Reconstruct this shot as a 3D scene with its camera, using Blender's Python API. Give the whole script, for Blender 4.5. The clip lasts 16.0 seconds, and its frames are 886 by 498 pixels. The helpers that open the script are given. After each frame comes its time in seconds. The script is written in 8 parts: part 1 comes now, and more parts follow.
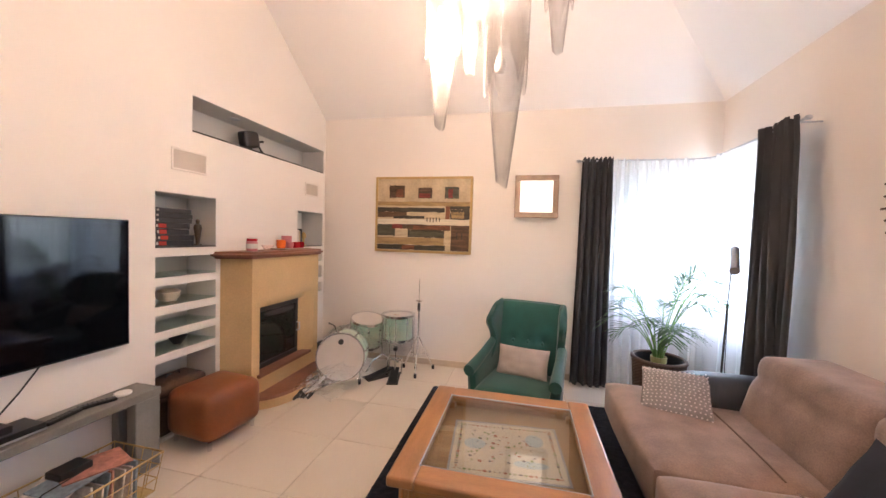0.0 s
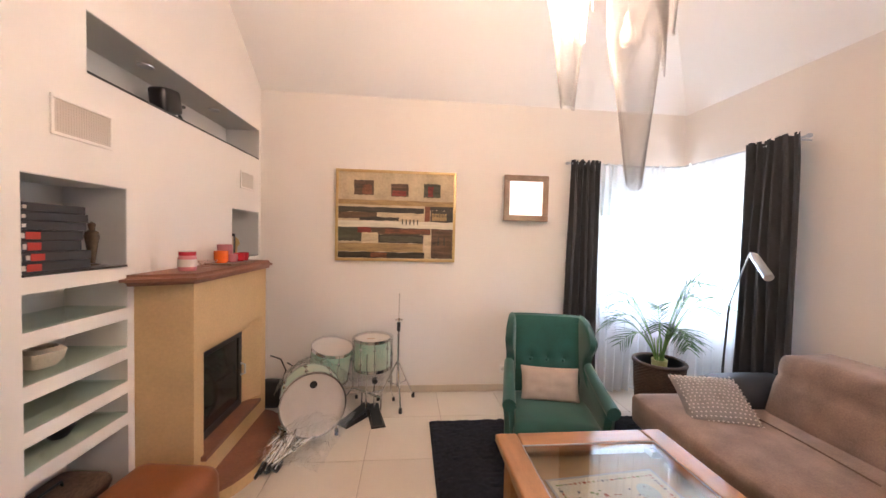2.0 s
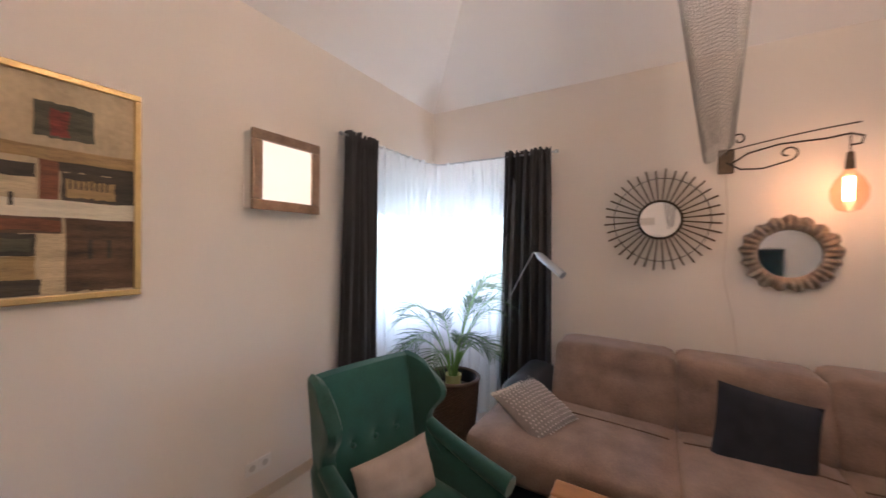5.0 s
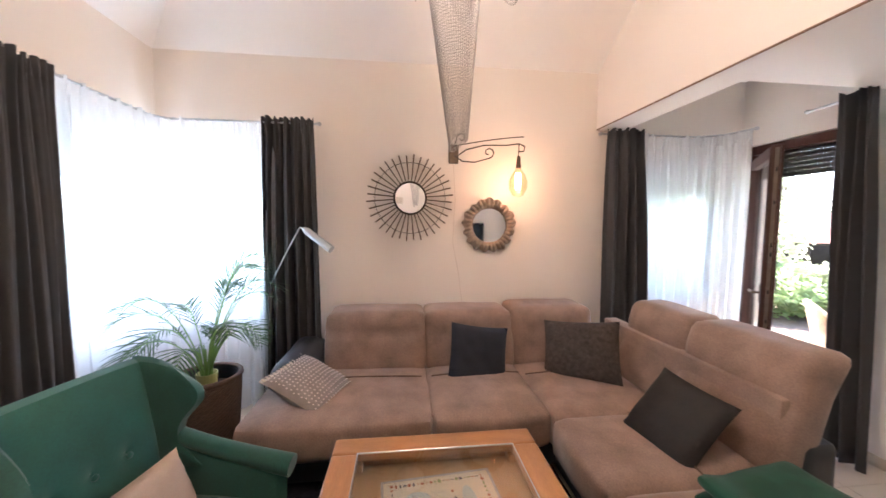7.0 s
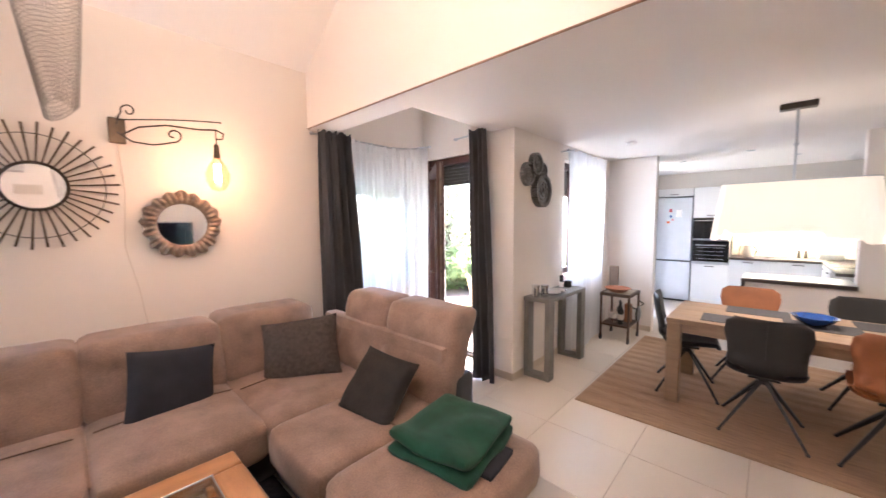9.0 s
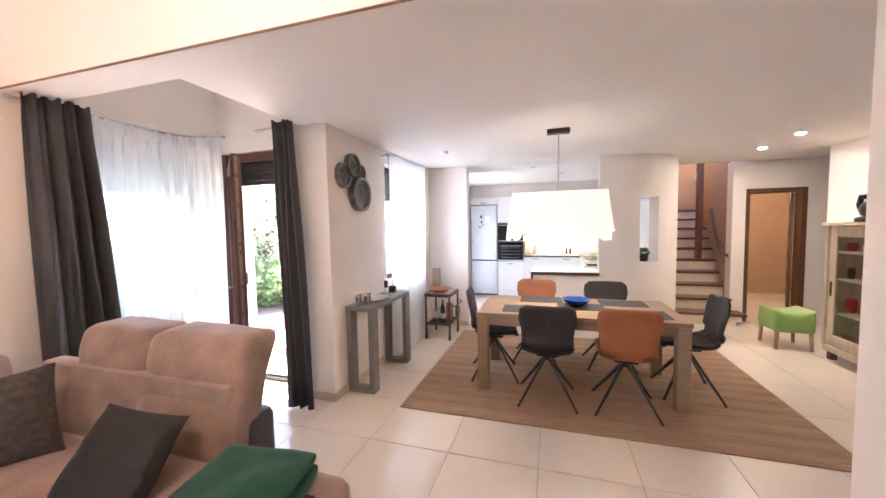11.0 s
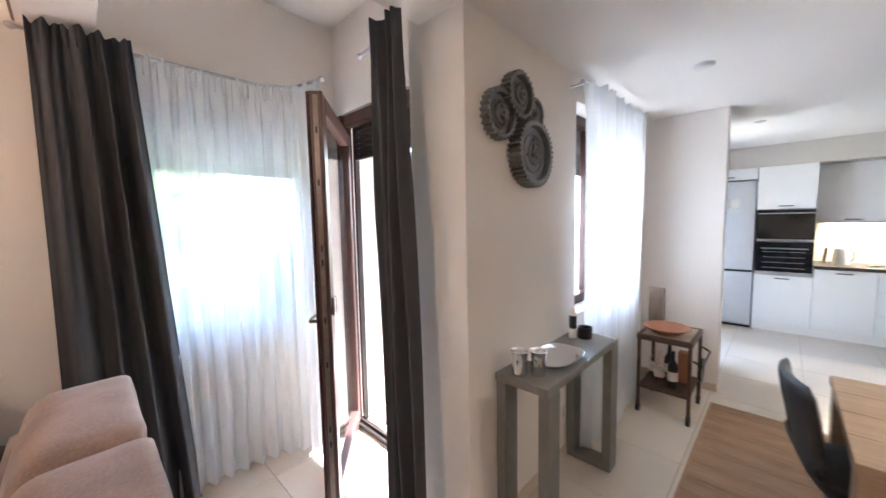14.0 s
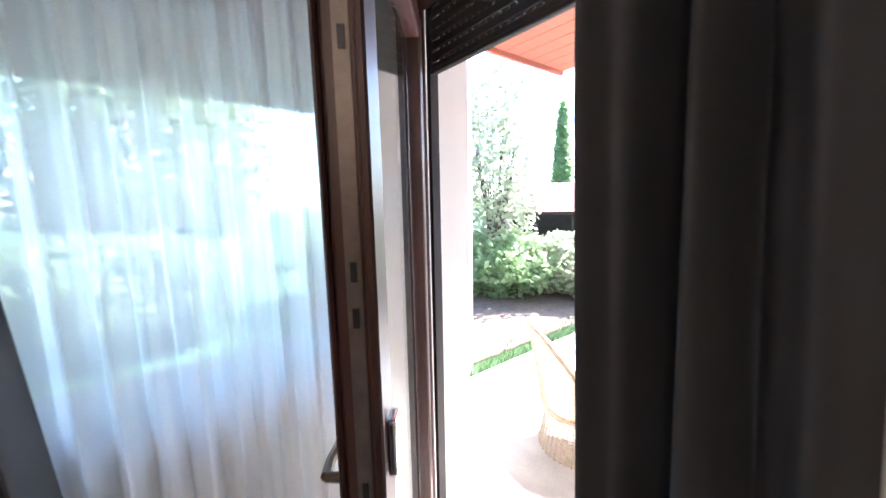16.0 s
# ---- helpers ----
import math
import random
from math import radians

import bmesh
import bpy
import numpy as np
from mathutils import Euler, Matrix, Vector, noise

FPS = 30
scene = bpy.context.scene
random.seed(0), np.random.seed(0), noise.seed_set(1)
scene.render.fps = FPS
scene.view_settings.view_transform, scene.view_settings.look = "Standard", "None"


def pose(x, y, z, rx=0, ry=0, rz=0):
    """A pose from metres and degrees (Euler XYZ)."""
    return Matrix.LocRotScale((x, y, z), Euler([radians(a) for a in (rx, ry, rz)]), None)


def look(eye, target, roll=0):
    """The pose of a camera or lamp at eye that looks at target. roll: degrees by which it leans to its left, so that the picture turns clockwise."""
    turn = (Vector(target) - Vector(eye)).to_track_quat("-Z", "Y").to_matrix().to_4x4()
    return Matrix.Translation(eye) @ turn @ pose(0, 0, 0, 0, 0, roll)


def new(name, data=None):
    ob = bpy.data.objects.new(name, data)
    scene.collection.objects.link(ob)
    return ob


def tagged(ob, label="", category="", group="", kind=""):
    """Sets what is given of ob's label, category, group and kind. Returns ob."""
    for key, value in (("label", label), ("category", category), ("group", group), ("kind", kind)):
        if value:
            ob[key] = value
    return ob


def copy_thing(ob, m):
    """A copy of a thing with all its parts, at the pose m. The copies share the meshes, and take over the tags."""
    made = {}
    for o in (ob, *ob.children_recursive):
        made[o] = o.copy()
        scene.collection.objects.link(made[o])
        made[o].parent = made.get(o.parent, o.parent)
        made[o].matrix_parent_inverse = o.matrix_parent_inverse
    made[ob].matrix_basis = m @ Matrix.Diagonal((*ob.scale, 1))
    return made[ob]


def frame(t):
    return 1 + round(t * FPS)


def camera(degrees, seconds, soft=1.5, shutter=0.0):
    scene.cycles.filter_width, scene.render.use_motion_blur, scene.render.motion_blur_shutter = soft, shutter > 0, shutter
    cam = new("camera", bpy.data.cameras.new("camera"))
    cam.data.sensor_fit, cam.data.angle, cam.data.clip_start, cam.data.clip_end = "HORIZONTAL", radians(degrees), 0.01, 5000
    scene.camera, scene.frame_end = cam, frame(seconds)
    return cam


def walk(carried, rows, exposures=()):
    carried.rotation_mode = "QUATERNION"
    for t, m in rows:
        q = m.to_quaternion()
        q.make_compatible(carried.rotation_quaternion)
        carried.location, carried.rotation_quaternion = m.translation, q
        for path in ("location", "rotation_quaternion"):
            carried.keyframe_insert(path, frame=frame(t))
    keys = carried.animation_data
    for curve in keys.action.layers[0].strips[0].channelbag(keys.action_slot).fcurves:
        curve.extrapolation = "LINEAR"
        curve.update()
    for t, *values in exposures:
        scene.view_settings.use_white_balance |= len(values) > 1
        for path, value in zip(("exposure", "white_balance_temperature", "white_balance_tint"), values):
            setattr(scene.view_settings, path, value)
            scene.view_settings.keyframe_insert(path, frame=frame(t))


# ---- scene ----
cam = camera(103.0, 16.0, shutter=0.3)
PATH = [
    (0, (0.398, 0.995, 1.571), (-0.048, 2.943, 1.497), 1.7),
    (0.5, (0.074, 1.001, 1.578), (-0.165, 2.985, 1.516), 1.7),
    (1, (-0.188, 1.056, 1.568), (-0.247, 3.054, 1.514), 1.6),
    (1.5, (-0.421, 1.232, 1.594), (-0.348, 3.23, 1.539), 1.5),
    (2, (-0.664, 1.479, 1.62), (-0.474, 3.468, 1.551), 1.4),
    (2.5, (-0.837, 1.79, 1.62), (-0.521, 3.764, 1.535), 1.4),
    (3, (-0.88, 2.176, 1.601), (-0.448, 4.128, 1.527), 1.4),
    (3.5, (-0.918, 2.521, 1.587), (-0.285, 4.417, 1.53), 1.1),
    (4, (-0.881, 2.795, 1.58), (0.067, 4.556, 1.523), 1.1),
    (4.5, (-0.812, 2.928, 1.552), (0.523, 4.417, 1.538), 0.8),
    (5, (-0.866, 3.017, 1.613), (0.842, 4.059, 1.585), 0.8),
    (7.5, (-0.913, 3.074, 1.588), (1.013, 2.557, 1.433), -0.0),
    (8, (-0.922, 3.003, 1.586), (0.875, 2.14, 1.43), -0.3),
    (8.5, (-0.947, 2.948, 1.589), (0.649, 1.752, 1.435), -0.3),
    (9, (-0.993, 2.903, 1.585), (0.367, 1.445, 1.433), -0.4),
    (9.5, (-1.041, 2.88, 1.567), (0.076, 1.227, 1.422), -0.5),
    (10, (-1.105, 2.852, 1.564), (-0.257, 1.047, 1.418), -0.8),
    (12.5, (-0.824, 1.897, 1.546), (-0.309, -0.032, 1.43), -1.1),
    (12.7, (-0.79, 1.776, 1.564), (-0.13, -0.107, 1.431), -1.1),
    (13, (-0.673, 1.599, 1.57), (0.19, -0.2, 1.429), -1.2),
    (13.5, (-0.402, 1.331, 1.556), (0.756, -0.293, 1.417), -1.1),
    (14, (-0.162, 1.122, 1.57), (1.225, -0.31, 1.41), -1.1),
    (14.5, (0.127, 0.925, 1.56), (1.698, -0.302, 1.399), -1.1),
    (15, (0.467, 0.793, 1.555), (2.119, -0.319, 1.361), -1.1),
    (15.5, (0.777, 0.645, 1.548), (2.394, -0.51, 1.304), -1.5),
    (16, (0.985, 0.497, 1.548), (2.565, -0.703, 1.267), -1.1),
]
EXPOSURES = [(0, 4.08, 5950, 19), (2.5, 4.02, 5900, 18), (3.5, 3.70, 5850, 18), (4, 3.48, 5850, 18), (4.5, 3.31, 5850, 18), (5.2, 3.12, 5800, 18), (7.3, 4.12, 5700, 16), (8.5, 4.32, 5750, 19), (9, 4.25, 5800, 20), (10.2, 4.33, 5800, 22),
             (12.4, 4.45, 5650, 16), (13.5, 4.20, 5550, 14), (14.2, 3.80, 5500, 13), (15, 3.70, 5250, 12), (15.5, 3.42, 5350, 12), (16, 3.22, 5300, 11)]
walk(cam, [(t, look(eye, target, roll)) for t, eye, target, roll in PATH], EXPOSURES)
SKY, SUN = 0.15, 5.0

L_SCONCE, L_CHAND, L_PEND, L_SPOT, L_STRIP, PEND_GLOW, L_WIN = 0.32, 4.4, 0.75, 0.9, 0.3, 0.038, 3.45
# ---------------- world, sun, exposure ----------------
world = bpy.data.worlds.new("sky")
scene.world = world
world.use_nodes = True
sky = world.node_tree.nodes.new("ShaderNodeTexSky")
sky.sky_type = "NISHITA"
sky.sun_disc = False
sky.sun_elevation = radians(44.1)
sky.sun_rotation = radians(182.9)
world.node_tree.links.new(sky.outputs[0], world.node_tree.nodes["Background"].inputs[0])
world.node_tree.nodes["Background"].inputs[1].default_value = SKY
sun = new("sun", bpy.data.lights.new("sun", "SUN"))
sun.data.energy, sun.data.angle, sun.data.color = SUN, radians(0.6), (1.0, 0.94, 0.86)
sun.matrix_world = look((0, 0, 20), (0 + 20 * 0.05, 0 + 20 * 1.0, 0))


# area lamps standing in for daylight, in the openings of the curtained windows
def daylight(name, m, w, h, watts):
    ob = new(name, bpy.data.lights.new(name, "AREA"))
    ob.data.shape, ob.data.size, ob.data.size_y, ob.data.energy, ob.data.color = "RECTANGLE", w, h, watts, (0.86, 0.94, 1.0)
    ob.matrix_world = m


daylight("window_light_1", look((1.86, 5.40, 1.45), (1.86, 0, 1.45)), 0.95, 1.15, 0.75 * L_WIN)
daylight("window_light_2", look((2.61, 4.62, 1.45), (0, 4.62, 1.45)), 0.95, 1.15, 0.75 * L_WIN)
daylight("window_light_4", look((1.14, -1.73, 1.5), (0, -1.73, 1.5)), 1.05, 1.05, 0.75 * L_WIN)
daylight("window_light_5", look((1.14, -3.75, 1.1), (0, -3.75, 1.1)), 0.95, 2.1, 0.5 * L_WIN)
# added outside under the eave as stand-in sky to brighten the bay
daylight("window_light_3", look((3.35, 0.75, 2.35), (2.3, 0.7, 1.5)), 2.1, 0.7, 0.7 * L_WIN)


# ---------------- helpers ----------------
def mat(name, col, rough=0.6, metal=0.0, var=0.08, scale=6.0, fine=90.0, bump=0.08, spec=0.5, sheen=0.0, stretch=(1, 1, 1), coat=0.0, mix2=None, perobj=0.0):
    m = bpy.data.materials.new(name)
    m.use_nodes = True
    nt = m.node_tree
    n, l = nt.nodes, nt.links
    p = n["Principled BSDF"]
    tc, mp = n.new("ShaderNodeTexCoord"), n.new("ShaderNodeMapping")
    mp.inputs["Scale"].default_value = stretch
    l.new(tc.outputs["Object"], mp.inputs[0])
    a, b = n.new("ShaderNodeTexNoise"), n.new("ShaderNodeTexNoise")
    a.inputs["Scale"].default_value, b.inputs["Scale"].default_value = scale, fine
    a.inputs["Detail"].default_value, b.inputs["Detail"].default_value = 5, 3
    l.new(mp.outputs[0], a.inputs["Vector"])
    l.new(mp.outputs[0], b.inputs["Vector"])
    s = n.new("ShaderNodeMath")
    s.operation = "MULTIPLY_ADD"
    l.new(a.outputs[0], s.inputs[0])
    s.inputs[1].default_value = 0.65
    h = n.new("ShaderNodeMath")
    h.operation = "MULTIPLY"
    l.new(b.outputs[0], h.inputs[0])
    h.inputs[1].default_value = 0.35
    l.new(h.outputs[0], s.inputs[2])
    r = n.new("ShaderNodeMapRange")
    r.inputs[1].default_value, r.inputs[2].default_value = 0.3, 0.7
    l.new(s.outputs[0], r.inputs[0])
    mx = n.new("ShaderNodeMix")
    mx.data_type = "RGBA"
    c2 = mix2 or [min(1, c * (1 + var)) for c in col]
    c1 = col if mix2 else [c * (1 - var) for c in col]
    mx.inputs["A"].default_value, mx.inputs["B"].default_value = (*c1, 1), (*c2, 1)
    l.new(r.outputs[0], mx.inputs["Factor"])
    out = mx.outputs["Result"]
    if perobj:
        oi, hs = n.new("ShaderNodeObjectInfo"), n.new("ShaderNodeHueSaturation")
        mr = n.new("ShaderNodeMapRange")
        mr.inputs[3].default_value, mr.inputs[4].default_value = 1 - perobj, 1 + perobj
        l.new(oi.outputs["Random"], mr.inputs[0])
        l.new(mr.outputs[0], hs.inputs["Value"])
        l.new(out, hs.inputs["Color"])
        out = hs.outputs[0]
    l.new(out, p.inputs["Base Color"])
    rr = n.new("ShaderNodeMapRange")
    rr.inputs[3].default_value, rr.inputs[4].default_value = max(0, rough - 0.06), min(1, rough + 0.06)
    l.new(s.outputs[0], rr.inputs[0])
    l.new(rr.outputs[0], p.inputs["Roughness"])
    p.inputs["Metallic"].default_value = metal
    p.inputs["Specular IOR Level"].default_value = spec
    p.inputs["Coat Weight"].default_value = coat
    p.inputs["Sheen Weight"].default_value = sheen
    if bump:
        bp = n.new("ShaderNodeBump")
        bp.inputs["Strength"].default_value, bp.inputs["Distance"].default_value = bump, 0.01
        l.new(s.outputs[0], bp.inputs["Height"])
        l.new(bp.outputs[0], p.inputs["Normal"])
    return m


def glow(name, col, strength):
    m = bpy.data.materials.new(name)
    m.use_nodes = True
    p = m.node_tree.nodes["Principled BSDF"]
    p.inputs["Base Color"].default_value = (*col, 1)
    p.inputs["Emission Color"].default_value = (*col, 1)
    p.inputs["Emission Strength"].default_value = strength
    return m


def glass(name, col=(1, 1, 1), rough=0.0, thin=False, gloss=0.045, milk=0.0):
    m = bpy.data.materials.new(name)
    m.use_nodes = True
    n, l = m.node_tree.nodes, m.node_tree.links
    if thin:
        tr, gl, mx, lw, pw, fr = n.new("ShaderNodeBsdfTransparent"), n.new("ShaderNodeBsdfGlossy"), n.new("ShaderNodeMixShader"), n.new("ShaderNodeLayerWeight"), n.new("ShaderNodeMath"), n.new("ShaderNodeMath")
        lw.inputs[0].default_value = 0.5
        pw.operation, fr.operation = "POWER", "MULTIPLY_ADD"
        pw.inputs[1].default_value, fr.inputs[1].default_value, fr.inputs[2].default_value = 4.0, 0.75, gloss
        l.new(lw.outputs["Facing"], pw.inputs[0])
        l.new(pw.outputs[0], fr.inputs[0])
        tr.inputs[0].default_value = (*col, 1)
        gl.inputs["Roughness"].default_value = rough
        l.new(fr.outputs[0], mx.inputs[0])
        l.new(tr.outputs[0], mx.inputs[1])
        l.new(gl.outputs[0], mx.inputs[2])
        l.new(mx.outputs[0], n["Material Output"].inputs[0])
        if milk:
            df, m2 = n.new("ShaderNodeBsdfDiffuse"), n.new("ShaderNodeMixShader")
            df.inputs[0].default_value = (0.8, 0.8, 0.8, 1)
            m2.inputs[0].default_value = milk
            l.new(mx.outputs[0], m2.inputs[1])
            l.new(df.outputs[0], m2.inputs[2])
            l.new(m2.outputs[0], n["Material Output"].inputs[0])
    else:
        p = n["Principled BSDF"]
        p.inputs["Base Color"].default_value = (*col, 1)
        p.inputs["Roughness"].default_value = rough
        p.inputs["Transmission Weight"].default_value = 1
    return m


def sheer(name, col, see=0.3, weave=0.0):
    m = bpy.data.materials.new(name)
    m.use_nodes = True
    n, l = m.node_tree.nodes, m.node_tree.links
    tr, tl, df = n.new("ShaderNodeBsdfTransparent"), n.new("ShaderNodeBsdfTranslucent"), n.new("ShaderNodeBsdfDiffuse")
    tl.inputs[0].default_value = df.inputs[0].default_value = (*col, 1)
    a, b = n.new("ShaderNodeMixShader"), n.new("ShaderNodeMixShader")
    a.inputs[0].default_value = 0.38
    l.new(tl.outputs[0], a.inputs[1])
    l.new(df.outputs[0], a.inputs[2])
    nz, mr, tc = n.new("ShaderNodeTexNoise"), n.new("ShaderNodeMapRange"), n.new("ShaderNodeTexCoord")
    nz.inputs["Scale"].default_value = 160
    mr.inputs[3].default_value, mr.inputs[4].default_value = see - 0.06, see + 0.06
    l.new(tc.outputs["Object"], nz.inputs["Vector"])
    l.new(nz.outputs[0], mr.inputs[0])
    l.new(mr.outputs[0], b.inputs[0])
    l.new(a.outputs[0], b.inputs[1])
    l.new(tr.outputs[0], b.inputs[2])
    l.new(b.outputs[0], n["Material Output"].inputs[0])
    return m


def box(bm, x0, x1, y0, y1, z0, z1, bev=0.0, seg=2):
    g = bmesh.ops.create_cube(bm, size=1)
    bmesh.ops.transform(bm, matrix=Matrix.LocRotScale(((x0 + x1) / 2, (y0 + y1) / 2, (z0 + z1) / 2), None, (abs(x1 - x0), abs(y1 - y0), abs(z1 - z0))), verts=g["verts"])
    if bev:
        es = list({e for v in g["verts"] for e in v.link_edges})
        return bmesh.ops.bevel(bm, geom=es, offset=bev, segments=seg, affect="EDGES", profile=0.5)["verts"]
    return g["verts"]


def obox(x0, x1, y0, y1, z0, z1, bev=0.0, seg=2, m=None):
    bm = bmesh.new()
    box(bm, x0, x1, y0, y1, z0, z1, bev, seg)
    if m is not None:
        bm.transform(m)
    return bm


def cyl(bm, p0, p1, r0, r1=None, seg=16, caps=True):
    p0, p1 = Vector(p0), Vector(p1)
    d = p1 - p0
    g = bmesh.ops.create_cone(bm, cap_ends=caps, segments=seg, radius1=r0, radius2=r0 if r1 is None else r1, depth=d.length)
    m = Matrix.Translation((p0 + p1) / 2) @ d.to_track_quat("Z", "Y").to_matrix().to_4x4()
    bmesh.ops.transform(bm, matrix=m, verts=g["verts"])
    return g["verts"]


def ocyl(p0, p1, r0, r1=None, seg=16):
    bm = bmesh.new()
    cyl(bm, p0, p1, r0, r1, seg)
    return bm


def ball(bm, c, rx, ry=None, rz=None, u=16, v=10):
    g = bmesh.ops.create_uvsphere(bm, u_segments=u, v_segments=v, radius=1)
    bmesh.ops.transform(bm, matrix=Matrix.LocRotScale(c, None, (rx, ry or rx, rz or rx)), verts=g["verts"])
    return g["verts"]


def oball(c, rx, ry=None, rz=None, u=16, v=10):
    bm = bmesh.new()
    ball(bm, c, rx, ry, rz, u, v)
    return bm


def lathe(profile, seg=28, centre=(0, 0), wob=0.0):
    bm = bmesh.new()
    rings = []
    for r, z in profile:
        rings.append([bm.verts.new((centre[0] + r * (1 + wob * math.sin(5 * a)) * math.cos(a), centre[1] + r * (1 + wob * math.sin(5 * a)) * math.sin(a), z)) for a in [2 * math.pi * i / seg for i in range(seg)]])
    for a, b in zip(rings, rings[1:]):
        for i in range(seg):
            bm.faces.new((a[i], a[(i + 1) % seg], b[(i + 1) % seg], b[i]))
    if profile[0][0] > 1e-4:
        bm.faces.new(rings[0][::-1])
    if profile[-1][0] > 1e-4:
        bm.faces.new(rings[-1])
    bmesh.ops.remove_doubles(bm, verts=bm.verts, dist=1e-5)
    bmesh.ops.recalc_face_normals(bm, faces=bm.faces)
    return bm


def grid(fn, nu, nv, closed=False):
    bm = bmesh.new()
    vs = [[bm.verts.new(fn(i / nu, j / nv)) for j in range(nv + 1)] for i in range(nu + (0 if closed else 1))]
    k = len(vs)
    for i in range(nu):
        for j in range(nv):
            bm.faces.new((vs[i][j], vs[(i + 1) % k][j], vs[(i + 1) % k][j + 1], vs[i][j + 1]))
    return bm


def tube(points, r, seg=8, closed=False, taper=None):
    """A round tube along a line of points."""
    bm = bmesh.new()
    pts = [Vector(p) for p in points]
    rings = []
    nrm = None
    for i, p in enumerate(pts):
        a, b = pts[max(i - 1, 0)], pts[min(i + 1, len(pts) - 1)]
        if closed:
            a, b = pts[i - 1], pts[(i + 1) % len(pts)]
        t = (b - a).normalized()
        if nrm is None:
            nrm = t.orthogonal().normalized()
        nrm = (nrm - t * nrm.dot(t)).normalized()
        bi = t.cross(nrm)
        rr = r * (taper(i / max(1, len(pts) - 1)) if taper else 1)
        rings.append([bm.verts.new(p + rr * (math.cos(k * 2 * math.pi / seg) * nrm + math.sin(k * 2 * math.pi / seg) * bi)) for k in range(seg)])
    pairs = list(zip(rings, rings[1:])) + ([(rings[-1], rings[0])] if closed else [])
    for a, b in pairs:
        for i in range(seg):
            bm.faces.new((a[i], a[(i + 1) % seg], b[(i + 1) % seg], b[i]))
    if not closed:
        bm.faces.new(rings[0][::-1])
        bm.faces.new(rings[-1])
    bmesh.ops.recalc_face_normals(bm, faces=bm.faces)
    return bm


def merge(*bms):
    out = bmesh.new()
    for b in bms:
        me = bpy.data.meshes.new("tmp")
        b.to_mesh(me)
        out.from_mesh(me)
        bpy.data.meshes.remove(me)
    return out


def moved(bm, m):
    bm.transform(m)
    return bm


def part(name, bm, material, parent=None, label="", smooth=False, solid=0.0, sub=0):
    me = bpy.data.meshes.new(name)
    if smooth:
        for f in bm.faces:
            f.smooth = True
    bm.to_mesh(me)
    bm.free()
    me.materials.append(material)
    ob = new(name, me)
    if smooth:
        try:
            me.set_sharp_from_angle(angle=radians(40))
        except AttributeError:
            pass
    if parent:
        ob.parent = parent
    if label:
        ob["label"] = label
    if solid:
        md = ob.modifiers.new("thickness", "SOLIDIFY")
        md.thickness, md.offset = solid, 0
    if sub:
        md = ob.modifiers.new("smooth", "SUBSURF")
        md.levels = md.render_levels = sub
    return ob


def thing(name, label, category, m=None, group=""):
    ob = tagged(new(name), label, category, group)
    ob.empty_display_size = 0.1
    if m is not None:
        ob.matrix_world = m
    return ob


def setting(name, bm, material, label, category, smooth=False):
    return tagged(part(name, bm, material, smooth=smooth), label, category, kind="structure")


def single(name, bm, material, label, category, smooth=True, group="", **k):
    return tagged(part(name, bm, material, smooth=smooth, **k), label, category, group)


# ---------------- materials ----------------
M_WALL = mat("wall_paint", (0.80, 0.745, 0.69), 0.85, var=0.025, scale=1.2, fine=220, bump=0.03)
M_CEIL = mat("ceiling_paint", (0.87, 0.84, 0.81), 0.85, var=0.02, scale=0.8, fine=200, bump=0.02)
# wall colour greyed to hold the shade inside recesses
M_RECESS_SHADE = mat("recess_shade_grey", (0.60, 0.58, 0.55), 0.85, var=0.03, scale=2, fine=180, bump=0.03)
M_WHITE = mat("white_paint", (0.82, 0.80, 0.77), 0.6, var=0.02, bump=0.02)
M_TILE = mat("floor_tile_ceramic", (0.70, 0.62, 0.52), 0.24, var=0.03, scale=1.6, fine=60, bump=0.008, perobj=0.025)
M_GROUT = mat("grout", (0.42, 0.35, 0.27), 0.9, var=0.15)
M_BASE = mat("baseboard_tile", (0.60, 0.50, 0.38), 0.4, var=0.07, bump=0.02)
M_OAK = mat("oak_wood", (0.30, 0.205, 0.13), 0.5, var=0.18, scale=3, fine=30, bump=0.06, stretch=(1, 9, 9))
M_OAKX = mat("oak_wood_long", (0.30, 0.205, 0.13), 0.5, var=0.24, scale=3, fine=30, bump=0.06, stretch=(1.2, 10, 10))
M_HONEY = mat("honey_wood", (0.40, 0.19, 0.075), 0.32, var=0.2, scale=3, fine=30, bump=0.03, stretch=(7, 1.2, 7), coat=0.3)
M_HONEYX = mat("honey_wood_cross", (0.40, 0.19, 0.075), 0.32, var=0.2, scale=3, fine=30, bump=0.03, stretch=(1.2, 7, 7), coat=0.3)
M_DARKWOOD = mat("mahogany_wood", (0.070, 0.028, 0.021), 0.4, var=0.3, scale=4, fine=40, bump=0.05, stretch=(9, 9, 1.2))
M_TREAD = mat("stair_tread_wood", (0.13, 0.05, 0.03), 0.35, var=0.3, scale=4, fine=40, bump=0.05, stretch=(1.2, 9, 9))
M_DOORW = mat("hall_door_wood", (0.13, 0.058, 0.028), 0.4, var=0.25, scale=4, fine=40, bump=0.05, stretch=(9, 9, 1.2))
M_MANTEL = mat("mantel_tile", (0.235, 0.10, 0.06), 0.55, var=0.25, scale=5, fine=60, bump=0.12)
M_FIRE = mat("fireplace_plaster", (0.58, 0.40, 0.20), 0.8, var=0.14, scale=2.2, fine=60, bump=0.08)
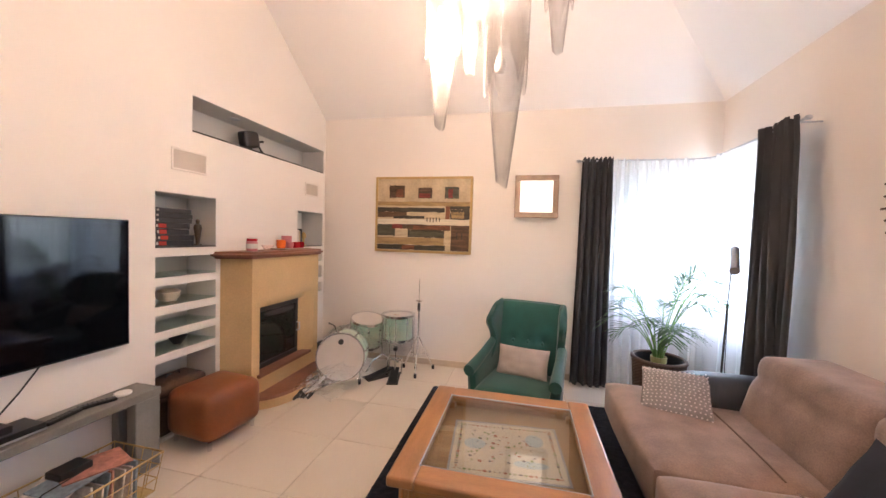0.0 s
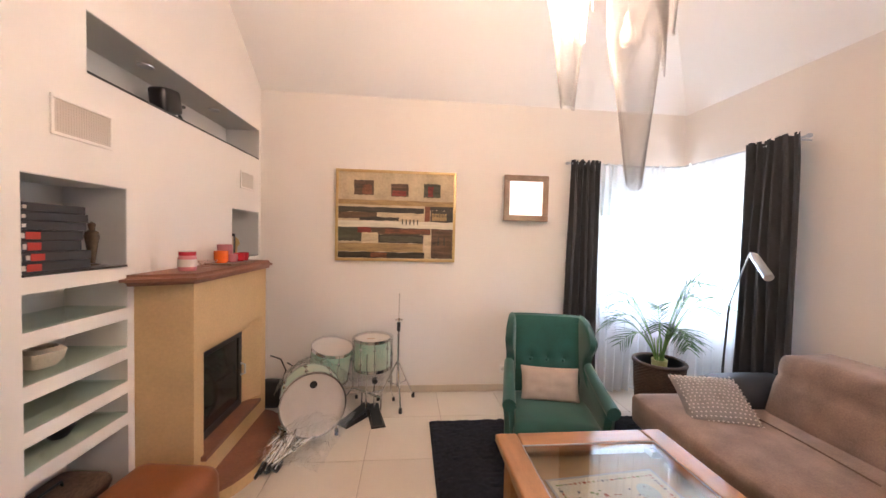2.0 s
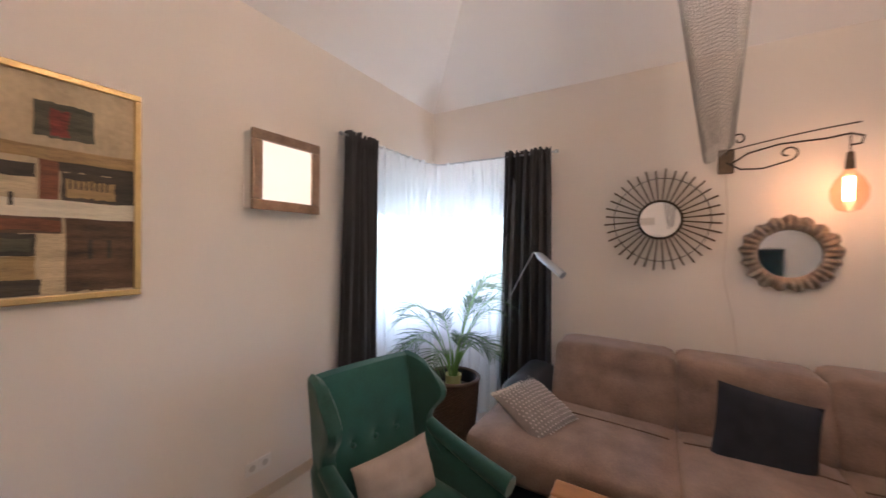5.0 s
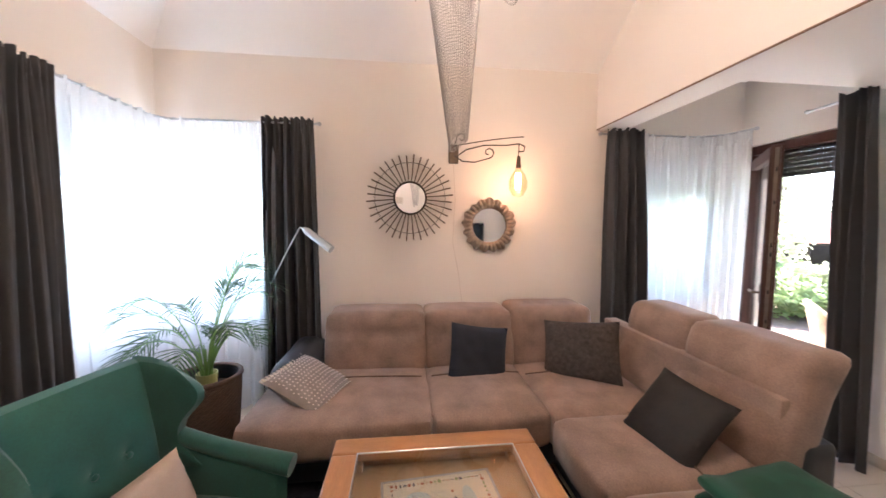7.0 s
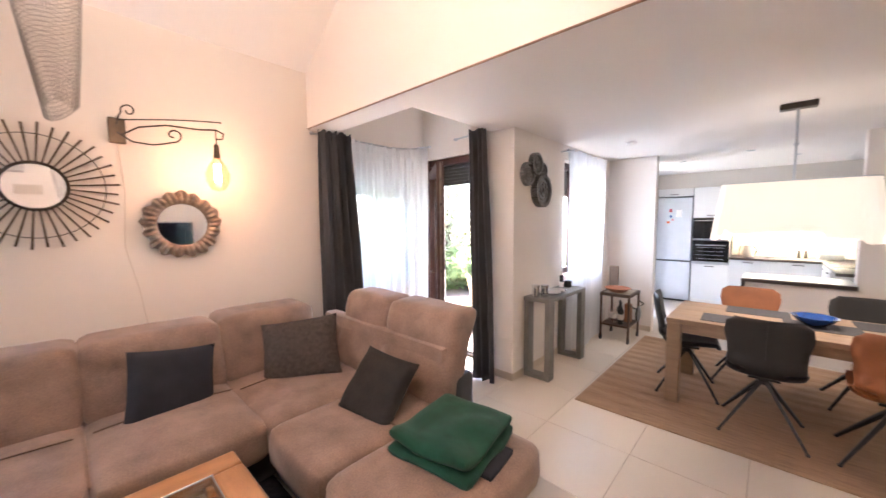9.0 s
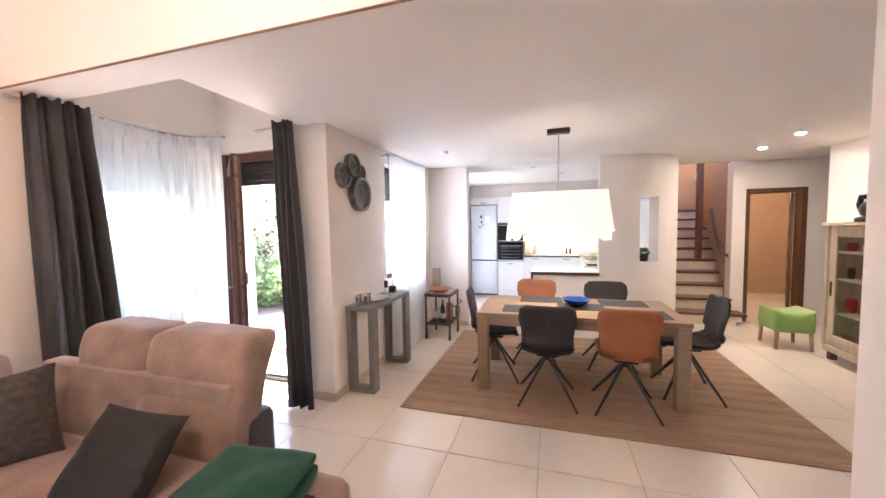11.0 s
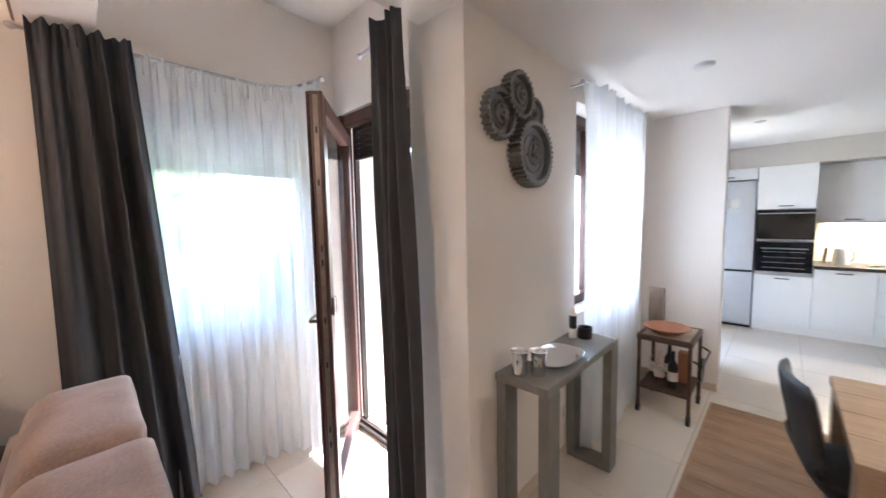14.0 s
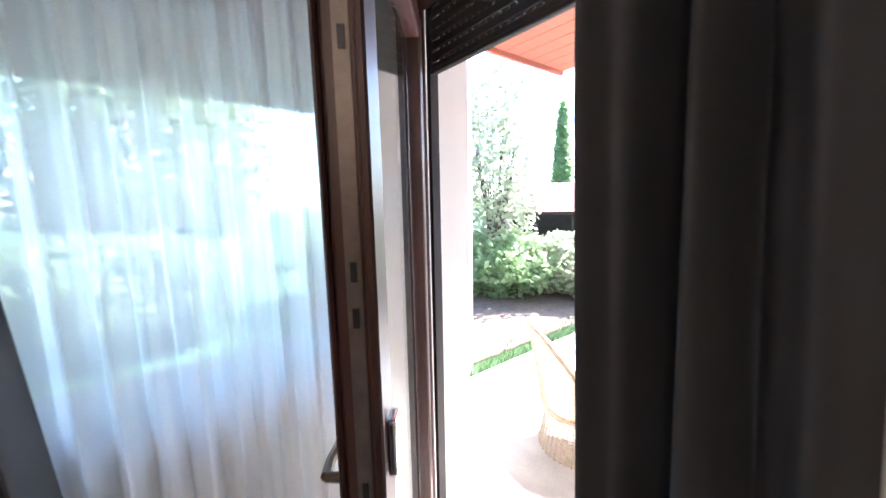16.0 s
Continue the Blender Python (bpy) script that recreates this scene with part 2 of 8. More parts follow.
M_SOFA = mat("taupe_microfibre", (0.275, 0.188, 0.145), 0.95, var=0.36, scale=6, fine=120, bump=0.10, sheen=0.25)
M_LEATHERD = mat("charcoal_leatherette", (0.035, 0.038, 0.045), 0.45, var=0.15, scale=10, fine=220, bump=0.08)
M_GREEN = mat("green_velvet", (0.010, 0.078, 0.060), 0.75, var=0.3, scale=5, fine=120, bump=0.06, sheen=0.25)
M_BLANKET = mat("green_fleece", (0.006, 0.060, 0.034), 0.95, var=0.35, scale=14, fine=220, bump=0.4, sheen=0.1)
M_NAVY = mat("navy_fabric", (0.018, 0.020, 0.030), 0.9, var=0.25, scale=12, fine=300, bump=0.2)
M_GREYFUR = mat("grey_plush", (0.070, 0.058, 0.052), 1.0, var=0.5, scale=34, fine=220, bump=0.8)
M_BLACKCUSH = mat("black_crushed_velvet", (0.013, 0.010, 0.009), 0.75, var=0.7, scale=14, fine=90, bump=0.4)
M_BEIGECUSH = mat("beige_velour", (0.42, 0.34, 0.28), 0.9, var=0.12, scale=9, fine=180, bump=0.1)
M_DOTS = mat("grey_woven_cushion", (0.27, 0.235, 0.22), 0.9, var=0.15, scale=14, fine=260, bump=0.2)
M_CREAM = mat("cream_thread", (0.62, 0.56, 0.50), 0.9, var=0.1)
M_SHAG = mat("navy_shag", (0.009, 0.011, 0.020), 1.0, var=0.6, scale=30, fine=260, bump=0.9)
M_JUTE = mat("jute_weave", (0.35, 0.225, 0.135), 0.95, var=0.34, scale=26, fine=140, bump=0.35, stretch=(0.25, 6, 1))
M_CURT = mat("charcoal_curtain", (0.042, 0.042, 0.046), 0.75, var=0.15, scale=6, fine=300, bump=0.05, sheen=0.0)
M_SHEER = sheer("sheer_voile", (0.86, 0.88, 0.90), 0.27)
M_CONC = mat("grey_concrete_paint", (0.185, 0.18, 0.165), 0.55, var=0.2, scale=7, fine=80, bump=0.08)
M_BLACK = mat("black_plastic", (0.012, 0.012, 0.013), 0.35, var=0.1, bump=0.02)
M_SCREEN = mat("tv_screen", (0.004, 0.004, 0.006), 0.05, var=0.05, bump=0, spec=0.25)
M_CHROME = mat("chrome", (0.75, 0.75, 0.76), 0.12, 1.0, var=0.04, bump=0)
M_STEEL = mat("brushed_steel", (0.50, 0.52, 0.55), 0.35, 0.9, var=0.06, fine=300, bump=0.02)
M_IRON = mat("dark_iron", (0.055, 0.045, 0.038), 0.45, 0.8, var=0.2, bump=0.05)
M_WAVE = mat("hammered_bronze", (0.27, 0.215, 0.17), 0.4, 0.6, var=0.4, scale=22, bump=0.2)
M_CRATE = mat("crate_wood", (0.16, 0.11, 0.075), 0.7, var=0.3, scale=5, stretch=(8, 8, 1.2), bump=0.1)
M_BRONZE = mat("antique_bronze", (0.11, 0.078, 0.05), 0.42, 0.7, var=0.35, scale=14, bump=0.12)
M_PEWTER = mat("aged_pewter", (0.22, 0.21, 0.20), 0.45, 0.75, var=0.35, scale=16, bump=0.12)
M_MIRROR = mat("mirror_glass", (0.92, 0.92, 0.92), 0.01, 1.0, var=0.0, bump=0)
M_GLASS = glass("pane_glass", (0.97, 0.99, 0.98), thin=True)
M_GLASSG = glass("green_shelf_glass", (0.86, 0.93, 0.90), thin=True)
M_PLASTIC = glass("clear_film", (0.94, 0.95, 0.95), 0.12, thin=True, gloss=0.16, milk=0.02)
M_TAN = mat("cognac_leather", (0.30, 0.105, 0.036), 0.5, var=0.2, scale=7, fine=160, bump=0.06)
M_POUF = mat("brown_leather", (0.235, 0.072, 0.022), 0.42, var=0.25, scale=5, fine=140, bump=0.08)
M_CHAIRD = mat("anthracite_leather", (0.024, 0.023, 0.023), 0.55, var=0.15, scale=8, fine=200, bump=0.06)
M_WICKER = mat("brown_rattan", (0.085, 0.052, 0.034), 0.75, var=0.5, scale=40, fine=120, bump=0.5, stretch=(1, 1, 5))
M_WICKLT = mat("natural_rattan", (0.42, 0.30, 0.19), 0.75, var=0.3, scale=40, fine=120, bump=0.4)
M_SOIL = mat("potting_soil", (0.03, 0.022, 0.016), 1.0, var=0.5, scale=40, bump=0.8)
M_LEAF = mat("palm_leaf", (0.060, 0.120, 0.045), 0.5, var=0.4, scale=5, fine=60, bump=0.05)
M_STEM = mat("palm_stem", (0.16, 0.30, 0.06), 0.5, var=0.3, scale=8, bump=0.05)
M_KITCH = mat("white_lacquer", (0.80, 0.80, 0.80), 0.25, var=0.015, bump=0.01)
M_WORK = mat("dark_worktop", (0.055, 0.042, 0.036), 0.35, var=0.25, scale=20, fine=140, bump=0.04)
M_BLUE = mat("cobalt_glass_glaze", (0.015, 0.055, 0.22), 0.08, var=0.25, scale=18, bump=0.03, coat=0.6)
M_TERRA = mat("terracotta", (0.30, 0.12, 0.055), 0.6, var=0.15, scale=9, bump=0.08)
M_RUST = mat("worn_brown_steel", (0.085, 0.05, 0.033), 0.55, 0.3, var=0.4, scale=14, bump=0.15)
M_PLACE = mat("grey_placemat", (0.055, 0.055, 0.06), 0.8, var=0.15, scale=30, fine=300, bump=0.2)
M_LIME = mat("lime_leatherette", (0.23, 0.37, 0.10), 0.45, var=0.1, scale=7, fine=160, bump=0.04)
M_VITR = mat("limed_oak", (0.46, 0.37, 0.26), 0.6, var=0.2, scale=4, fine=40, bump=0.06, stretch=(7, 7, 1.2))
M_GOLD = mat("gilt_frame", (0.52, 0.36, 0.15), 0.38, 0.55, var=0.15, scale=14, bump=0.06)
M_BROWNFR = mat("bronze_wood_frame", (0.30, 0.21, 0.15), 0.32, 0.6, var=0.35, scale=9, bump=0.06)
M_RED = mat("red_candle_glass", (0.42, 0.02, 0.03), 0.15, var=0.15, bump=0)
M_ORANGE = mat("orange_candle_glass", (0.75, 0.14, 0.02), 0.2, var=0.15, bump=0)
M_PINK = mat("pink_wax", (0.50, 0.16, 0.17), 0.4, var=0.15, bump=0.02)
M_PAPER = mat("printed_paper", (0.52, 0.46, 0.40), 0.8, var=0.4, scale=22, fine=60, bump=0.1)
M_BOOK = mat("charcoal_book_cloth", (0.028, 0.027, 0.03), 0.6, var=0.15, bump=0.05)
M_BOOKRED = mat("red_book_label", (0.45, 0.035, 0.02), 0.6, var=0.15, bump=0.02)
M_MINT = mat("mint_drum_wrap", (0.22, 0.52, 0.42), 0.3, var=0.18, scale=3, bump=0.01, mix2=(0.62, 0.60, 0.42))
M_SKIN = mat("drum_head", (0.60, 0.55, 0.50), 0.45, var=0.06, bump=0.02)
M_HOOP = mat("maple_hoop", (0.45, 0.30, 0.18), 0.4, var=0.15, bump=0.03)
M_CHAIN = mat("silver_chain_mesh", (0.36, 0.34, 0.32), 0.42, 0.55, var=0.1, bump=0)
M_OUT = mat("pale_paving", (0.78, 0.75, 0.70), 0.85, var=0.12, scale=3, bump=0.1)
M_LAWN = mat("lawn_soil", (0.05, 0.10, 0.025), 0.95, var=0.4, scale=20, bump=0.5)
M_HEDGE = sheer("shrub_leaf", (0.30, 0.37, 0.18), 0.07)
M_HEDGE2 = sheer("pale_shrub_leaf", (0.36, 0.37, 0.24), 0.07)
M_BARK = mat("tree_bark", (0.10, 0.07, 0.05), 0.9, var=0.4, scale=14, bump=0.6)
M_ROOF = mat("clay_roof_tile", (0.30, 0.12, 0.075), 0.8, var=0.3, scale=6, bump=0.2)
M_SHED = mat("dark_timber", (0.045, 0.032, 0.024), 0.8, var=0.3, scale=8, bump=0.2)
M_SOFFIT = mat("stained_soffit_boards", (0.36, 0.115, 0.07), 0.55, var=0.15, scale=4, stretch=(9, 1, 9), bump=0.05)
M_SHUT = mat("shutter_slat_brown", (0.022, 0.015, 0.013), 0.5, var=0.1, bump=0.03)
M_RENDER = mat("outside_render", (0.78, 0.76, 0.72), 0.9, var=0.05, scale=3, bump=0.1)

# ---------------- structure ----------------
LX, SX, PY, BY, CZ = -2.125, 2.31, 5.10, 1.30, 2.48      # tv wall, sofa wall, picture wall, beam face, flat ceiling
DY, WX, KY, RX = -0.28, 0.83, -2.73, -4.35               # terrace door wall, console wall, kitchen partition, far dining wall
EAVE, SLOPE, CAP = 3.0, 0.70, 4.75
T = 0.34


def wall(name, boxes, label, material=None):
    bm = bmesh.new()
    for b in boxes:
        box(bm, *b)
    return setting(name, bm, material or M_WALL, label, "wall")


# picture wall with half of the corner window, and the sofa wall with the other half and the bay window
W1X, W1Y, W1Z0, W1Z1 = 1.38, 4.08, 0.86, 2.26
wall("wall_north", [(LX - T, W1X, PY, PY + T, -0.1, EAVE), (W1X, SX + T, PY, PY + T, -0.1, W1Z0), (W1X, SX + T, PY, PY + T, W1Z1, EAVE)], "warm white plastered wall with the picture")
W2Y0, W2Y1, W2Z0, W2Z1 = -0.06, 0.98, 0.88, 2.26
wall("wall_east", [(SX, SX + T, DY - T, W2Y0, -0.1, EAVE), (SX, SX + T, W2Y0, W2Y1, -0.1, W2Z0), (SX, SX + T, W2Y0, W2Y1, W2Z1, EAVE),
                   (SX, SX + T, W2Y1, W1Y, -0.1, EAVE), (SX, SX + T, W1Y, PY, -0.1, W1Z0), (SX, SX + T, W1Y, PY, W1Z1, EAVE)], "warm white plastered wall behind the corner sofa")
DX0, DX1, DZ = 1.18, 2.25, 2.36
wall("wall_door", [(DX1, SX, DY - T, DY, -0.1, EAVE), (DX0, DX1, DY - T, DY, DZ, EAVE)], "white wall round the terrace door")
W3Y0, W3Y1, W3Z0, W3Z1 = -2.30, -1.16, 0.92, 2.32
wall("wall_console", [(WX, DX0, W3Y1, -0.05, -0.1, EAVE), (WX, WX + T, W3Y0, W3Y1, -0.1, W3Z0), (WX, WX + T, W3Y0, W3Y1, W3Z1, CZ), (WX, WX + T, -3.20, W3Y0, -0.1, CZ), (WX, WX + T, -4.30, -3.20, 2.2, CZ), (WX, WX + T, -4.30, -3.20, -0.1, 0.02), (WX, WX + T, -6.27, -4.30, -0.1, CZ)], "warm white wall above the console table")


# tv wall: front skin with niche openings, niche backs behind it
def tv_wall():
    bm = bmesh.new()
    y_cuts = [0.95, 2.953, 3.457, 4.545, 5.06, PY]
    xs = (LX - 0.30, LX)
    holes = [(3.235, 5.06, 2.318, 2.600), (2.953, 3.457, 1.425, 1.830), (2.953, 3.457, 1.21, 1.36), (2.953, 3.457, 1.0, 1.15), (2.953, 3.457, 0.82, 0.94), (2.953, 3.457, 0.65, 0.76),
             (2.953, 3.457, 0.02, 0.59), (4.545, 5.06, 1.395, 1.815), (4.545, 5.06, 1.21, 1.355), (4.545, 5.06, 1.0, 1.15), (4.545, 5.06, 0.82, 0.94)]
    ys = sorted({0.95, PY, *[h[0] for h in holes], *[h[1] for h in holes]})
    zs = sorted({-0.1, EAVE, *[h[2] for h in holes], *[h[3] for h in holes]})
    for a, b in zip(ys, ys[1:]):
        z = -0.1
        blocks = sorted([(h[2], h[3]) for h in holes if h[0] <= a + 1e-6 and h[1] >= b - 1e-6])
        for h0, h1 in blocks + [(EAVE, EAVE)]:
            if h0 > z + 1e-6:
                box(bm, *xs, a, b, z, h0)
            z = h1
    # sloping gable over it
    def rise(y):
        return min(EAVE + SLOPE * (PY - y), CAP + 0.1)
    ks = [0.95, BY, PY - (CAP + 0.1 - EAVE) / SLOPE, PY]
    for a, b in zip(ks, ks[1:]):
        v = [bm.verts.new(p) for p in ((xs[0], a, EAVE), (xs[0], b, EAVE), (xs[0], b, rise(b)), (xs[0], a, rise(a)), (xs[1], a, EAVE), (xs[1], b, EAVE), (xs[1], b, rise(b)), (xs[1], a, rise(a)))]
        for f in ((0, 1, 2, 3), (7, 6, 5, 4), (0, 4, 5, 1), (1, 5, 6, 2), (2, 6, 7, 3), (3, 7, 4, 0)):
            bm.faces.new([v[i] for i in f])
    bmesh.ops.remove_doubles(bm, verts=bm.verts, dist=1e-6)
    bmesh.ops.recalc_face_normals(bm, faces=bm.faces)
    return bm


setting("wall_west", tv_wall(), M_WALL, "warm white wall with niches beside the fireplace", "wall")
# the shade at the back of the niches is in this grey
setting("niche_back", obox(LX - 0.36, LX - 0.303, 2.8, 5.10, 0.0, 2.7), M_RECESS_SHADE, "backs of the wall niches, shade put into their grey", "wall")

# beam wall between the high living room and the flat ceiling
bm = bmesh.new()
pts = [(LX - 0.3, CZ + 0.012), (SX, CZ + 0.012), (SX, EAVE), (SX - (CAP + 0.1 - EAVE) / SLOPE, CAP + 0.1), (LX - 0.3, CAP + 0.1)]
def beam_y(x):
    return 1.25 + 0.008 * (x - 1.7)


fr = [bm.verts.new((x, beam_y(x), z)) for x, z in pts]
bk = [bm.verts.new((x, beam_y(x) - 0.2, z)) for x, z in pts]
bm.faces.new(fr)
bm.faces.new(bk[::-1])
for i in range(5):
    bm.faces.new((fr[i], bk[i], bk[(i + 1) % 5], fr[(i + 1) % 5]))
bmesh.ops.recalc_face_normals(bm, faces=bm.faces)
setting("wall_beam", bm, M_WALL, "warm white wall over the ceiling edge", "wall")
setting("trim_ceiling_edge", tube([(LX, beam_y(LX) - 0.002, CZ + 0.006), (SX - 0.003, beam_y(SX) - 0.002, CZ + 0.006)], 0.0065, 6), mat("edge_strip_brown", (0.22, 0.13, 0.09), 0.5), "thin brown strip along the ceiling edge", "trim")

# hipped ceiling: one plane from the picture wall, one from the sofa wall, a flat cap
bm = bmesh.new()
d = (CAP - EAVE) / SLOPE
v = [bm.verts.new(p) for p in ((LX - 0.3, PY, EAVE), (SX, PY, EAVE), (SX, BY - 0.2, EAVE), (SX - d, BY - 0.2, CAP), (SX - d, PY - d, CAP), (LX - 0.3, PY - d, CAP), (LX - 0.3, BY - 0.2, CAP))]
bm.faces.new((v[0], v[1], v[4], v[5]))
bm.faces.new((v[1], v[2], v[3], v[4]))
bm.faces.new((v[5], v[4], v[3], v[6]))
g = bmesh.ops.extrude_face_region(bm, geom=bm.faces[:])
bmesh.ops.translate(bm, vec=(0, 0, 0.15), verts=[e for e in g["geom"] if isinstance(e, bmesh.types.BMVert)])
bmesh.ops.recalc_face_normals(bm, faces=bm.faces)
setting("ceiling_high", bm, M_CEIL, "white hipped ceiling of the living room", "ceiling")
bm = bmesh.new()
BX, BY1 = 1.10, 1.0
def prism(bm, line, z0, z1):
    lo, hi = [bm.verts.new((x, y, z0)) for x, y in line], [bm.verts.new((x, y, z1)) for x, y in line]
    bm.faces.new(lo[::-1])
    bm.faces.new(hi)
    for i in range(len(line)):
        j = (i + 1) % len(line)
        bm.faces.new((lo[i], lo[j], hi[j], hi[i]))


prism(bm, [(RX - 3, -0.05), (BX, -0.05), (BX, beam_y(BX) - 0.006), (RX - 3, beam_y(RX - 3) - 0.006)], CZ, CZ + 0.012)
prism(bm, [(BX, BY1), (SX, BY1), (SX, beam_y(SX) - 0.006), (BX, beam_y(BX) - 0.006)], CZ, CZ + 0.012)
for b in ((RX - 3, BX, -0.05, BY - 0.25, CZ + 0.012, CZ + 0.3), (BX, SX, BY1, BY - 0.23, CZ + 0.012, CZ + 0.3), (RX - 3, WX, -2.95, -0.05, CZ, CZ + 0.3), (-1.75, WX, -6.27, -2.95, CZ + 0.002, CZ + 0.3), (-7.4, -1.75, -3.85, -2.95, CZ, CZ + 0.3)):
    box(bm, *b)
setting("ceiling_flat", bm, M_CEIL, "white flat ceiling over the dining area", "ceiling")
setting("ceiling_bay", obox(BX - 0.1, SX + T, DY - T, BY1 + 0.1, EAVE, EAVE + 0.2), M_CEIL, "white raised ceiling of the window bay", "ceiling")
wall("wall_bay", [(BX - 0.1, BX, DY, BY1, CZ + 0.3, EAVE), (BX, SX, BY1, BY1 + 0.1, CZ + 0.3, EAVE)], "white upper sides of the bay recess", M_CEIL)

# kitchen partition, counter wall, rounded pier, far walls
wall("wall_partition", [(0.21, WX, KY - 0.14, KY, -0.1, CZ)], "white wall between dining area and kitchen")
wall("wall_kitchen", [(-2.76, WX, -6.27, -5.97, -0.1, CZ)], "white kitchen walls")
PX0, PX1, PYF, R = -1.66, -2.79, -2.62, 0.80
bm = bmesh.new()


def bend(a0, a1, n, end=()):
    """Outline of a stretch of the rounded wall between two angles, 16 cm thick."""
    cx, cy = PX1 + R, PYF - R
    ang = [radians(a0 + (a1 - a0) * i / n) for i in range(n + 1)]
    outer = [(cx - R * math.sin(a), cy + R * math.cos(a)) for a in ang]
    inner = [(cx - (R - 0.16) * math.sin(a), cy + (R - 0.16) * math.cos(a)) for a in ang[::-1]]
    return outer + list(end) + inner


prism(bm, [(PX0, PYF - 0.16), (PX1 + R, PYF - 0.16), (PX1 + R, PYF), (PX0, PYF)], -0.1, CZ)
prism(bm, bend(0, 12.6, 4), -0.1, CZ)
prism(bm, bend(12.6, 31.2, 5), -0.1, 1.05)
prism(bm, bend(12.6, 31.2, 5), 1.92, CZ)
prism(bm, bend(31.2, 90, 16, [(PX1, -3.86), (PX1 + 0.16, -3.86)]), -0.1, CZ)
bmesh.ops.recalc_face_normals(bm, faces=bm.faces)
setting("wall_rounded", bm, M_WALL, "cream rounded wall with a slot opening beside the stairs", "wall", smooth=False)

# hall: stair well walls, door wall, cabinet wall
HY = -3.95
wall("wall_hall", [(-3.87, -3.70, HY - 0.14, HY + 0.05, -0.1, CZ), (-4.6, -3.70, HY - 0.05, HY + 0.05, CZ, 5.0), (-4.64, -3.87, HY - 0.14, HY, 2.06, CZ), (-7.4, -4.64, HY - 0.14, HY, -0.1, CZ)], "warm white hall wall with the door")
wall("wall_far", [(RX - 0.3, RX, -3.05, 1.3, -0.1, CZ)], "warm white wall behind the glazed cabinet")
wall("wall_back", [(RX - 0.3, LX - 0.3, BY - 0.01, BY + 0.3, -0.1, CZ)], "white wall beside the living room")
wall("wall_stair_back", [(-4.4, -2.2, -6.6, -6.4, -0.1, 5.0), (-2.9, -2.76, -6.4, -3.86, -0.1, 5.0), (-7.4, -4.02, -6.9, -6.7, -0.1, CZ), (-7.5, -7.4, -6.9, 1.3, -0.1, CZ)], "peach plastered stair well wall", mat("stair_plaster", (0.44, 0.29, 0.18), 0.85, var=0.05, bump=0.05))
setting("ceiling_hall", merge(obox(-7.4, -4.02, -6.9, -3.85, CZ, CZ + 0.2), obox(-4.0, -2.2, -6.6, -3.86, 5.0, 5.2)), M_CEIL, "white hall ceiling", "ceiling")

bm = bmesh.new()
prism(bm, [(-3.70, HY - 0.14), (-4.07, -6.4), (-4.24, -6.4), (-3.87, HY - 0.14)], -0.1, 5.0)
bmesh.ops.recalc_face_normals(bm, faces=bm.faces)
setting("wall_stair_side", bm, bpy.data.materials["stair_plaster"], "peach plastered wall beside the stairs", "wall")

# floor slab under the tiles
floor = setting("floor", obox(-7.4, SX + T, -6.9, PY, -0.2, -0.004), M_GROUT, "cream ceramic tile floor with thin joints", "floor")

# baseboards
bm = bmesh.new()
H, B = 0.075, 0.012
for b in ((LX, W1X + 1, PY - B, PY, 0.002, H), (SX - B, SX, 1.0, PY - B, 0.002, H), (WX - B, WX, KY, -0.062, 0.002, H), (WX - B, DX0, -0.05, -0.05 + B, 0.002, H), (0.21, WX - B, KY, KY + B, 0.002, H),
          (LX, LX + B, 0.95, 2.9, 0.002, H), (RX, RX + B, -3.05, 1.28, 0.002, H), (PX0, PX1 + R, PYF, PYF + B, 0.002, H)):
    box(bm, *b, 0.003, 1)
setting("baseboard", bm, M_BASE, "beige tile skirting", "baseboard")

# unseen wall, added so that no sun leaks in over the stairs
setting("wall_back", obox(-7.6, 1.2, -6.98, -6.78, -0.3, 5.3), M_RENDER, "unseen wall added behind the stairs to block sun", "wall")
# unseen ceiling and wall added to keep sky light off the hall
setting("ceiling_rear", obox(-7.5, -4.3, -3.86, 1.45, CZ + 0.004, CZ + 0.12), M_CEIL, "unseen ceiling added behind the cabinet wall to block sky light", "ceiling")
setting("wall_rear", obox(-7.5, -4.3, 1.46, 1.58, -0.1, CZ + 0.12), M_WALL, "unseen plain wall added to block sky light", "wall")
setting("wall_kitchen_side", obox(-2.757, -2.72, -6.4, -3.87, -0.1, CZ - 0.002), M_KITCH, "white wall between kitchen and stairs", "wall")
setting("ceiling_kitchen", obox(-2.716, -1.752, -6.27, -3.852, CZ + 0.002, CZ + 0.3), M_CEIL, "white ceiling at the end of the kitchen", "ceiling")

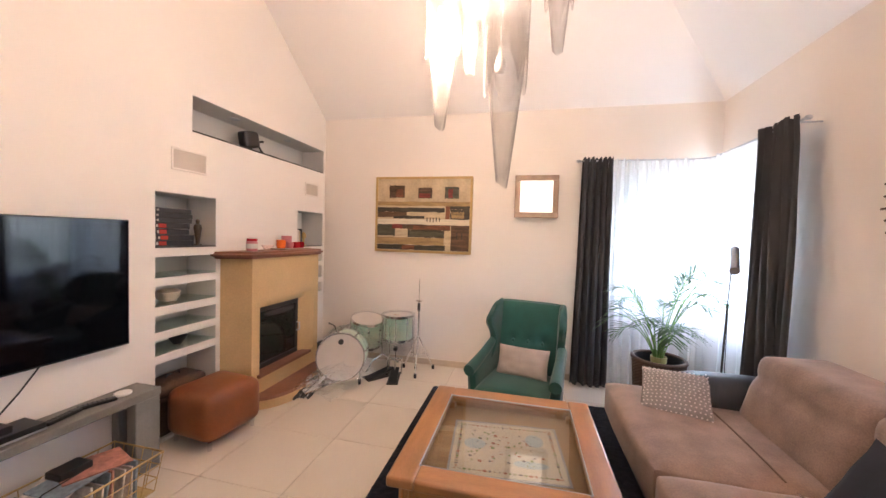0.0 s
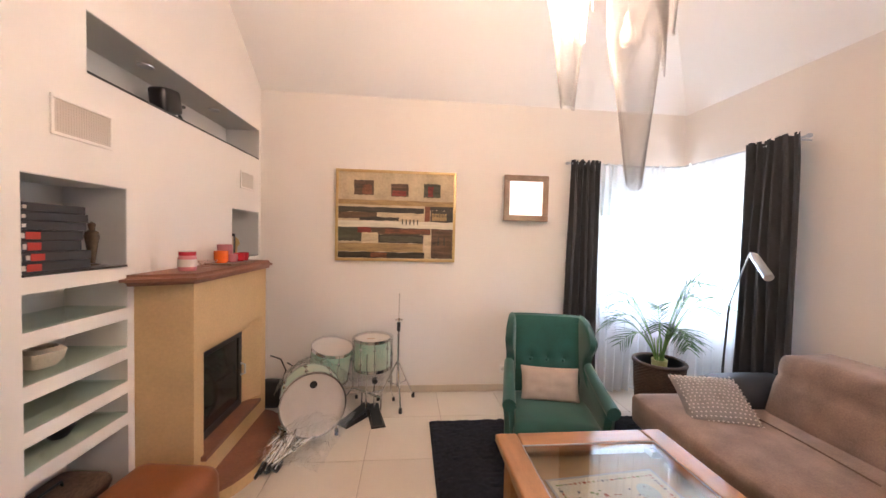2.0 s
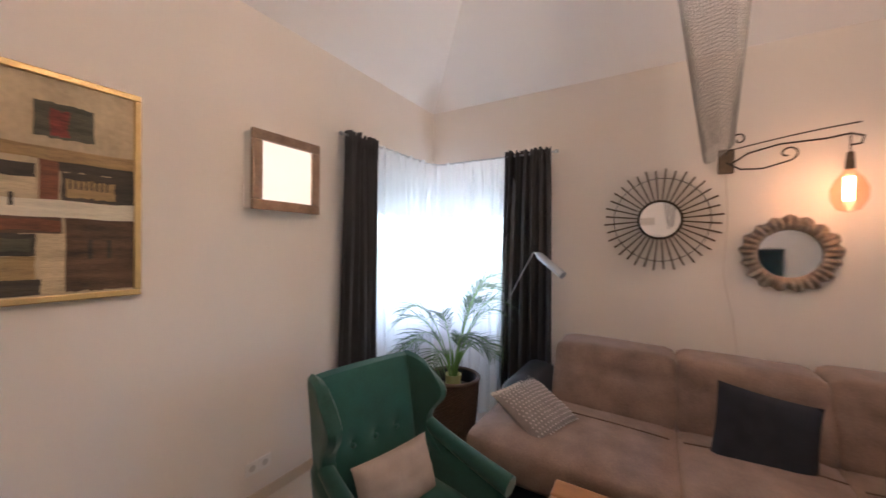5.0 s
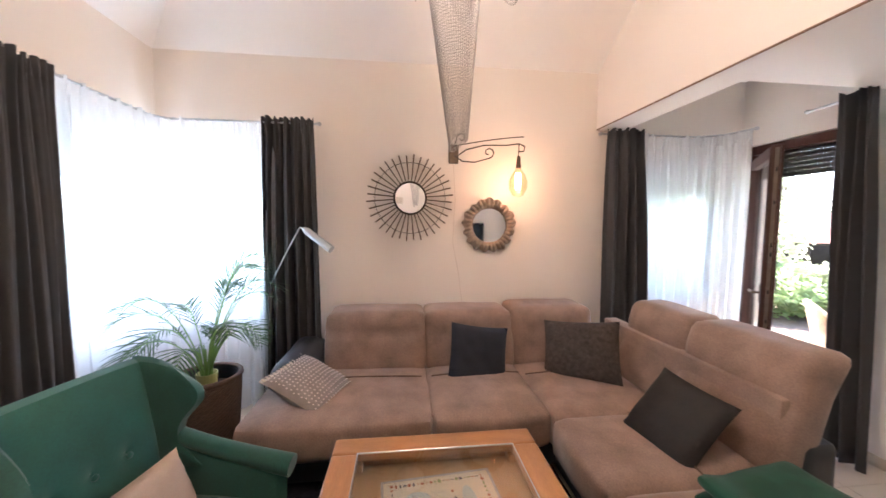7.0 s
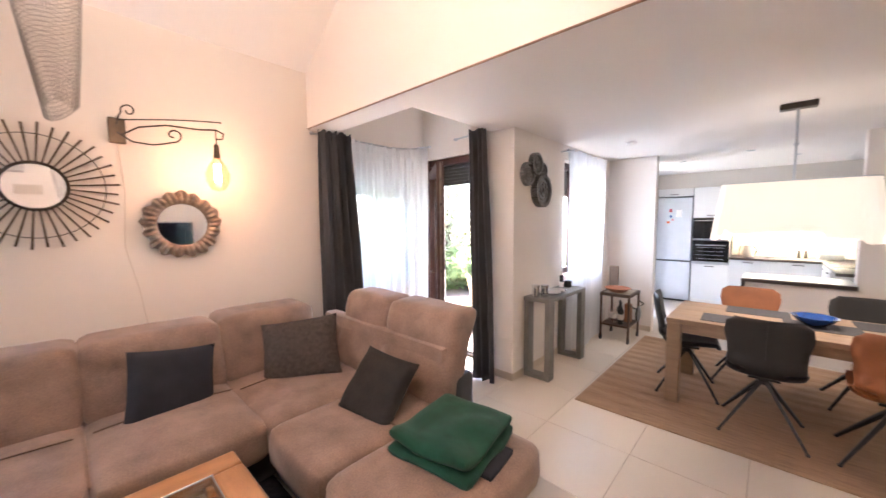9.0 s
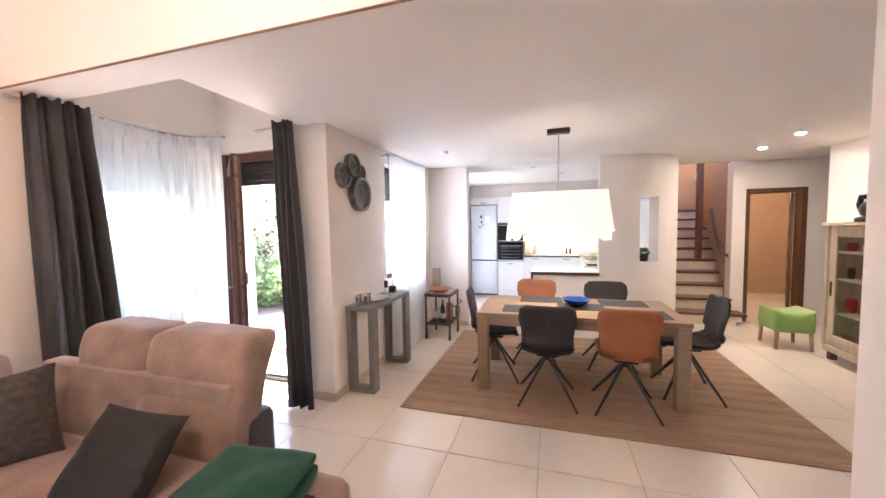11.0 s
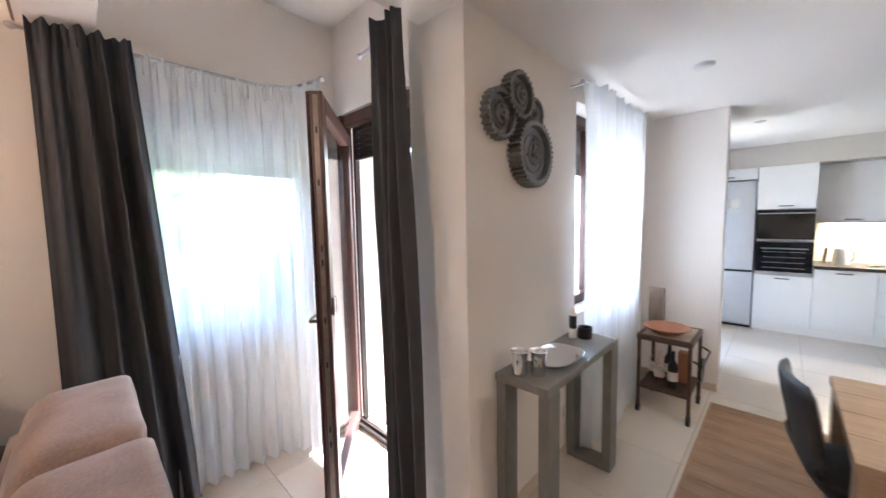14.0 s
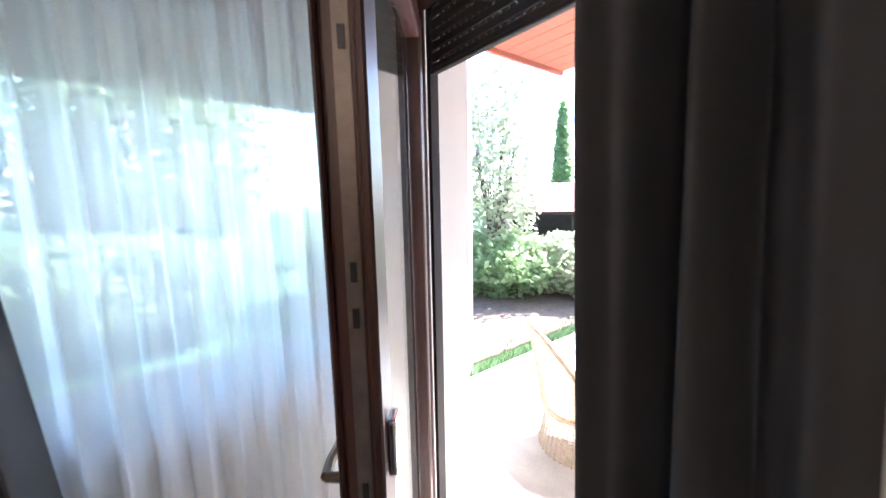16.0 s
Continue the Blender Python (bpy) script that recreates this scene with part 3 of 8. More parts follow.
# ---------------- windows and terrace door ----------------
def framed(name, axis, a0, a1, z0, z1, at, depth, label, bars=(), shut=0.26):
    """A brown window in a wall across axis x or y: frame rails, panes, a roller shutter at its head."""
    w = tagged(new(name), label, "window", kind="structure")
    def bx(u0, u1, d0, d1, w0, w1, bev=0.004):
        return obox(at + d0, at + d1, u0, u1, w0, w1, bev, 1) if axis == "x" else obox(u0, u1, at + d0, at + d1, w0, w1, bev, 1)
    f = 0.07
    part("window_frame", merge(bx(a0, a1, 0, depth, z0, z0 + f), bx(a0, a1, 0, depth, z1 - f, z1), bx(a0, a0 + f, 0, depth, z0 + f, z1 - f), bx(a1 - f, a1, 0, depth, z0 + f, z1 - f)), M_DARKWOOD, w, "dark brown wooden frame")
    edges = [a0 + f, *bars, a1 - f]
    for b in bars:
        part("mullion", bx(b - 0.045, b + 0.045, 0.004, depth - 0.004, z0 + f, z1 - f), M_DARKWOOD, w)
    for p, q in zip(edges, edges[1:]):
        pane = part("pane", bx(p, q, depth * 0.5, depth * 0.5 + 0.004, z0 + f, z1 - f, 0), M_GLASS, w)
        pane.visible_shadow = False
    out = bmesh.new()
    s = depth + 0.06
    k = 0
    z = z1 + 0.03
    while z > z1 - f - shut:
        b = merge(bx(a0 + 0.012, a1 - 0.012, s, s + 0.014, z - 0.034, z, 0.004), *[bx(a0 + f + 0.032 * q, a0 + f + 0.032 * q + 0.022, s + 0.003, s + 0.011, z - 0.042, z - 0.032, 0) for q in range(int((a1 - a0 - 2 * f) / 0.032))])
        part("slat", b, M_SHUT, w)
        z -= 0.039
    return w


WI = 0.12
framed("window_1", "y", W1X, SX + 0.1, W1Z0, W1Z1, PY + WI, 0.08, "brown framed corner window behind sheer curtains")
framed("window_2", "x", W1Y, PY + 0.1, W1Z0, W1Z1, SX + WI, 0.08, "brown framed side of the corner window")
framed("window_3", "x", W2Y0, W2Y1, W2Z0, W2Z1, SX + 0.02, 0.08, "brown framed bay window with half lowered shutter")
framed("window_4", "x", W3Y0, W3Y1, W3Z0, W3Z1, WX + WI, 0.08, "brown framed window above the console table", bars=(-1.73,), shut=0.30)

door = tagged(new("door_1"), "open dark brown glazed terrace door with a lowered shutter", "door", kind="structure")
fy = DY - 0.075
part("door_frame", merge(obox(DX0, DX0 + 0.06, fy, DY - 0.01, 0.03, DZ - 0.01, 0.004, 1), obox(DX1 - 0.05, DX1 + 0.02, fy, DY + 0.015, 0.03, DZ - 0.01, 0.004, 1), obox(DX0 + 0.06, DX1 - 0.05, fy, DY - 0.01, DZ - 0.09, DZ - 0.01, 0.004, 1)), M_DARKWOOD, door)
part("threshold", merge(obox(DX0 + 0.06, DX1 - 0.05, fy, DY + 0.01, 0.002, 0.03, 0.004, 1), obox(DX0 + 0.06, DX1 - 0.05, fy + 0.03, fy + 0.05, 0.03, 0.045, 0.002, 1)), M_IRON, door)
z = DZ - 0.004
while z > 2.06:
    part("slat", merge(obox(DX0 + 0.06, DX1 - 0.05, fy - 0.03, fy - 0.015, z - 0.035, z, 0.005, 1), *[obox(DX0 + 0.06 + 0.032 * q, DX0 + 0.083 + 0.032 * q, fy - 0.027, fy - 0.018, z - 0.042, z - 0.033) for q in range(28)]), M_SHUT, door)
    z -= 0.04
part("shutter_rail", obox(DX0 + 0.06, DX1 - 0.05, fy - 0.035, fy - 0.01, 2.035, 2.053, 0.003, 1), M_SHUT, door)
ang = math.degrees(math.atan2(0.295 + 0.285, 1.465 - 2.17))
LEAF = Matrix.Translation((2.17, -0.285, 0)) @ Matrix.Rotation(radians(ang), 4, "Z")
LW, LH = 0.91, 2.20
leaf = part("leaf", moved(merge(obox(0, 0.085, -0.035, 0.03, 0.045, LH, 0.008, 2), obox(LW - 0.085, LW, -0.035, 0.03, 0.045, LH, 0.008, 2), obox(0.085, LW - 0.085, -0.035, 0.03, 0.045, 0.16, 0.008, 2), obox(0.085, LW - 0.085, -0.035, 0.03, LH - 0.09, LH, 0.008, 2)), LEAF), M_DARKWOOD, door)
pane = part("pane", moved(obox(0.085, LW - 0.085, -0.004, 0.004, 0.16, LH - 0.09), LEAF), M_GLASS, door)
pane.visible_shadow = False
part("door_handle", moved(merge(obox(LW - 0.06, LW - 0.03, -0.045, -0.035, 0.99, 1.14, 0.004, 1), ocyl((LW - 0.045, -0.04, 1.07), (LW - 0.045, -0.085, 1.07), 0.009), tube([(LW - 0.045, -0.085, 1.07), (LW - 0.08, -0.09, 1.07), (LW - 0.16, -0.088, 1.068)], 0.010)), LEAF), M_BRONZE, leaf, "bronze lever handle")
part("pull_handle", moved(obox(LW - 0.05, LW - 0.01, 0.032, 0.05, 1.10, 1.20, 0.006, 2), LEAF), M_CHROME, leaf)
lk = bmesh.new()
box(lk, LW, LW + 0.002, -0.014, 0.010, 0.06, LH - 0.02)
part("lock_strip", moved(lk, LEAF), mat("lock_metal", (0.20, 0.165, 0.14), 0.42, 0.7, var=0.2, scale=30), leaf)
for zz in (0.42, 0.5, 0.84, 1.07, 1.36, 1.43, 1.75, 2.0):
    part("lock_bolt", moved(obox(LW + 0.002, LW + 0.005, -0.006, 0.004, zz, zz + 0.03), LEAF), M_BLACK, leaf)


part("rebate_lip", moved(merge(obox(LW - 0.004, LW + 0.016, 0.018, 0.034, 0.05, LH - 0.005, 0.004, 1), obox(LW - 0.02, LW + 0.006, -0.044, -0.034, 0.05, LH - 0.005, 0.004, 1)), LEAF), M_DARKWOOD, leaf)
part("seal", moved(obox(LW - 0.092, LW - 0.084, -0.012, 0.012, 0.155, LH - 0.085), LEAF), M_BLACK, leaf, "black rubber glazing seal")
for k, (b0, b1, out) in enumerate(((0.008, 0.022, 0.014), (0.030, 0.040, 0.008), (0.050, 0.062, 0.012))):
    part("jamb_bead", merge(obox(DX1 - 0.05 - out, DX1 - 0.048, fy + b0, fy + b1, 0.03, DZ - 0.092, 0.003, 1)), M_DARKWOOD, door)
part("shutter_guide", obox(DX1 - 0.075, DX1 - 0.052, fy - 0.045, fy - 0.004, 0.0, DZ - 0.02, 0.002, 1), M_SHUT, door)

# ---------------- curtains and rods ----------------
def resample(line, n):
    pts = [Vector((*p, 0)) for p in line]
    ls = [0]
    for a, b in zip(pts, pts[1:]):
        ls.append(ls[-1] + (b - a).length)
    out = []
    for i in range(n + 1):
        s = ls[-1] * i / n
        k = max(j for j in range(len(pts) - 1) if ls[j] <= s + 1e-9)
        f = (s - ls[k]) / (ls[k + 1] - ls[k])
        t = (pts[k + 1] - pts[k]).normalized()
        out.append((pts[k].lerp(pts[k + 1], min(f, 1)), Vector((-t.y, t.x, 0)), s))
    return out, ls[-1]


def drape(line, z0, z1, folds, amp, seed, spread=1.0, shift=(0, 0), n=150, nz=26, head=0.05, lift=None):
    pts, total = resample(line, n)
    rnd = random.Random(seed)
    ph = [rnd.uniform(0, 6.28) for _ in range(6)]
    mid = pts[n // 2][0]
    def f(u, w):
        i = min(n, round(u * n))
        p, nr, s = pts[i]
        q = s / total
        zf = 1 - w
        z = z0 + (z1 - z0) * zf
        fold = math.sin(2 * math.pi * folds * q + 0.6 * math.sin(7 * q + ph[0]) + 0.25 * w * math.sin(3 * q + ph[1]))
        fine = 0.35 * math.sin(2 * math.pi * folds * 2.3 * q + ph[2])
        a = amp * (0.55 + 0.45 * min(1, w * 3)) * (1 + 0.3 * math.sin(4 * q + ph[3]))
        ruf = head * 0.25 * math.sin(2 * math.pi * folds * 3 * q + ph[4]) * max(0, 1 - w * 14)
        off = a * (fold + fine * (1 - 0.6 * w)) + ruf + 0.012 * math.sin(5 * w + 9 * q + ph[5])
        base = mid + (p - mid) * (1 + (spread - 1) * w) + Vector((*shift, 0)) * w
        z += (0.012 * math.sin(2 * math.pi * folds * 1.5 * q + ph[2]) if w < 0.02 else 0) + (0.012 * math.sin(9 * q + ph[1]) if w > 0.97 else 0)
        if lift:
            z += lift(q, w)
        v = base + nr * off
        return (v.x, v.y, z)
    return grid(f, n, nz)


def curtain(name, line, z0, z1, folds, amp, seed, label, spread=1.0, shift=(0, 0)):
    return single(name, drape(line, z0, z1, folds, amp, seed, spread, shift), M_CURT, label, "curtain", solid=0.003, group="charcoal curtains")


def voile(line, z0, z1, folds, amp, seed, label, **k):
    return single("sheer_curtain", drape(line, z0, z1, folds, amp, seed, n=260, **k), M_SHEER, label, "curtain", group="sheer curtains")


curtain("curtain", [(0.97, 4.97), (1.27, 4.96)], 0.02, 2.43, 5, 0.035, 1, "charcoal grey curtain beside the corner window", 1.25)
curtain("curtain", [(2.14, 4.20), (2.13, 3.80)], 0.02, 2.44, 6, 0.035, 2, "charcoal grey curtain between corner window and mirror", 1.25)
curtain("curtain", [(2.165, 1.22), (2.15, 0.88)], 0.02, 2.46, 4, 0.042, 3, "charcoal grey curtain between sofa and bay window", 1.45, (0.0, -0.07))
curtain("curtain", [(1.262, 0.086), (1.045, 0.112)], 0.02, 2.48, 3, 0.042, 4, "charcoal grey curtain at the terrace door", 1.35, (-0.10, 0.04))
voile([(1.22, 4.985), (2.12, 4.98), (2.17, 4.93), (2.17, 4.12)], 0.03, 2.41, 19, 0.030, 5, "white sheer curtain round the corner window")
voile([(2.235, 0.98), (2.22, 0.26), (2.13, 0.10), (1.90, 0.05)], 0.03, 2.43, 13, 0.036, 6, "white sheer curtain across the bay window", head=0.09, lift=lambda q, w: 0)
voile([(0.72, -1.10), (0.70, -2.12)], 0.03, 2.39, 12, 0.030, 7, "white sheer curtain before the dining window", head=0.08)


def rod(line, z, label, r=0.009, ends=True):
    t = thing("curtain_rod", label, "curtain rod")
    part("rod", tube([(*p, z) for p in line], r), M_STEEL, t)
    if ends:
        for p in (line[0], line[-1]):
            part("finial", oball((*p, z), 0.02, 0.02, 0.016), M_STEEL, t)
    return t


r1 = rod([(0.93, 4.985), (2.05, 4.985), (2.15, 4.90), (2.155, 3.76)], 2.405, "thin metal curtain rod round the corner window")
for b in (ocyl((1.05, 4.985, 2.405), (1.05, PY - 0.012, 2.405), 0.006), ocyl((2.155, 3.86, 2.405), (SX - 0.012, 3.86, 2.405), 0.006)):
    part("bracket", b, M_STEEL, r1)
r2 = rod([(2.225, 1.26), (2.22, 0.30), (2.12, 0.11), (1.87, 0.045)], 2.43, "thin metal curtain rod along the bay window")
for b in (ocyl((2.225, 1.05, 2.43), (2.225, 1.05, 2.47), 0.006), ocyl((2.22, 0.62, 2.43), (SX, 0.62, 2.43), 0.006)):
    part("bracket", b, M_STEEL, r2)
r3 = rod([(1.52, 0.0), (1.14, 0.055)], 2.462, "short curtain rod over the terrace door")
r4 = rod([(0.735, -1.04), (0.72, -2.08)], 2.385, "thin metal curtain rod over the dining window")
for b in (ocyl((0.735, -1.07, 2.385), (WX, -1.07, 2.385), 0.006), ocyl((0.72, -2.05, 2.385), (WX, -2.05, 2.385), 0.006)):
    part("bracket", b, M_STEEL, r4)


# ---------------- corner sofa ----------------
def puff(x0, x1, y0, y1, z0, z1, r=0.06, seg=4, crown=0.02):
    bm = bmesh.new()
    g = bmesh.ops.create_cube(bm, size=1)
    bmesh.ops.subdivide_edges(bm, edges=bm.edges[:], cuts=5, use_grid_fill=True)
    hx, hy, hz = abs(x1 - x0) / 2, abs(y1 - y0) / 2, abs(z1 - z0) / 2
    r = min(r, hx, hy, hz)
    # finer rows towards the edges, then round every edge and swell the faces
    for v in bm.verts:
        c = []
        for q, h in zip(v.co, (hx, hy, hz)):
            s = q * 2
            k = [0, 0.0, 0, 0]
            s = math.copysign(1 - (1 - abs(s)) ** 1.0, s)
            c.append(s * h)
        v.co = c
    bmesh.ops.subdivide_edges(bm, edges=bm.edges[:], cuts=1, use_grid_fill=True)
    for v in bm.verts:
        core = Vector([max(-h + r, min(h - r, q)) for q, h in zip(v.co, (hx, hy, hz))])
        d = v.co - core
        if d.length > 1e-6:
            v.co = core + d.normalized() * min(r, max(abs(d.x), abs(d.y), abs(d.z)))
        n = Vector((v.co.x / hx, v.co.y / hy, v.co.z / hz))
        for ax in range(3):
            o = [b for b in range(3) if b != ax]
            v.co[ax] += math.copysign(crown, n[ax]) * abs(n[ax]) ** 4 * (1 - n[o[0]] ** 2) * (1 - n[o[1]] ** 2)
        v.co += 0.006 * noise.noise_vector(Vector((v.co.x + x0, v.co.y + y0, v.co.z)) * 5)
    bm.transform(Matrix.Translation(((x0 + x1) / 2, (y0 + y1) / 2, (z0 + z1) / 2)))
    return bm


sofa = thing("corner_sofa", "large taupe microfibre corner sofa with charcoal sides", "sofa", pose(1.6, 2.6, 0) @ Matrix.Diagonal((1, 1, 0.965, 1)))
inv = sofa.matrix_world.inverted()


def sofapart(name, bm, material=M_SOFA, label="", m=None):
    if m is not None:
        bm.transform(m)
    bm.transform(inv)
    return part(name, bm, material, sofa, label, smooth=True)


sofapart("base", merge(obox(1.14, 2.22, 1.25, 3.92, 0.06, 0.27, 0.02), obox(-0.08, 1.14, 1.25, 2.12, 0.06, 0.27, 0.02)), M_LEATHERD, "charcoal leatherette base")
for p, q in ((2.90, 4.02), (2.17, 2.89)):
    sofapart("seat_cushion", puff(1.06, 1.98, p, q, 0.22, 0.455, 0.05))
sofapart("seat_cushion", puff(1.02, 1.98, 1.40, 2.18, 0.22, 0.455, 0.055))
sofapart("seat_cushion", puff(0.44, 1.03, 1.30, 2.20, 0.22, 0.455, 0.055))
sofapart("seat_cushion", puff(-0.18, 0.45, 1.27, 2.18, 0.20, 0.445, 0.065))


M_SEAM = mat("taupe_seam", (0.17, 0.115, 0.088), 0.95, var=0.2)


def seam(x0, x1, y0, y1, z1, at, along_y=True):
    """A stitched line across a seat cushion."""
    pts = []
    for k in range(25):
        f = -0.93 + 1.86 * k / 24
        x, y = (at, (y0 + y1) / 2 + f * (y1 - y0) / 2) if along_y else ((x0 + x1) / 2 + f * (x1 - x0) / 2, at)
        nx, ny = (2 * x - x0 - x1) / (x1 - x0), (2 * y - y0 - y1) / (y1 - y0)
        pts.append((x, y, z1 + 0.004 + 0.02 * (1 - nx * nx) * (1 - ny * ny)))
    sofapart("seam", tube(pts, 0.0045, 6), M_SEAM)


seam(1.06, 1.98, 2.90, 4.02, 0.455, 1.64)
seam(1.06, 1.98, 2.17, 2.89, 0.455, 1.64)
seam(1.02, 1.98, 1.40, 2.18, 0.455, 1.60)
seam(0.44, 1.03, 1.30, 2.20, 0.455, 1.72, False)


def back(width, low, high, lean, thick=0.24):
    """A backrest standing on z = 0 with a fold-over headrest, front towards -y."""
    b = puff(-width / 2 - 0.008, width / 2 + 0.008, -thick / 2, thick / 2, 0, low + high, 0.055, crown=0.012)
    for v in b.verts:
        k = v.co.z / (low + high)
        v.co.y += lean * k + (0.05 * max(0, k - 0.68) / 0.32 if v.co.y > 0 else 0)
        dz = (v.co.z - low) / 0.035
        if v.co.y < lean * k:
            v.co.y += 0.022 * math.exp(-dz * dz)
    return b


for y0, y1, h in ((2.90, 3.68, 0.15), (2.17, 2.89, 0.15), (1.46, 2.16, 0.17)):
    sofapart("backrest", back(y1 - y0, 0.30, h, 0.13, 0.32), m=Matrix.Translation((1.955, (y0 + y1) / 2, 0.42)) @ Matrix.Rotation(radians(-90), 4, "Z"))
for x0, x1, h in ((1.10, 1.66, 0.225), (0.43, 1.09, 0.225)):
    sofapart("backrest", back(x1 - x0, 0.36, h, 0.165, 0.22), m=Matrix.Translation(((x0 + x1) / 2, 1.325, 0.42)) @ Matrix.Rotation(radians(180), 4, "Z"))
sofapart("inner_body", merge(obox(1.16, 2.12, 1.32, 3.94, 0.20, 0.425, 0.01), obox(0.0, 1.2, 1.34, 2.10, 0.20, 0.42, 0.01), obox(2.02, 2.16, 1.45, 3.56, 0.40, 0.74, 0.02), obox(0.46, 1.9, 1.24, 1.36, 0.40, 0.80, 0.02)))
sofapart("side_arm", puff(1.50, 2.22, 3.70, 3.99, 0.24, 0.63, 0.11), M_LEATHERD, "charcoal leatherette low arm")
sofapart("side_panel", merge(puff(0.40, 1.75, 1.10, 1.30, 0.08, 0.62, 0.05, crown=0.005)), M_LEATHERD, "charcoal leatherette rear panel")
sofapart("back_panel", puff(2.06, 2.22, 1.30, 3.62, 0.08, 0.66, 0.05, crown=0.004), M_LEATHERD)
for x, y in ((1.2, 3.85), (1.2, 2.3), (2.1, 3.8), (0.05, 1.35), (0.05, 2.05), (1.0, 2.05)):
    sofapart("foot", ocyl((x, y, 0.0), (x, y, 0.062), 0.022), M_BLACK)
for y in (2.55,):
    sofapart("tablet_slot", merge(obox(2.0, 2.09, y - 0.09, y + 0.09, 0.862, 0.876, 0.005, 2)), M_BLACK, "dark control strip in the back")


def cushion(w, h, t, material, label, m, name="cushion", n=16, cat="cushion"):
    c = thing(name, label, cat, m, group="sofa cushions")
    def f(u, v, s):
        a, b = 2 * u - 1, 2 * v - 1
        k = ((1 - abs(a) ** 2.6) * (1 - abs(b) ** 2.6)) ** 0.45
        pin = 1 - 0.055 * (1 - abs(a) ** 2) * abs(b) ** 6
        pin2 = 1 - 0.055 * (1 - abs(b) ** 2) * abs(a) ** 6
        wr = 0.010 * noise.noise(Vector((a * 3 + w * 9, b * 3, s)))
        return (a * w / 2 * pin2, s * (t / 2 * k) + wr * k, b * h / 2 * pin)
    fr, bk = grid(lambda u, v: f(u, v, 1), n, n), grid(lambda u, v: f(u, v, -1), n, n)
    bm = merge(fr, bk)
    bmesh.ops.remove_doubles(bm, verts=bm.verts, dist=1e-4)
    bmesh.ops.recalc_face_normals(bm, faces=bm.faces)
    part("cover", bm, material, c, smooth=True)
    return c, f


def stand(x, y, z, yaw, lean, roll=0):
    return Matrix.Translation((x, y, z)) @ Matrix.Rotation(radians(yaw), 4, "Z") @ Matrix.Rotation(radians(lean), 4, "X") @ Matrix.Rotation(radians(roll), 4, "Y")


cushion(0.46, 0.46, 0.13, M_NAVY, "plain black square cushion on the sofa", stand(1.69, 2.50, 0.585, 95, 22, -9))
cushion(0.56, 0.46, 0.20, M_GREYFUR, "fluffy dark grey cushion in the sofa corner", stand(1.58, 1.73, 0.632, 52, 24, 7))
cushion(0.42, 0.42, 0.13, M_BLACKCUSH, "crushed black velvet cushion on the chaise", stand(0.72, 1.66, 0.588, 14, 40, -7))
dc, df = cushion(0.42, 0.42, 0.15, M_DOTS, "grey cushion with white dots and fringe", stand(1.45, 3.69, 0.528, 150, 65, 10))
dots = bmesh.new()
for i in range(15):
    for j in range(15):
        u, v = (i + 0.5 + 0.25 * (j % 2)) / 15.6, (j + 0.5) / 15
        p = df(u, v, 1)
        ball(dots, (p[0], p[1] + 0.001, p[2]), 0.0058, 0.003, 0.0058, 6, 4)
part("dots", dots, M_CREAM, dc, "white woven dots")["kind"] = "stuff"
fr = bmesh.new()
for i in range(40):
    u = (i + 0.5) / 40
    for v, dz in ((0, -1), (1, 1)):
        p = df(u, v, 1)
        ball(fr, (p[0], p[1] + 0.004 * (i % 3), p[2] + dz * 0.010), 0.006, 0.006, 0.016, 6, 4)
part("fringe", fr, M_CREAM, dc, "cream tassel fringe")["kind"] = "stuff"

# folded blanket on the chaise
bl = thing("folded_blanket", "folded dark green fleece blanket on the chaise", "blanket", pose(0.16, 1.60, 0.439, 0, 0, 8))
for k, (w, d, z) in enumerate(((0.47, 0.52, 0.0), (0.45, 0.50, 0.055))):
    b = puff(-w / 2, w / 2, -d / 2, d / 2, z + 0.002, z + 0.060, 0.028, crown=0.01)
    for v in b.verts:
        v.co.z += 0.034 * noise.noise(Vector((v.co.x * 6, v.co.y * 6, k))) * (0.4 + 0.6 * k) + 0.006
        v.co.x += 0.015 * noise.noise(Vector((v.co.y * 6, k, v.co.z * 9)))
    part("fold", b, M_BLANKET, bl, smooth=True)
part("fold", moved(puff(-0.26, 0.26, -0.05, 0.20, -0.001, 0.030, 0.014, crown=0.002), Matrix.Translation((-0.03, -0.06, 0.0))), M_NAVY, bl, "navy throw under the blanket", smooth=True)


# ---------------- coffee table ----------------
ct = thing("coffee_table", "square honey-coloured wooden coffee table with a glass top", "table", pose(0.342, 2.912, 0))
E2, FW = 0.498, 0.125
for sx, nm in ((-1, 0), (1, 0)):
    part("frame_rail", obox(sx * (E2 - FW / 2) - FW / 2, sx * (E2 - FW / 2) + FW / 2, -E2, E2, 0.462, 0.51, 0.012, 3), M_HONEY, ct)
for sy in (-1, 1):
    part("frame_rail", obox(-E2 + FW + 0.001, E2 - FW - 0.001, sy * (E2 - FW / 2) - FW / 2, sy * (E2 - FW / 2) + FW / 2, 0.462, 0.51, 0.012, 3), M_HONEYX, ct)
part("glass_top", obox(-E2 + FW, E2 - FW, -E2 + FW, E2 - FW, 0.496, 0.502, 0.001, 1), M_GLASS, ct, "clear glass inset")
part("glass_bead", merge(*[tube([(-q, -q, 0.505), (q, -q, 0.505), (q, q, 0.505), (-q, q, 0.505)], 0.005, 6, True) for q in (E2 - FW + 0.004,)]), M_STEEL, ct)
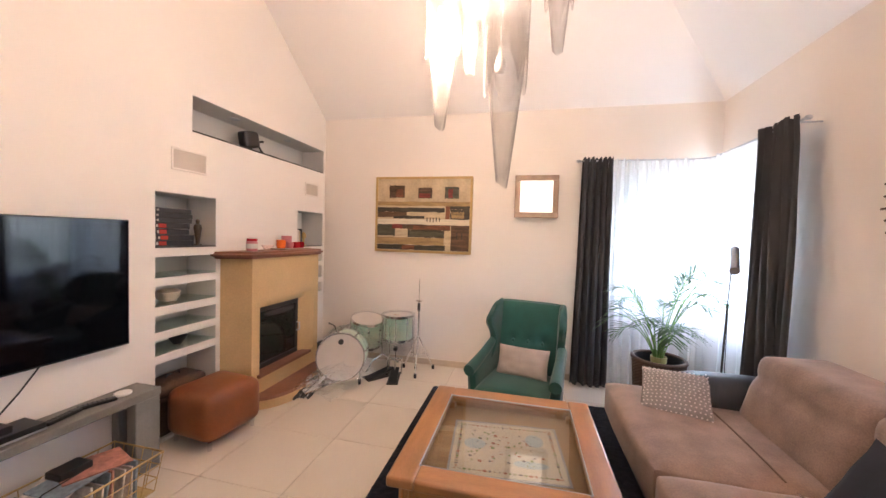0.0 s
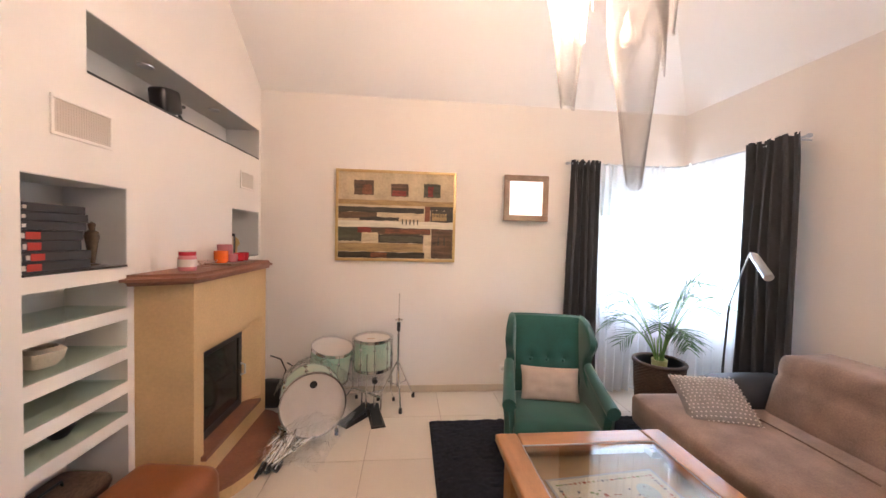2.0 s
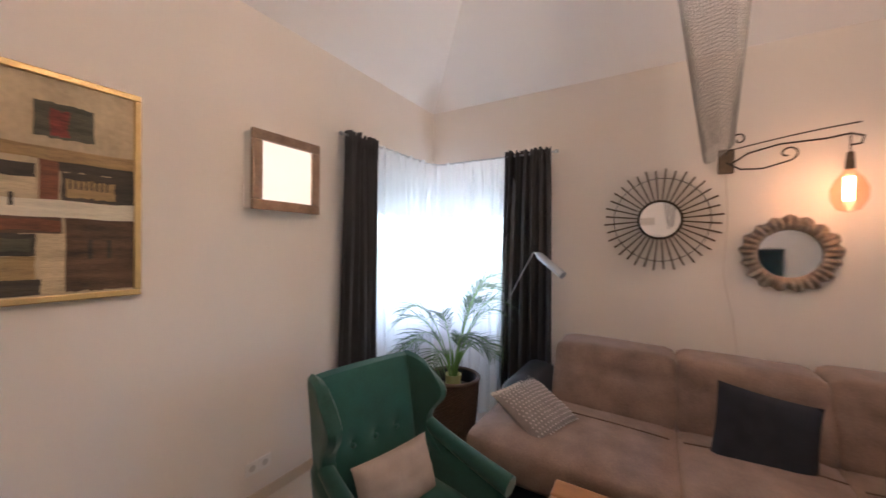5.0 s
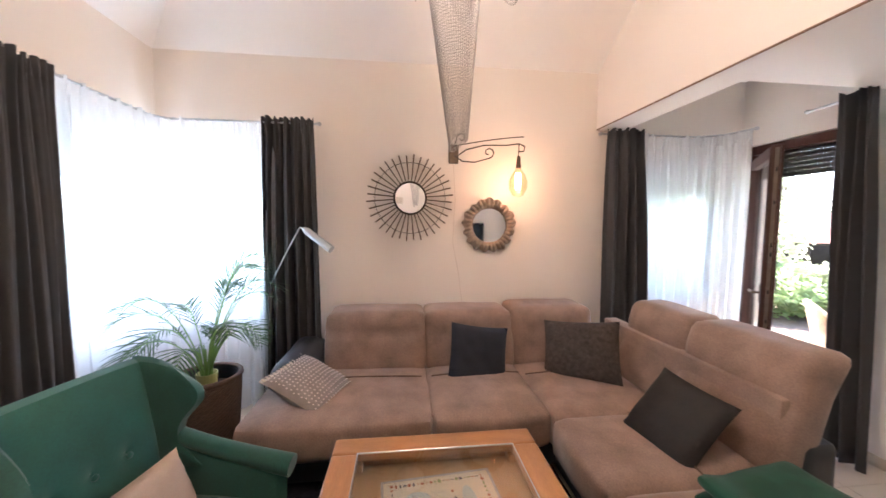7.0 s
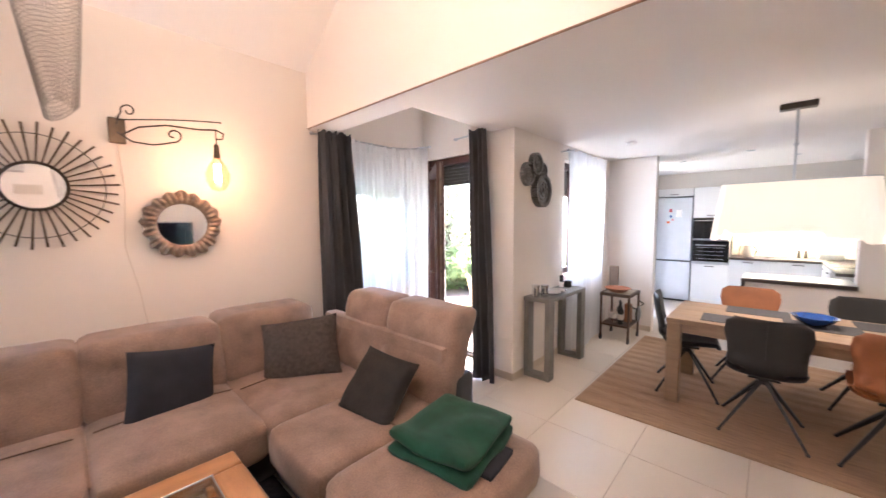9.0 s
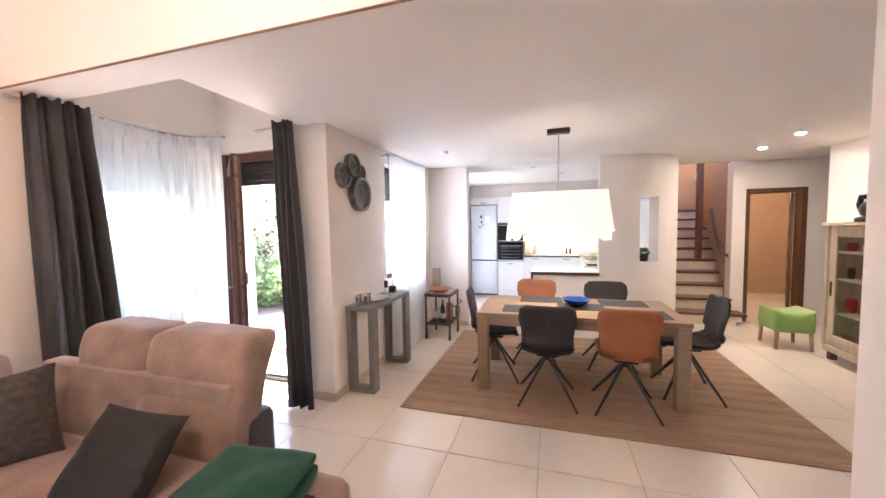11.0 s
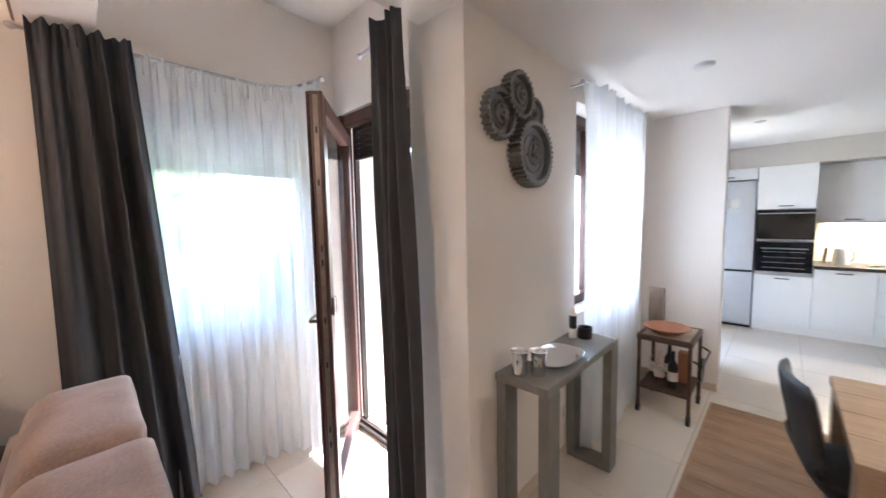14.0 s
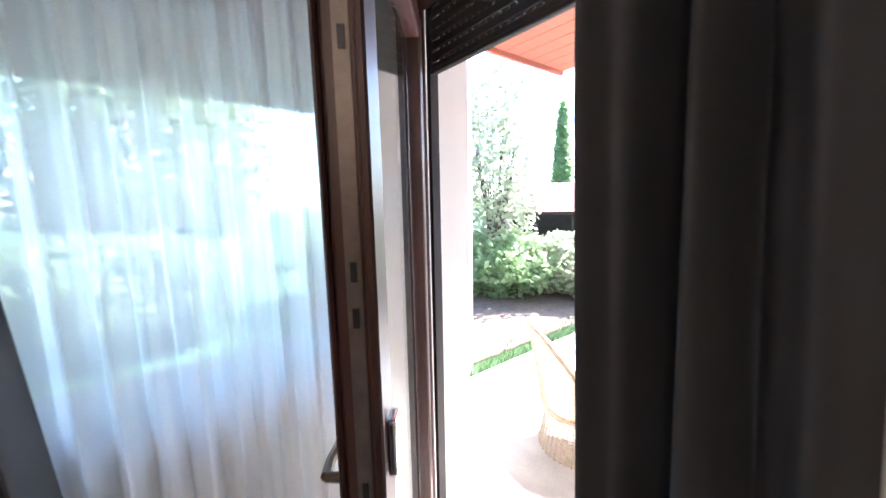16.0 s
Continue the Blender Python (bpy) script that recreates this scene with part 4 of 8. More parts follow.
part("display_tray", obox(-E2 + 0.09, E2 - 0.09, -E2 + 0.09, E2 - 0.09, 0.405, 0.425, 0.002, 1), mat("tray_veneer", (0.33, 0.20, 0.10), 0.55, var=0.2, stretch=(1.2, 7, 7)), ct)
for sx in (-1, 1):
    part("apron", obox(sx * 0.43 - 0.012, sx * 0.43 + 0.012, -0.36, 0.36, 0.33, 0.462, 0.003, 1), M_HONEY, ct)
    part("apron", obox(-0.36, 0.36, sx * 0.43 - 0.012, sx * 0.43 + 0.012, 0.33, 0.462, 0.003, 1), M_HONEYX, ct)
    for sy in (-1, 1):
        lg = bmesh.new()
        box(lg, sx * 0.40 - 0.048, sx * 0.40 + 0.048, sy * 0.40 - 0.048, sy * 0.40 + 0.048, 0.028, 0.461, 0.006)
        for k in range(5):
            o = -0.034 + k * 0.017
            cyl(lg, (sx * 0.40 + o, sy * 0.449, 0.05), (sx * 0.40 + o, sy * 0.449, 0.44), 0.007, seg=8)
            cyl(lg, (sx * 0.449, sy * 0.40 + o, 0.05), (sx * 0.449, sy * 0.40 + o, 0.44), 0.007, seg=8)
        part("leg", lg, M_HONEY, ct, "fluted square leg")
doily = thing("table_runner", "woven cream cloth with a figured border under the glass", "cloth", pose(0.345, 2.90, 0.4265, 0, 0, 5))
M_CLOTH = mat("figured_cloth", (0.62, 0.50, 0.36), 0.9, var=0.2, scale=9, fine=120, bump=0.15, mix2=(0.46, 0.44, 0.40))
part("cloth", obox(-0.285, 0.285, -0.24, 0.24, 0, 0.003), M_CLOTH, doily)
part("hem", merge(obox(-0.285, 0.285, -0.252, -0.24, 0, 0.004), obox(-0.285, 0.285, 0.24, 0.252, 0, 0.004), obox(-0.297, -0.285, -0.252, 0.252, 0, 0.004), obox(0.285, 0.297, -0.252, 0.252, 0, 0.004)), mat("bluegrey_hem", (0.33, 0.32, 0.34), 0.9), doily)
marks = [bmesh.new() for _ in range(3)]
rnd = random.Random(4)
for k in range(150):
    edge = k < 84
    if edge:
        q = k / 84 * 4
        s, f = int(q), (q % 1) * 2 - 1
        x, y = [(f * 0.26, -0.205), (0.255, f * 0.205), (-f * 0.26, 0.205), (-0.255, -f * 0.205)][s]
    else:
        x, y = rnd.uniform(-0.2, 0.2), rnd.uniform(-0.15, 0.15)
    w, d = rnd.uniform(0.004, 0.012), rnd.uniform(0.003, 0.010)
    b = marks[rnd.randrange(3)]
    bmesh.ops.transform(b, matrix=Matrix.Rotation(rnd.uniform(0, 3), 4, "Z"), verts=[])
    ball(b, (x, y, 0.0032), w, d, 0.0012, 8, 4)
for b, c in zip(marks, ((0.16, 0.20, 0.07), (0.30, 0.09, 0.05), (0.12, 0.10, 0.12))):
    part("woven_motif", b, mat("motif", c, 0.9), doily)["kind"] = "stuff"
for x, y, w, d in ((-0.17, 0.02, 0.06, 0.05), (0.16, 0.10, 0.05, 0.06), (0.12, -0.12, 0.09, 0.03)):
    part("woven_patch", oball((x, y, 0.0030), w, d, 0.0009), mat("sea_patch", (0.38, 0.43, 0.46), 0.9), doily)

# navy shag rug
def shag():
    b = grid(lambda u, v: (-0.46 + 2.02 * u, 2.10 + 2.39 * v, 0.022 + 0.012 * noise.noise(Vector((u * 90, v * 100, 0))) - (0.018 if u in (0, 1) or v in (0, 1) else 0)), 130, 150)
    return b


rg = single("shag_rug", shag(), M_SHAG, "dark navy shaggy rug under the coffee table", "rug", solid=0.004)

# ---------------- wing armchair ----------------
ac = thing("wing_armchair", "emerald green velvet wing armchair with a tufted back", "armchair", pose(0.405, 3.955, 0, 0, 0, -13) @ Matrix.Diagonal((0.95, 1, 1, 1)))


def shell(fn, nu, nv, th):
    """A padded board: fn gives the mid surface, th its half thickness, closed all round."""
    def g(s):
        def f(u, v):
            p = Vector(fn(u, v))
            e = 1e-3
            du, dv = Vector(fn(min(1, u + e), v)) - Vector(fn(max(0, u - e), v)), Vector(fn(u, min(1, v + e))) - Vector(fn(u, max(0, v - e)))
            n = du.cross(dv).normalized()
            k = ((1 - abs(2 * u - 1) ** 8) * (1 - abs(2 * v - 1) ** 8)) ** 0.35
            return p + n * s * th * k
        return f
    b = merge(grid(g(1), nu, nv), grid(g(-1), nu, nv))
    bmesh.ops.remove_doubles(b, verts=b.verts, dist=2e-4)
    bmesh.ops.recalc_face_normals(b, faces=b.faces)
    return b


def lerp(a, b, t):
    return a + (b - a) * t


tuft = [(-0.135, 0.65), (0.0, 0.65), (0.135, 0.65)]


def backsurf(u, v):
    x = lerp(-0.315, 0.315, u) * lerp(0.86, 1.0, v)
    z = lerp(0.30, 1.0 - 0.012 * (2 * u - 1) ** 4, v)
    y = 0.24 + 0.13 * v
    for tx, tz in tuft:
        y += 0.030 * math.exp(-((x - tx) ** 2 + (z - tz) ** 2) / 0.0016)
    return (x, y, z)


part("backrest", shell(backsurf, 40, 40, 0.055), M_GREEN, ac, smooth=True)
for tx, tz in tuft:
    part("button", oball((tx, 0.255, tz), 0.014, 0.008, 0.014), M_GREEN, ac, smooth=True)
for s in (-1, 1):
    def wing(u, v, s=s):
        ear = math.exp(-((v - 0.74) / 0.24) ** 2)
        deep = 0.13 + 0.15 * ear + 0.12 * max(0, 0.25 - v) / 0.25
        y = 0.27 + 0.12 * v - deep * u
        top = 1.0 - 0.05 * u ** 3
        return (s * (0.292 + 0.018 * u + 0.025 * ear * u ** 2), y, lerp(0.50, top, v))
    part("wing", shell(wing, 18, 30, 0.036), M_GREEN, ac, smooth=True)
    arm = bmesh.new()
    prof = [(0.30, 0.68), (0.10, 0.615), (-0.13, 0.565), (-0.30, 0.545)]
    def armsurf(u, v, s=s):
        k = u * (len(prof) - 1)
        i = min(int(k), len(prof) - 2)
        y, z = lerp(prof[i][0], prof[i + 1][0], k - i), lerp(prof[i][1], prof[i + 1][1], k - i)
        out = 0.035 * u
        return (s * (0.295 + out + 0.03 * v ** 3), y, lerp(0.13, z, v))
    part("arm", shell(armsurf, 16, 12, 0.042), M_GREEN, ac, smooth=True)
    roll = tube([(s * (0.315 + 0.030 * i / 8), lerp(0.20, -0.325, i / 8), lerp(0.610, 0.518, i / 8) + 0.03 * (1 - i / 8) ** 3) for i in range(9)], 0.048, 16, taper=lambda t: 0.75 + 0.25 * t)
    part("arm_roll", roll, M_GREEN, ac, smooth=True)
    for y in (-0.31, 0.30):
        part("leg", ocyl((s * 0.30, y, 0.0 if y > 0.35 else 0.034), (s * 0.29, y, 0.15), 0.014, 0.022, 10), M_DARKWOOD, ac)
part("seat_cushion", puff(-0.30, 0.30, -0.37, 0.24, 0.25, 0.405, 0.06), M_GREEN, ac, smooth=True)
part("front_rail", puff(-0.33, 0.33, -0.36, 0.26, 0.13, 0.262, 0.03, crown=0.004), M_GREEN, ac, smooth=True)
cu, _ = cushion(0.46, 0.26, 0.13, M_BEIGECUSH, "beige velour lumbar cushion on the armchair", Matrix.Identity(4))
cu.matrix_world = ac.matrix_world @ stand(0.0, 0.085, 0.515, 0, -22)

# ---------------- palm in a rattan pot ----------------
pot = thing("plant_pot", "tall round dark brown rattan plant pot", "plant pot", pose(1.585, 4.40, 0))
body = bmesh.new()
rows = 42
ringv = []
for k in range(rows + 1):
    z = 0.002 + 0.55 * k / rows
    ringv.append([body.verts.new(((0.155 + 0.052 * (k / rows) ** 0.6 + (0.004 if (i + k) % 2 else 0)) * math.cos(2 * math.pi * i / 56), (0.155 + 0.052 * (k / rows) ** 0.6 + (0.004 if (i + k) % 2 else 0)) * math.sin(2 * math.pi * i / 56), z)) for i in range(56)])
for a, b in zip(ringv, ringv[1:]):
    for i in range(56):
        body.faces.new((a[i], a[(i + 1) % 56], b[(i + 1) % 56], b[i]))
body.faces.new(ringv[0][::-1])
part("body", body, M_WICKER, pot)
part("rim", tube([(0.202 * math.cos(a), 0.202 * math.sin(a), 0.552) for a in [2 * math.pi * i / 40 for i in range(40)]], 0.018, 10, True), M_WICKER, pot, smooth=True)
part("liner", lathe([(0.0, 0.40), (0.15, 0.41), (0.188, 0.44), (0.19, 0.556), (0.185, 0.556), (0.183, 0.45)], 32), M_BLACK, pot, smooth=True)
part("soil", lathe([(0.18, 0.455), (0.12, 0.465), (0.0, 0.47)], 24), M_SOIL, pot)
palm = thing("areca_palm", "green areca palm with arching feathered fronds", "plant", pose(1.585, 4.40, 0.455))
part("inner_pot", lathe([(0.055, 0.0), (0.065, 0.12), (0.06, 0.12), (0.05, 0.02)], 20), mat("pale_pot", (0.42, 0.40, 0.16), 0.5), palm)
rnd = random.Random(11)


def frond(azim, reach, rise, droop, nleaf, size):
    stem, leaves = [], bmesh.new()
    ca, sa = math.cos(azim), math.sin(azim)
    N = 16
    for i in range(N + 1):
        t = i / N
        r = 0.02 + reach * t ** 1.5
        z = 0.05 + rise * math.sin(min(1, t * 1.0) * math.pi / 2) - droop * t ** 3.2
        stem.append(Vector((r * ca + 0.012 * math.sin(5 * t + azim), r * sa, z)))
    st = tube(stem, 0.0055, 6, taper=lambda t: 1.1 - 0.85 * t)
    for k in range(nleaf):
        t = 0.42 + 0.58 * (k + 0.5) / nleaf
        i = min(N - 1, int(t * N))
        p = stem[i].lerp(stem[i + 1], t * N - i)
        d = (stem[i + 1] - stem[i]).normalized()
        sd = Vector((-sa, ca, 0))
        for s in (-1, 1):
            L = size * (0.55 + 0.75 * math.sin(math.pi * min(1, 0.12 + 0.9 * (t - 0.42) / 0.58))) * rnd.uniform(0.8, 1.15)
            dirn = (sd * s * 0.75 + d * 0.75 + Vector((0, 0, rnd.uniform(0.0, 0.35)))).normalized()
            nrm = dirn.cross(d).normalized()
            wv = dirn.cross(nrm).normalized() * 0.0056
            prev = None
            for q in range(4):
                f = q / 3
                c = p + dirn * L * f + Vector((0, 0, -0.30 * L * f * f))
                ww = wv * (0.6 + 1.2 * f) * (1 - f) ** 0.6 if q < 3 else wv * 0.03
                pair = (leaves.verts.new(c - ww), leaves.verts.new(c + ww + Vector((0, 0, 0.001))))
                if prev:
                    leaves.faces.new((prev[0], prev[1], pair[1], pair[0]))
                prev = pair
    return st, leaves


# two leaning clumps and a few short fronds between: azimuth, reach, rise, droop, leaflet pairs, leaflet length
FRONDS = ((-52, 0.44, 0.98, 0.08, 22, 0.27), (-30, 0.56, 0.92, 0.14, 22, 0.27), (-70, 0.36, 0.90, 0.06, 20, 0.25), (-46, 0.64, 0.86, 0.22, 20, 0.23), (-12, 0.40, 0.78, 0.12, 18, 0.23), (-58, 0.54, 0.74, 0.16, 18, 0.22),
          (138, 0.56, 0.78, 0.14, 22, 0.25), (118, 0.64, 0.72, 0.24, 20, 0.24), (160, 0.60, 0.62, 0.22, 18, 0.22), (145, 0.70, 0.56, 0.30, 18, 0.21), (182, 0.54, 0.46, 0.22, 16, 0.20),
          (228, 0.42, 0.58, 0.16, 16, 0.20), (262, 0.46, 0.50, 0.20, 16, 0.20), (60, 0.36, 0.66, 0.14, 16, 0.20), (20, 0.46, 0.46, 0.20, 16, 0.18), (-95, 0.50, 0.56, 0.22, 16, 0.20))
for az, reach, rise, droop, pairs, size in FRONDS:
    st, lv = frond(radians(az + rnd.uniform(-6, 6)), 0.74 * reach, 0.94 * rise, droop, pairs, 0.84 * size)
    f = part("frond", st, M_STEM, palm, smooth=True)
    part("leaflet", lv, M_LEAF, f)["kind"] = "stuff"
for k in range(9):
    a = k * 0.72
    part("cane", tube([(0.025 * math.cos(a), 0.025 * math.sin(a), 0.0), (0.03 * math.cos(a), 0.03 * math.sin(a), 0.14), (0.05 * math.cos(a), 0.05 * math.sin(a), 0.30)], 0.0075, 6, taper=lambda q: 1.1 - 0.5 * q), M_STEM, palm, smooth=True)

# ---------------- reading lamp ----------------
fl = thing("floor_lamp", "slim grey floor lamp with a bent arm and tubular head", "floor lamp", pose(1.93, 4.12, 0))
part("base", lathe([(0.0, 0.0), (0.11, 0.0), (0.115, 0.006), (0.11, 0.014), (0.0, 0.018)], 30), M_STEEL, fl, smooth=True)
part("pole", tube([(0, 0, 0.015), (0, 0, 0.6), (0.0, -0.03, 1.12)], 0.008), M_IRON, fl, smooth=True)
part("arm", tube([(0.0, -0.03, 1.12), (-0.05, -0.15, 1.34), (-0.10, -0.27, 1.54), (-0.105, -0.284, 1.559), (-0.118, -0.31, 1.55)], 0.0055), M_STEEL, fl, smooth=True)
part("head", merge(ocyl((-0.118, -0.31, 1.552), (-0.128, -0.335, 1.535), 0.012, 0.026), ocyl((-0.128, -0.335, 1.535), (-0.222, -0.532, 1.402), 0.027, 0.029)), M_STEEL, fl, smooth=True)
part("cable", tube([(0.01, 0.02, 0.015), (0.03, 0.02, 0.5), (0.02, 0.0, 1.0), (0.0, -0.03, 1.14)], 0.003, 6), M_BLACK, fl)

# ---------------- pictures and mirrors ----------------
pic = thing("abstract_painting", "large abstract painting with cream and rust bands, gilt frame", "painting", pose(-1.40, PY, 1.36))
PW, PH = 1.20, 0.91
fw = 0.028
part("canvas", obox(fw, PW - fw, -0.034, -0.003, fw, PH - fw), mat("canvas_cream", (0.50, 0.40, 0.25), 0.7, var=0.25, scale=7, fine=50, bump=0.3), pic)
for b in ((0, PW, 0, fw), (0, PW, PH - fw, PH)):
    part("frame", obox(b[0], b[1], -0.046, -0.002, b[2], b[3], 0.005, 2), M_GOLD, pic, "gilt frame rail")
for b in ((0, fw), (PW - fw, PW)):
    part("frame", obox(b[0], b[1], -0.046, -0.002, fw, PH - fw, 0.005, 2), M_GOLD, pic, "gilt frame rail")
PAL = {k: mat("oil_" + k, c, 0.6, var=v, scale=9, fine=60, bump=0.5, stretch=(0.6, 1, 4)) for k, c, v in (("black", (0.042, 0.032, 0.022), 0.8), ("rust", (0.17, 0.060, 0.026), 0.75), ("brown", (0.095, 0.052, 0.026), 0.8), ("green", (0.075, 0.072, 0.042), 0.6), ("cream", (0.54, 0.43, 0.26), 0.4), ("ochre", (0.33, 0.22, 0.09), 0.4), ("red", (0.20, 0.030, 0.020), 0.8), ("white", (0.66, 0.60, 0.46), 0.2))}
# blocks as shares of the canvas, from its upper left corner
BLOCKS = (("brown", .13, .30, .09, .26), ("rust", .20, .285, .14, .25), ("brown", .45, .60, .12, .27), ("red", .46, .58, .20, .26), ("green", .735, .885, .11, .27), ("red", .77, .82, .14, .26),
          ("ochre", 0, 1, .315, .375), ("black", .0, .74, .40, .46), ("black", .79, 1, .345, .42), ("brown", 0, .45, .46, .54), ("cream", .33, .74, .44, .54), ("black", .18, .52, .515, .555), ("rust", .745, .795, .36, .56),
          ("black", .80, 1, .42, .56), ("ochre", .81, .945, .455, .54), ("white", 0, 1, .56, .635), ("green", 0, .20, .575, .80), ("red", .165, .285, .58, .70), ("brown", .285, .80, .63, .715), ("rust", .40, .80, .65, .70),
          ("black", .345, .74, .715, .815), ("green", .36, .73, .735, .80), ("cream", .21, .34, .70, .82), ("ochre", 0, .74, .82, .92), ("brown", .81, 1, .63, .99), ("cream", .75, .81, .715, .99), ("black", 0, .75, .925, .995), ("rust", .28, .42, .93, .99))
for i, (c, u0, u1, v0, v1) in enumerate(BLOCKS):
    W, Hh = PW - 2 * fw, PH - 2 * fw
    n = 14
    def f(u, v, u0=u0, u1=u1, v0=v0, v1=v1, i=i):
        wob = 0.009 * noise.noise(Vector((u * 9 + i, v * 2, i * 1.7)))
        return (fw + W * lerp(u0, u1, u) + wob * (0 if u0 == 0 and u == 0 or u1 == 1 and u == 1 else 1), -0.0345 - 0.0006 * (i % 8 + 1), PH - fw - Hh * lerp(v0, v1, v) + wob)
    part("painted_block", grid(f, n, 3), PAL[c], pic)
ticks = bmesh.new()
for k in range(5):
    box(ticks, 0.655 + k * 0.038, 0.667 + k * 0.038, -0.0412, -0.0404, 0.375, 0.425)
for k in range(8):
    box(ticks, 0.965 + k * 0.016, 0.971 + k * 0.016, -0.0412, -0.0404, 0.455, 0.50)
for x in (1.02, 1.08):
    box(ticks, x, x + 0.014, -0.0412, -0.0404, 0.17, 0.25)
part("painted_tick", ticks, PAL["black"], pic)["kind"] = "stuff"

wl = thing("framed_wall_light", "square bronze framed light box with a glowing parchment panel", "wall lamp", pose(0.28, PY, 1.80))
S = 0.465
for b in ((0, S, 0, 0.06), (0, S, S - 0.06, S)):
    part("frame", obox(b[0], b[1], -0.115, -0.085, b[2], b[3], 0.006, 2), M_BROWNFR, wl)
for b in ((0, 0.06), (S - 0.06, S)):
    part("frame", obox(b[0], b[1], -0.115, -0.085, 0.06, S - 0.06, 0.006, 2), M_BROWNFR, wl)
part("box", merge(obox(0.01, 0.03, -0.085, -0.002, 0.01, S - 0.01), obox(S - 0.03, S - 0.01, -0.085, -0.002, 0.01, S - 0.01), obox(0.03, S - 0.03, -0.085, -0.002, 0.01, 0.03), obox(0.03, S - 0.03, -0.085, -0.002, S - 0.03, S - 0.01)), M_WHITE, wl)
part("light_panel", obox(0.06, S - 0.06, -0.096, -0.09, 0.06, S - 0.06), glow("panel_glow", (1.0, 0.86, 0.66), 0.09), wl, "glowing cream panel")

sm = thing("sunburst_mirror", "round mirror with dark bamboo rays", "mirror", pose(SX, 3.01, 1.82))
for k in range(36):
    a = 2 * math.pi * (k + 0.5) / 36
    L = 0.375 + 0.012 * (k % 2)
    part("ray", tube([(-0.03, 0.135 * math.cos(a), 0.135 * math.sin(a)), (-0.03, L * math.cos(a), L * math.sin(a))], 0.0055, 6, taper=lambda t: 0.8 + 0.4 * t), M_BRONZE, sm)
part("wire_ring", tube([(-0.024, 0.315 * math.cos(a), 0.315 * math.sin(a)) for a in [2 * math.pi * i / 60 for i in range(60)]], 0.0025, 6, True), M_IRON, sm)
ringp = [(-0.035, 0.142 * math.cos(a), 0.142 * math.sin(a)) for a in [2 * math.pi * i / 48 for i in range(48)]]
part("rim", tube(ringp, 0.009, 8, True), M_IRON, sm, smooth=True)
part("mirror_glass", ocyl((-0.034, 0, 0), (-0.005, 0, 0), 0.138, seg=48), M_MIRROR, sm)

wm = thing("wavy_mirror", "round mirror in a wavy antique bronze metal frame", "mirror", pose(SX, 2.285, 1.58))


def wavy(u, v):
    a = 2 * math.pi * u
    r = lerp(0.155, 0.245 + 0.010 * math.sin(a * 17) + 0.006 * math.sin(a * 5), v)
    return (-0.03 - 0.013 * math.sin(a * 34 + v) * v - 0.025 * math.sin(v * math.pi), r * math.cos(a), r * math.sin(a))


part("frame", grid(wavy, 204, 8, True), M_WAVE, wm, smooth=True, solid=0.004)
part("mirror_glass", ocyl((-0.032, 0, 0), (-0.004, 0, 0), 0.16, seg=48), M_MIRROR, wm)

sc = thing("wall_sconce", "wrought iron scroll wall lamp with a large filament bulb", "wall lamp", pose(SX, 2.62, 2.22))
part("plate", obox(-0.03, -0.001, -0.045, 0.045, -0.085, 0.085, 0.008, 2), M_BRONZE, sc)
AX = Vector((-0.30, -0.56, 0)).normalized()


def along(s, z):
    return (-0.03 + AX.x * s, AX.y * s, z)


part("arm", tube([along(s, 0.07 + 0.03 * math.sin(s * 3)) for s in [0.62 * i / 20 for i in range(21)]], 0.0045), M_IRON, sc)
spir = [along(0.10 + 0.06 * math.cos(a) * (1 - a / 9), 0.12 + 0.06 * math.sin(a) * (1 - a / 9)) for a in [math.pi + 5.6 - 0.35 * i for i in range(16)]]
part("scroll", tube([along(0.0, 0.04), along(0.01, 0.09), along(0.03, 0.13)] + [along(0.07 + 0.045 * math.cos(a) * (1 - i / 22), 0.135 + 0.045 * math.sin(a) * (1 - i / 22)) for i, a in enumerate([math.pi - 0.4 * k for k in range(17)])], 0.005), M_IRON, sc)
part("scroll", tube([along(0.0, -0.01), along(0.08, -0.07), along(0.20, -0.085), along(0.32, -0.06)] + [along(0.32 + 0.055 * math.sin(a) * (1 - i / 22), -0.01 - 0.05 * math.cos(a) * (1 - i / 22)) for i, a in enumerate([0.4 * k for k in range(17)])], 0.0055), M_IRON, sc)
part("scroll", tube([along(0.02, -0.03), along(0.12, 0.03), along(0.28, 0.055), along(0.48, 0.04), along(0.58, 0.045), along(0.63, 0.02), along(0.62, -0.02), along(0.585, -0.02)], 0.0055), M_IRON, sc)
bx, by, bz = along(0.58, 0)
part("socket", merge(ocyl((bx, by, 0.045), (bx, by, -0.06), 0.004), ocyl((bx, by, -0.06), (bx, by, -0.155), 0.014, 0.022)), M_BRONZE, sc)
amber = glass("amber_bulb_glass", (1.0, 0.78, 0.64), thin=True)
bulb = part("bulb", moved(lathe([(0.018, -0.145), (0.028, -0.17), (0.058, -0.215), (0.078, -0.27), (0.074, -0.33), (0.045, -0.385), (0.0, -0.40)], 28), Matrix.Translation((bx, by, 0))), amber, sc, "amber glass bulb", smooth=True)
bulb.visible_shadow = False
part("filament", merge(*[tube([(bx + 0.018 * math.cos(a), by + 0.018 * math.sin(a), -0.20), (bx + 0.018 * math.cos(a), by + 0.018 * math.sin(a), -0.33)], 0.004, 6) for a in [k * 1.256 for k in range(5)]]), glow("filament_glow", (1.0, 0.62, 0.30), 8), sc)
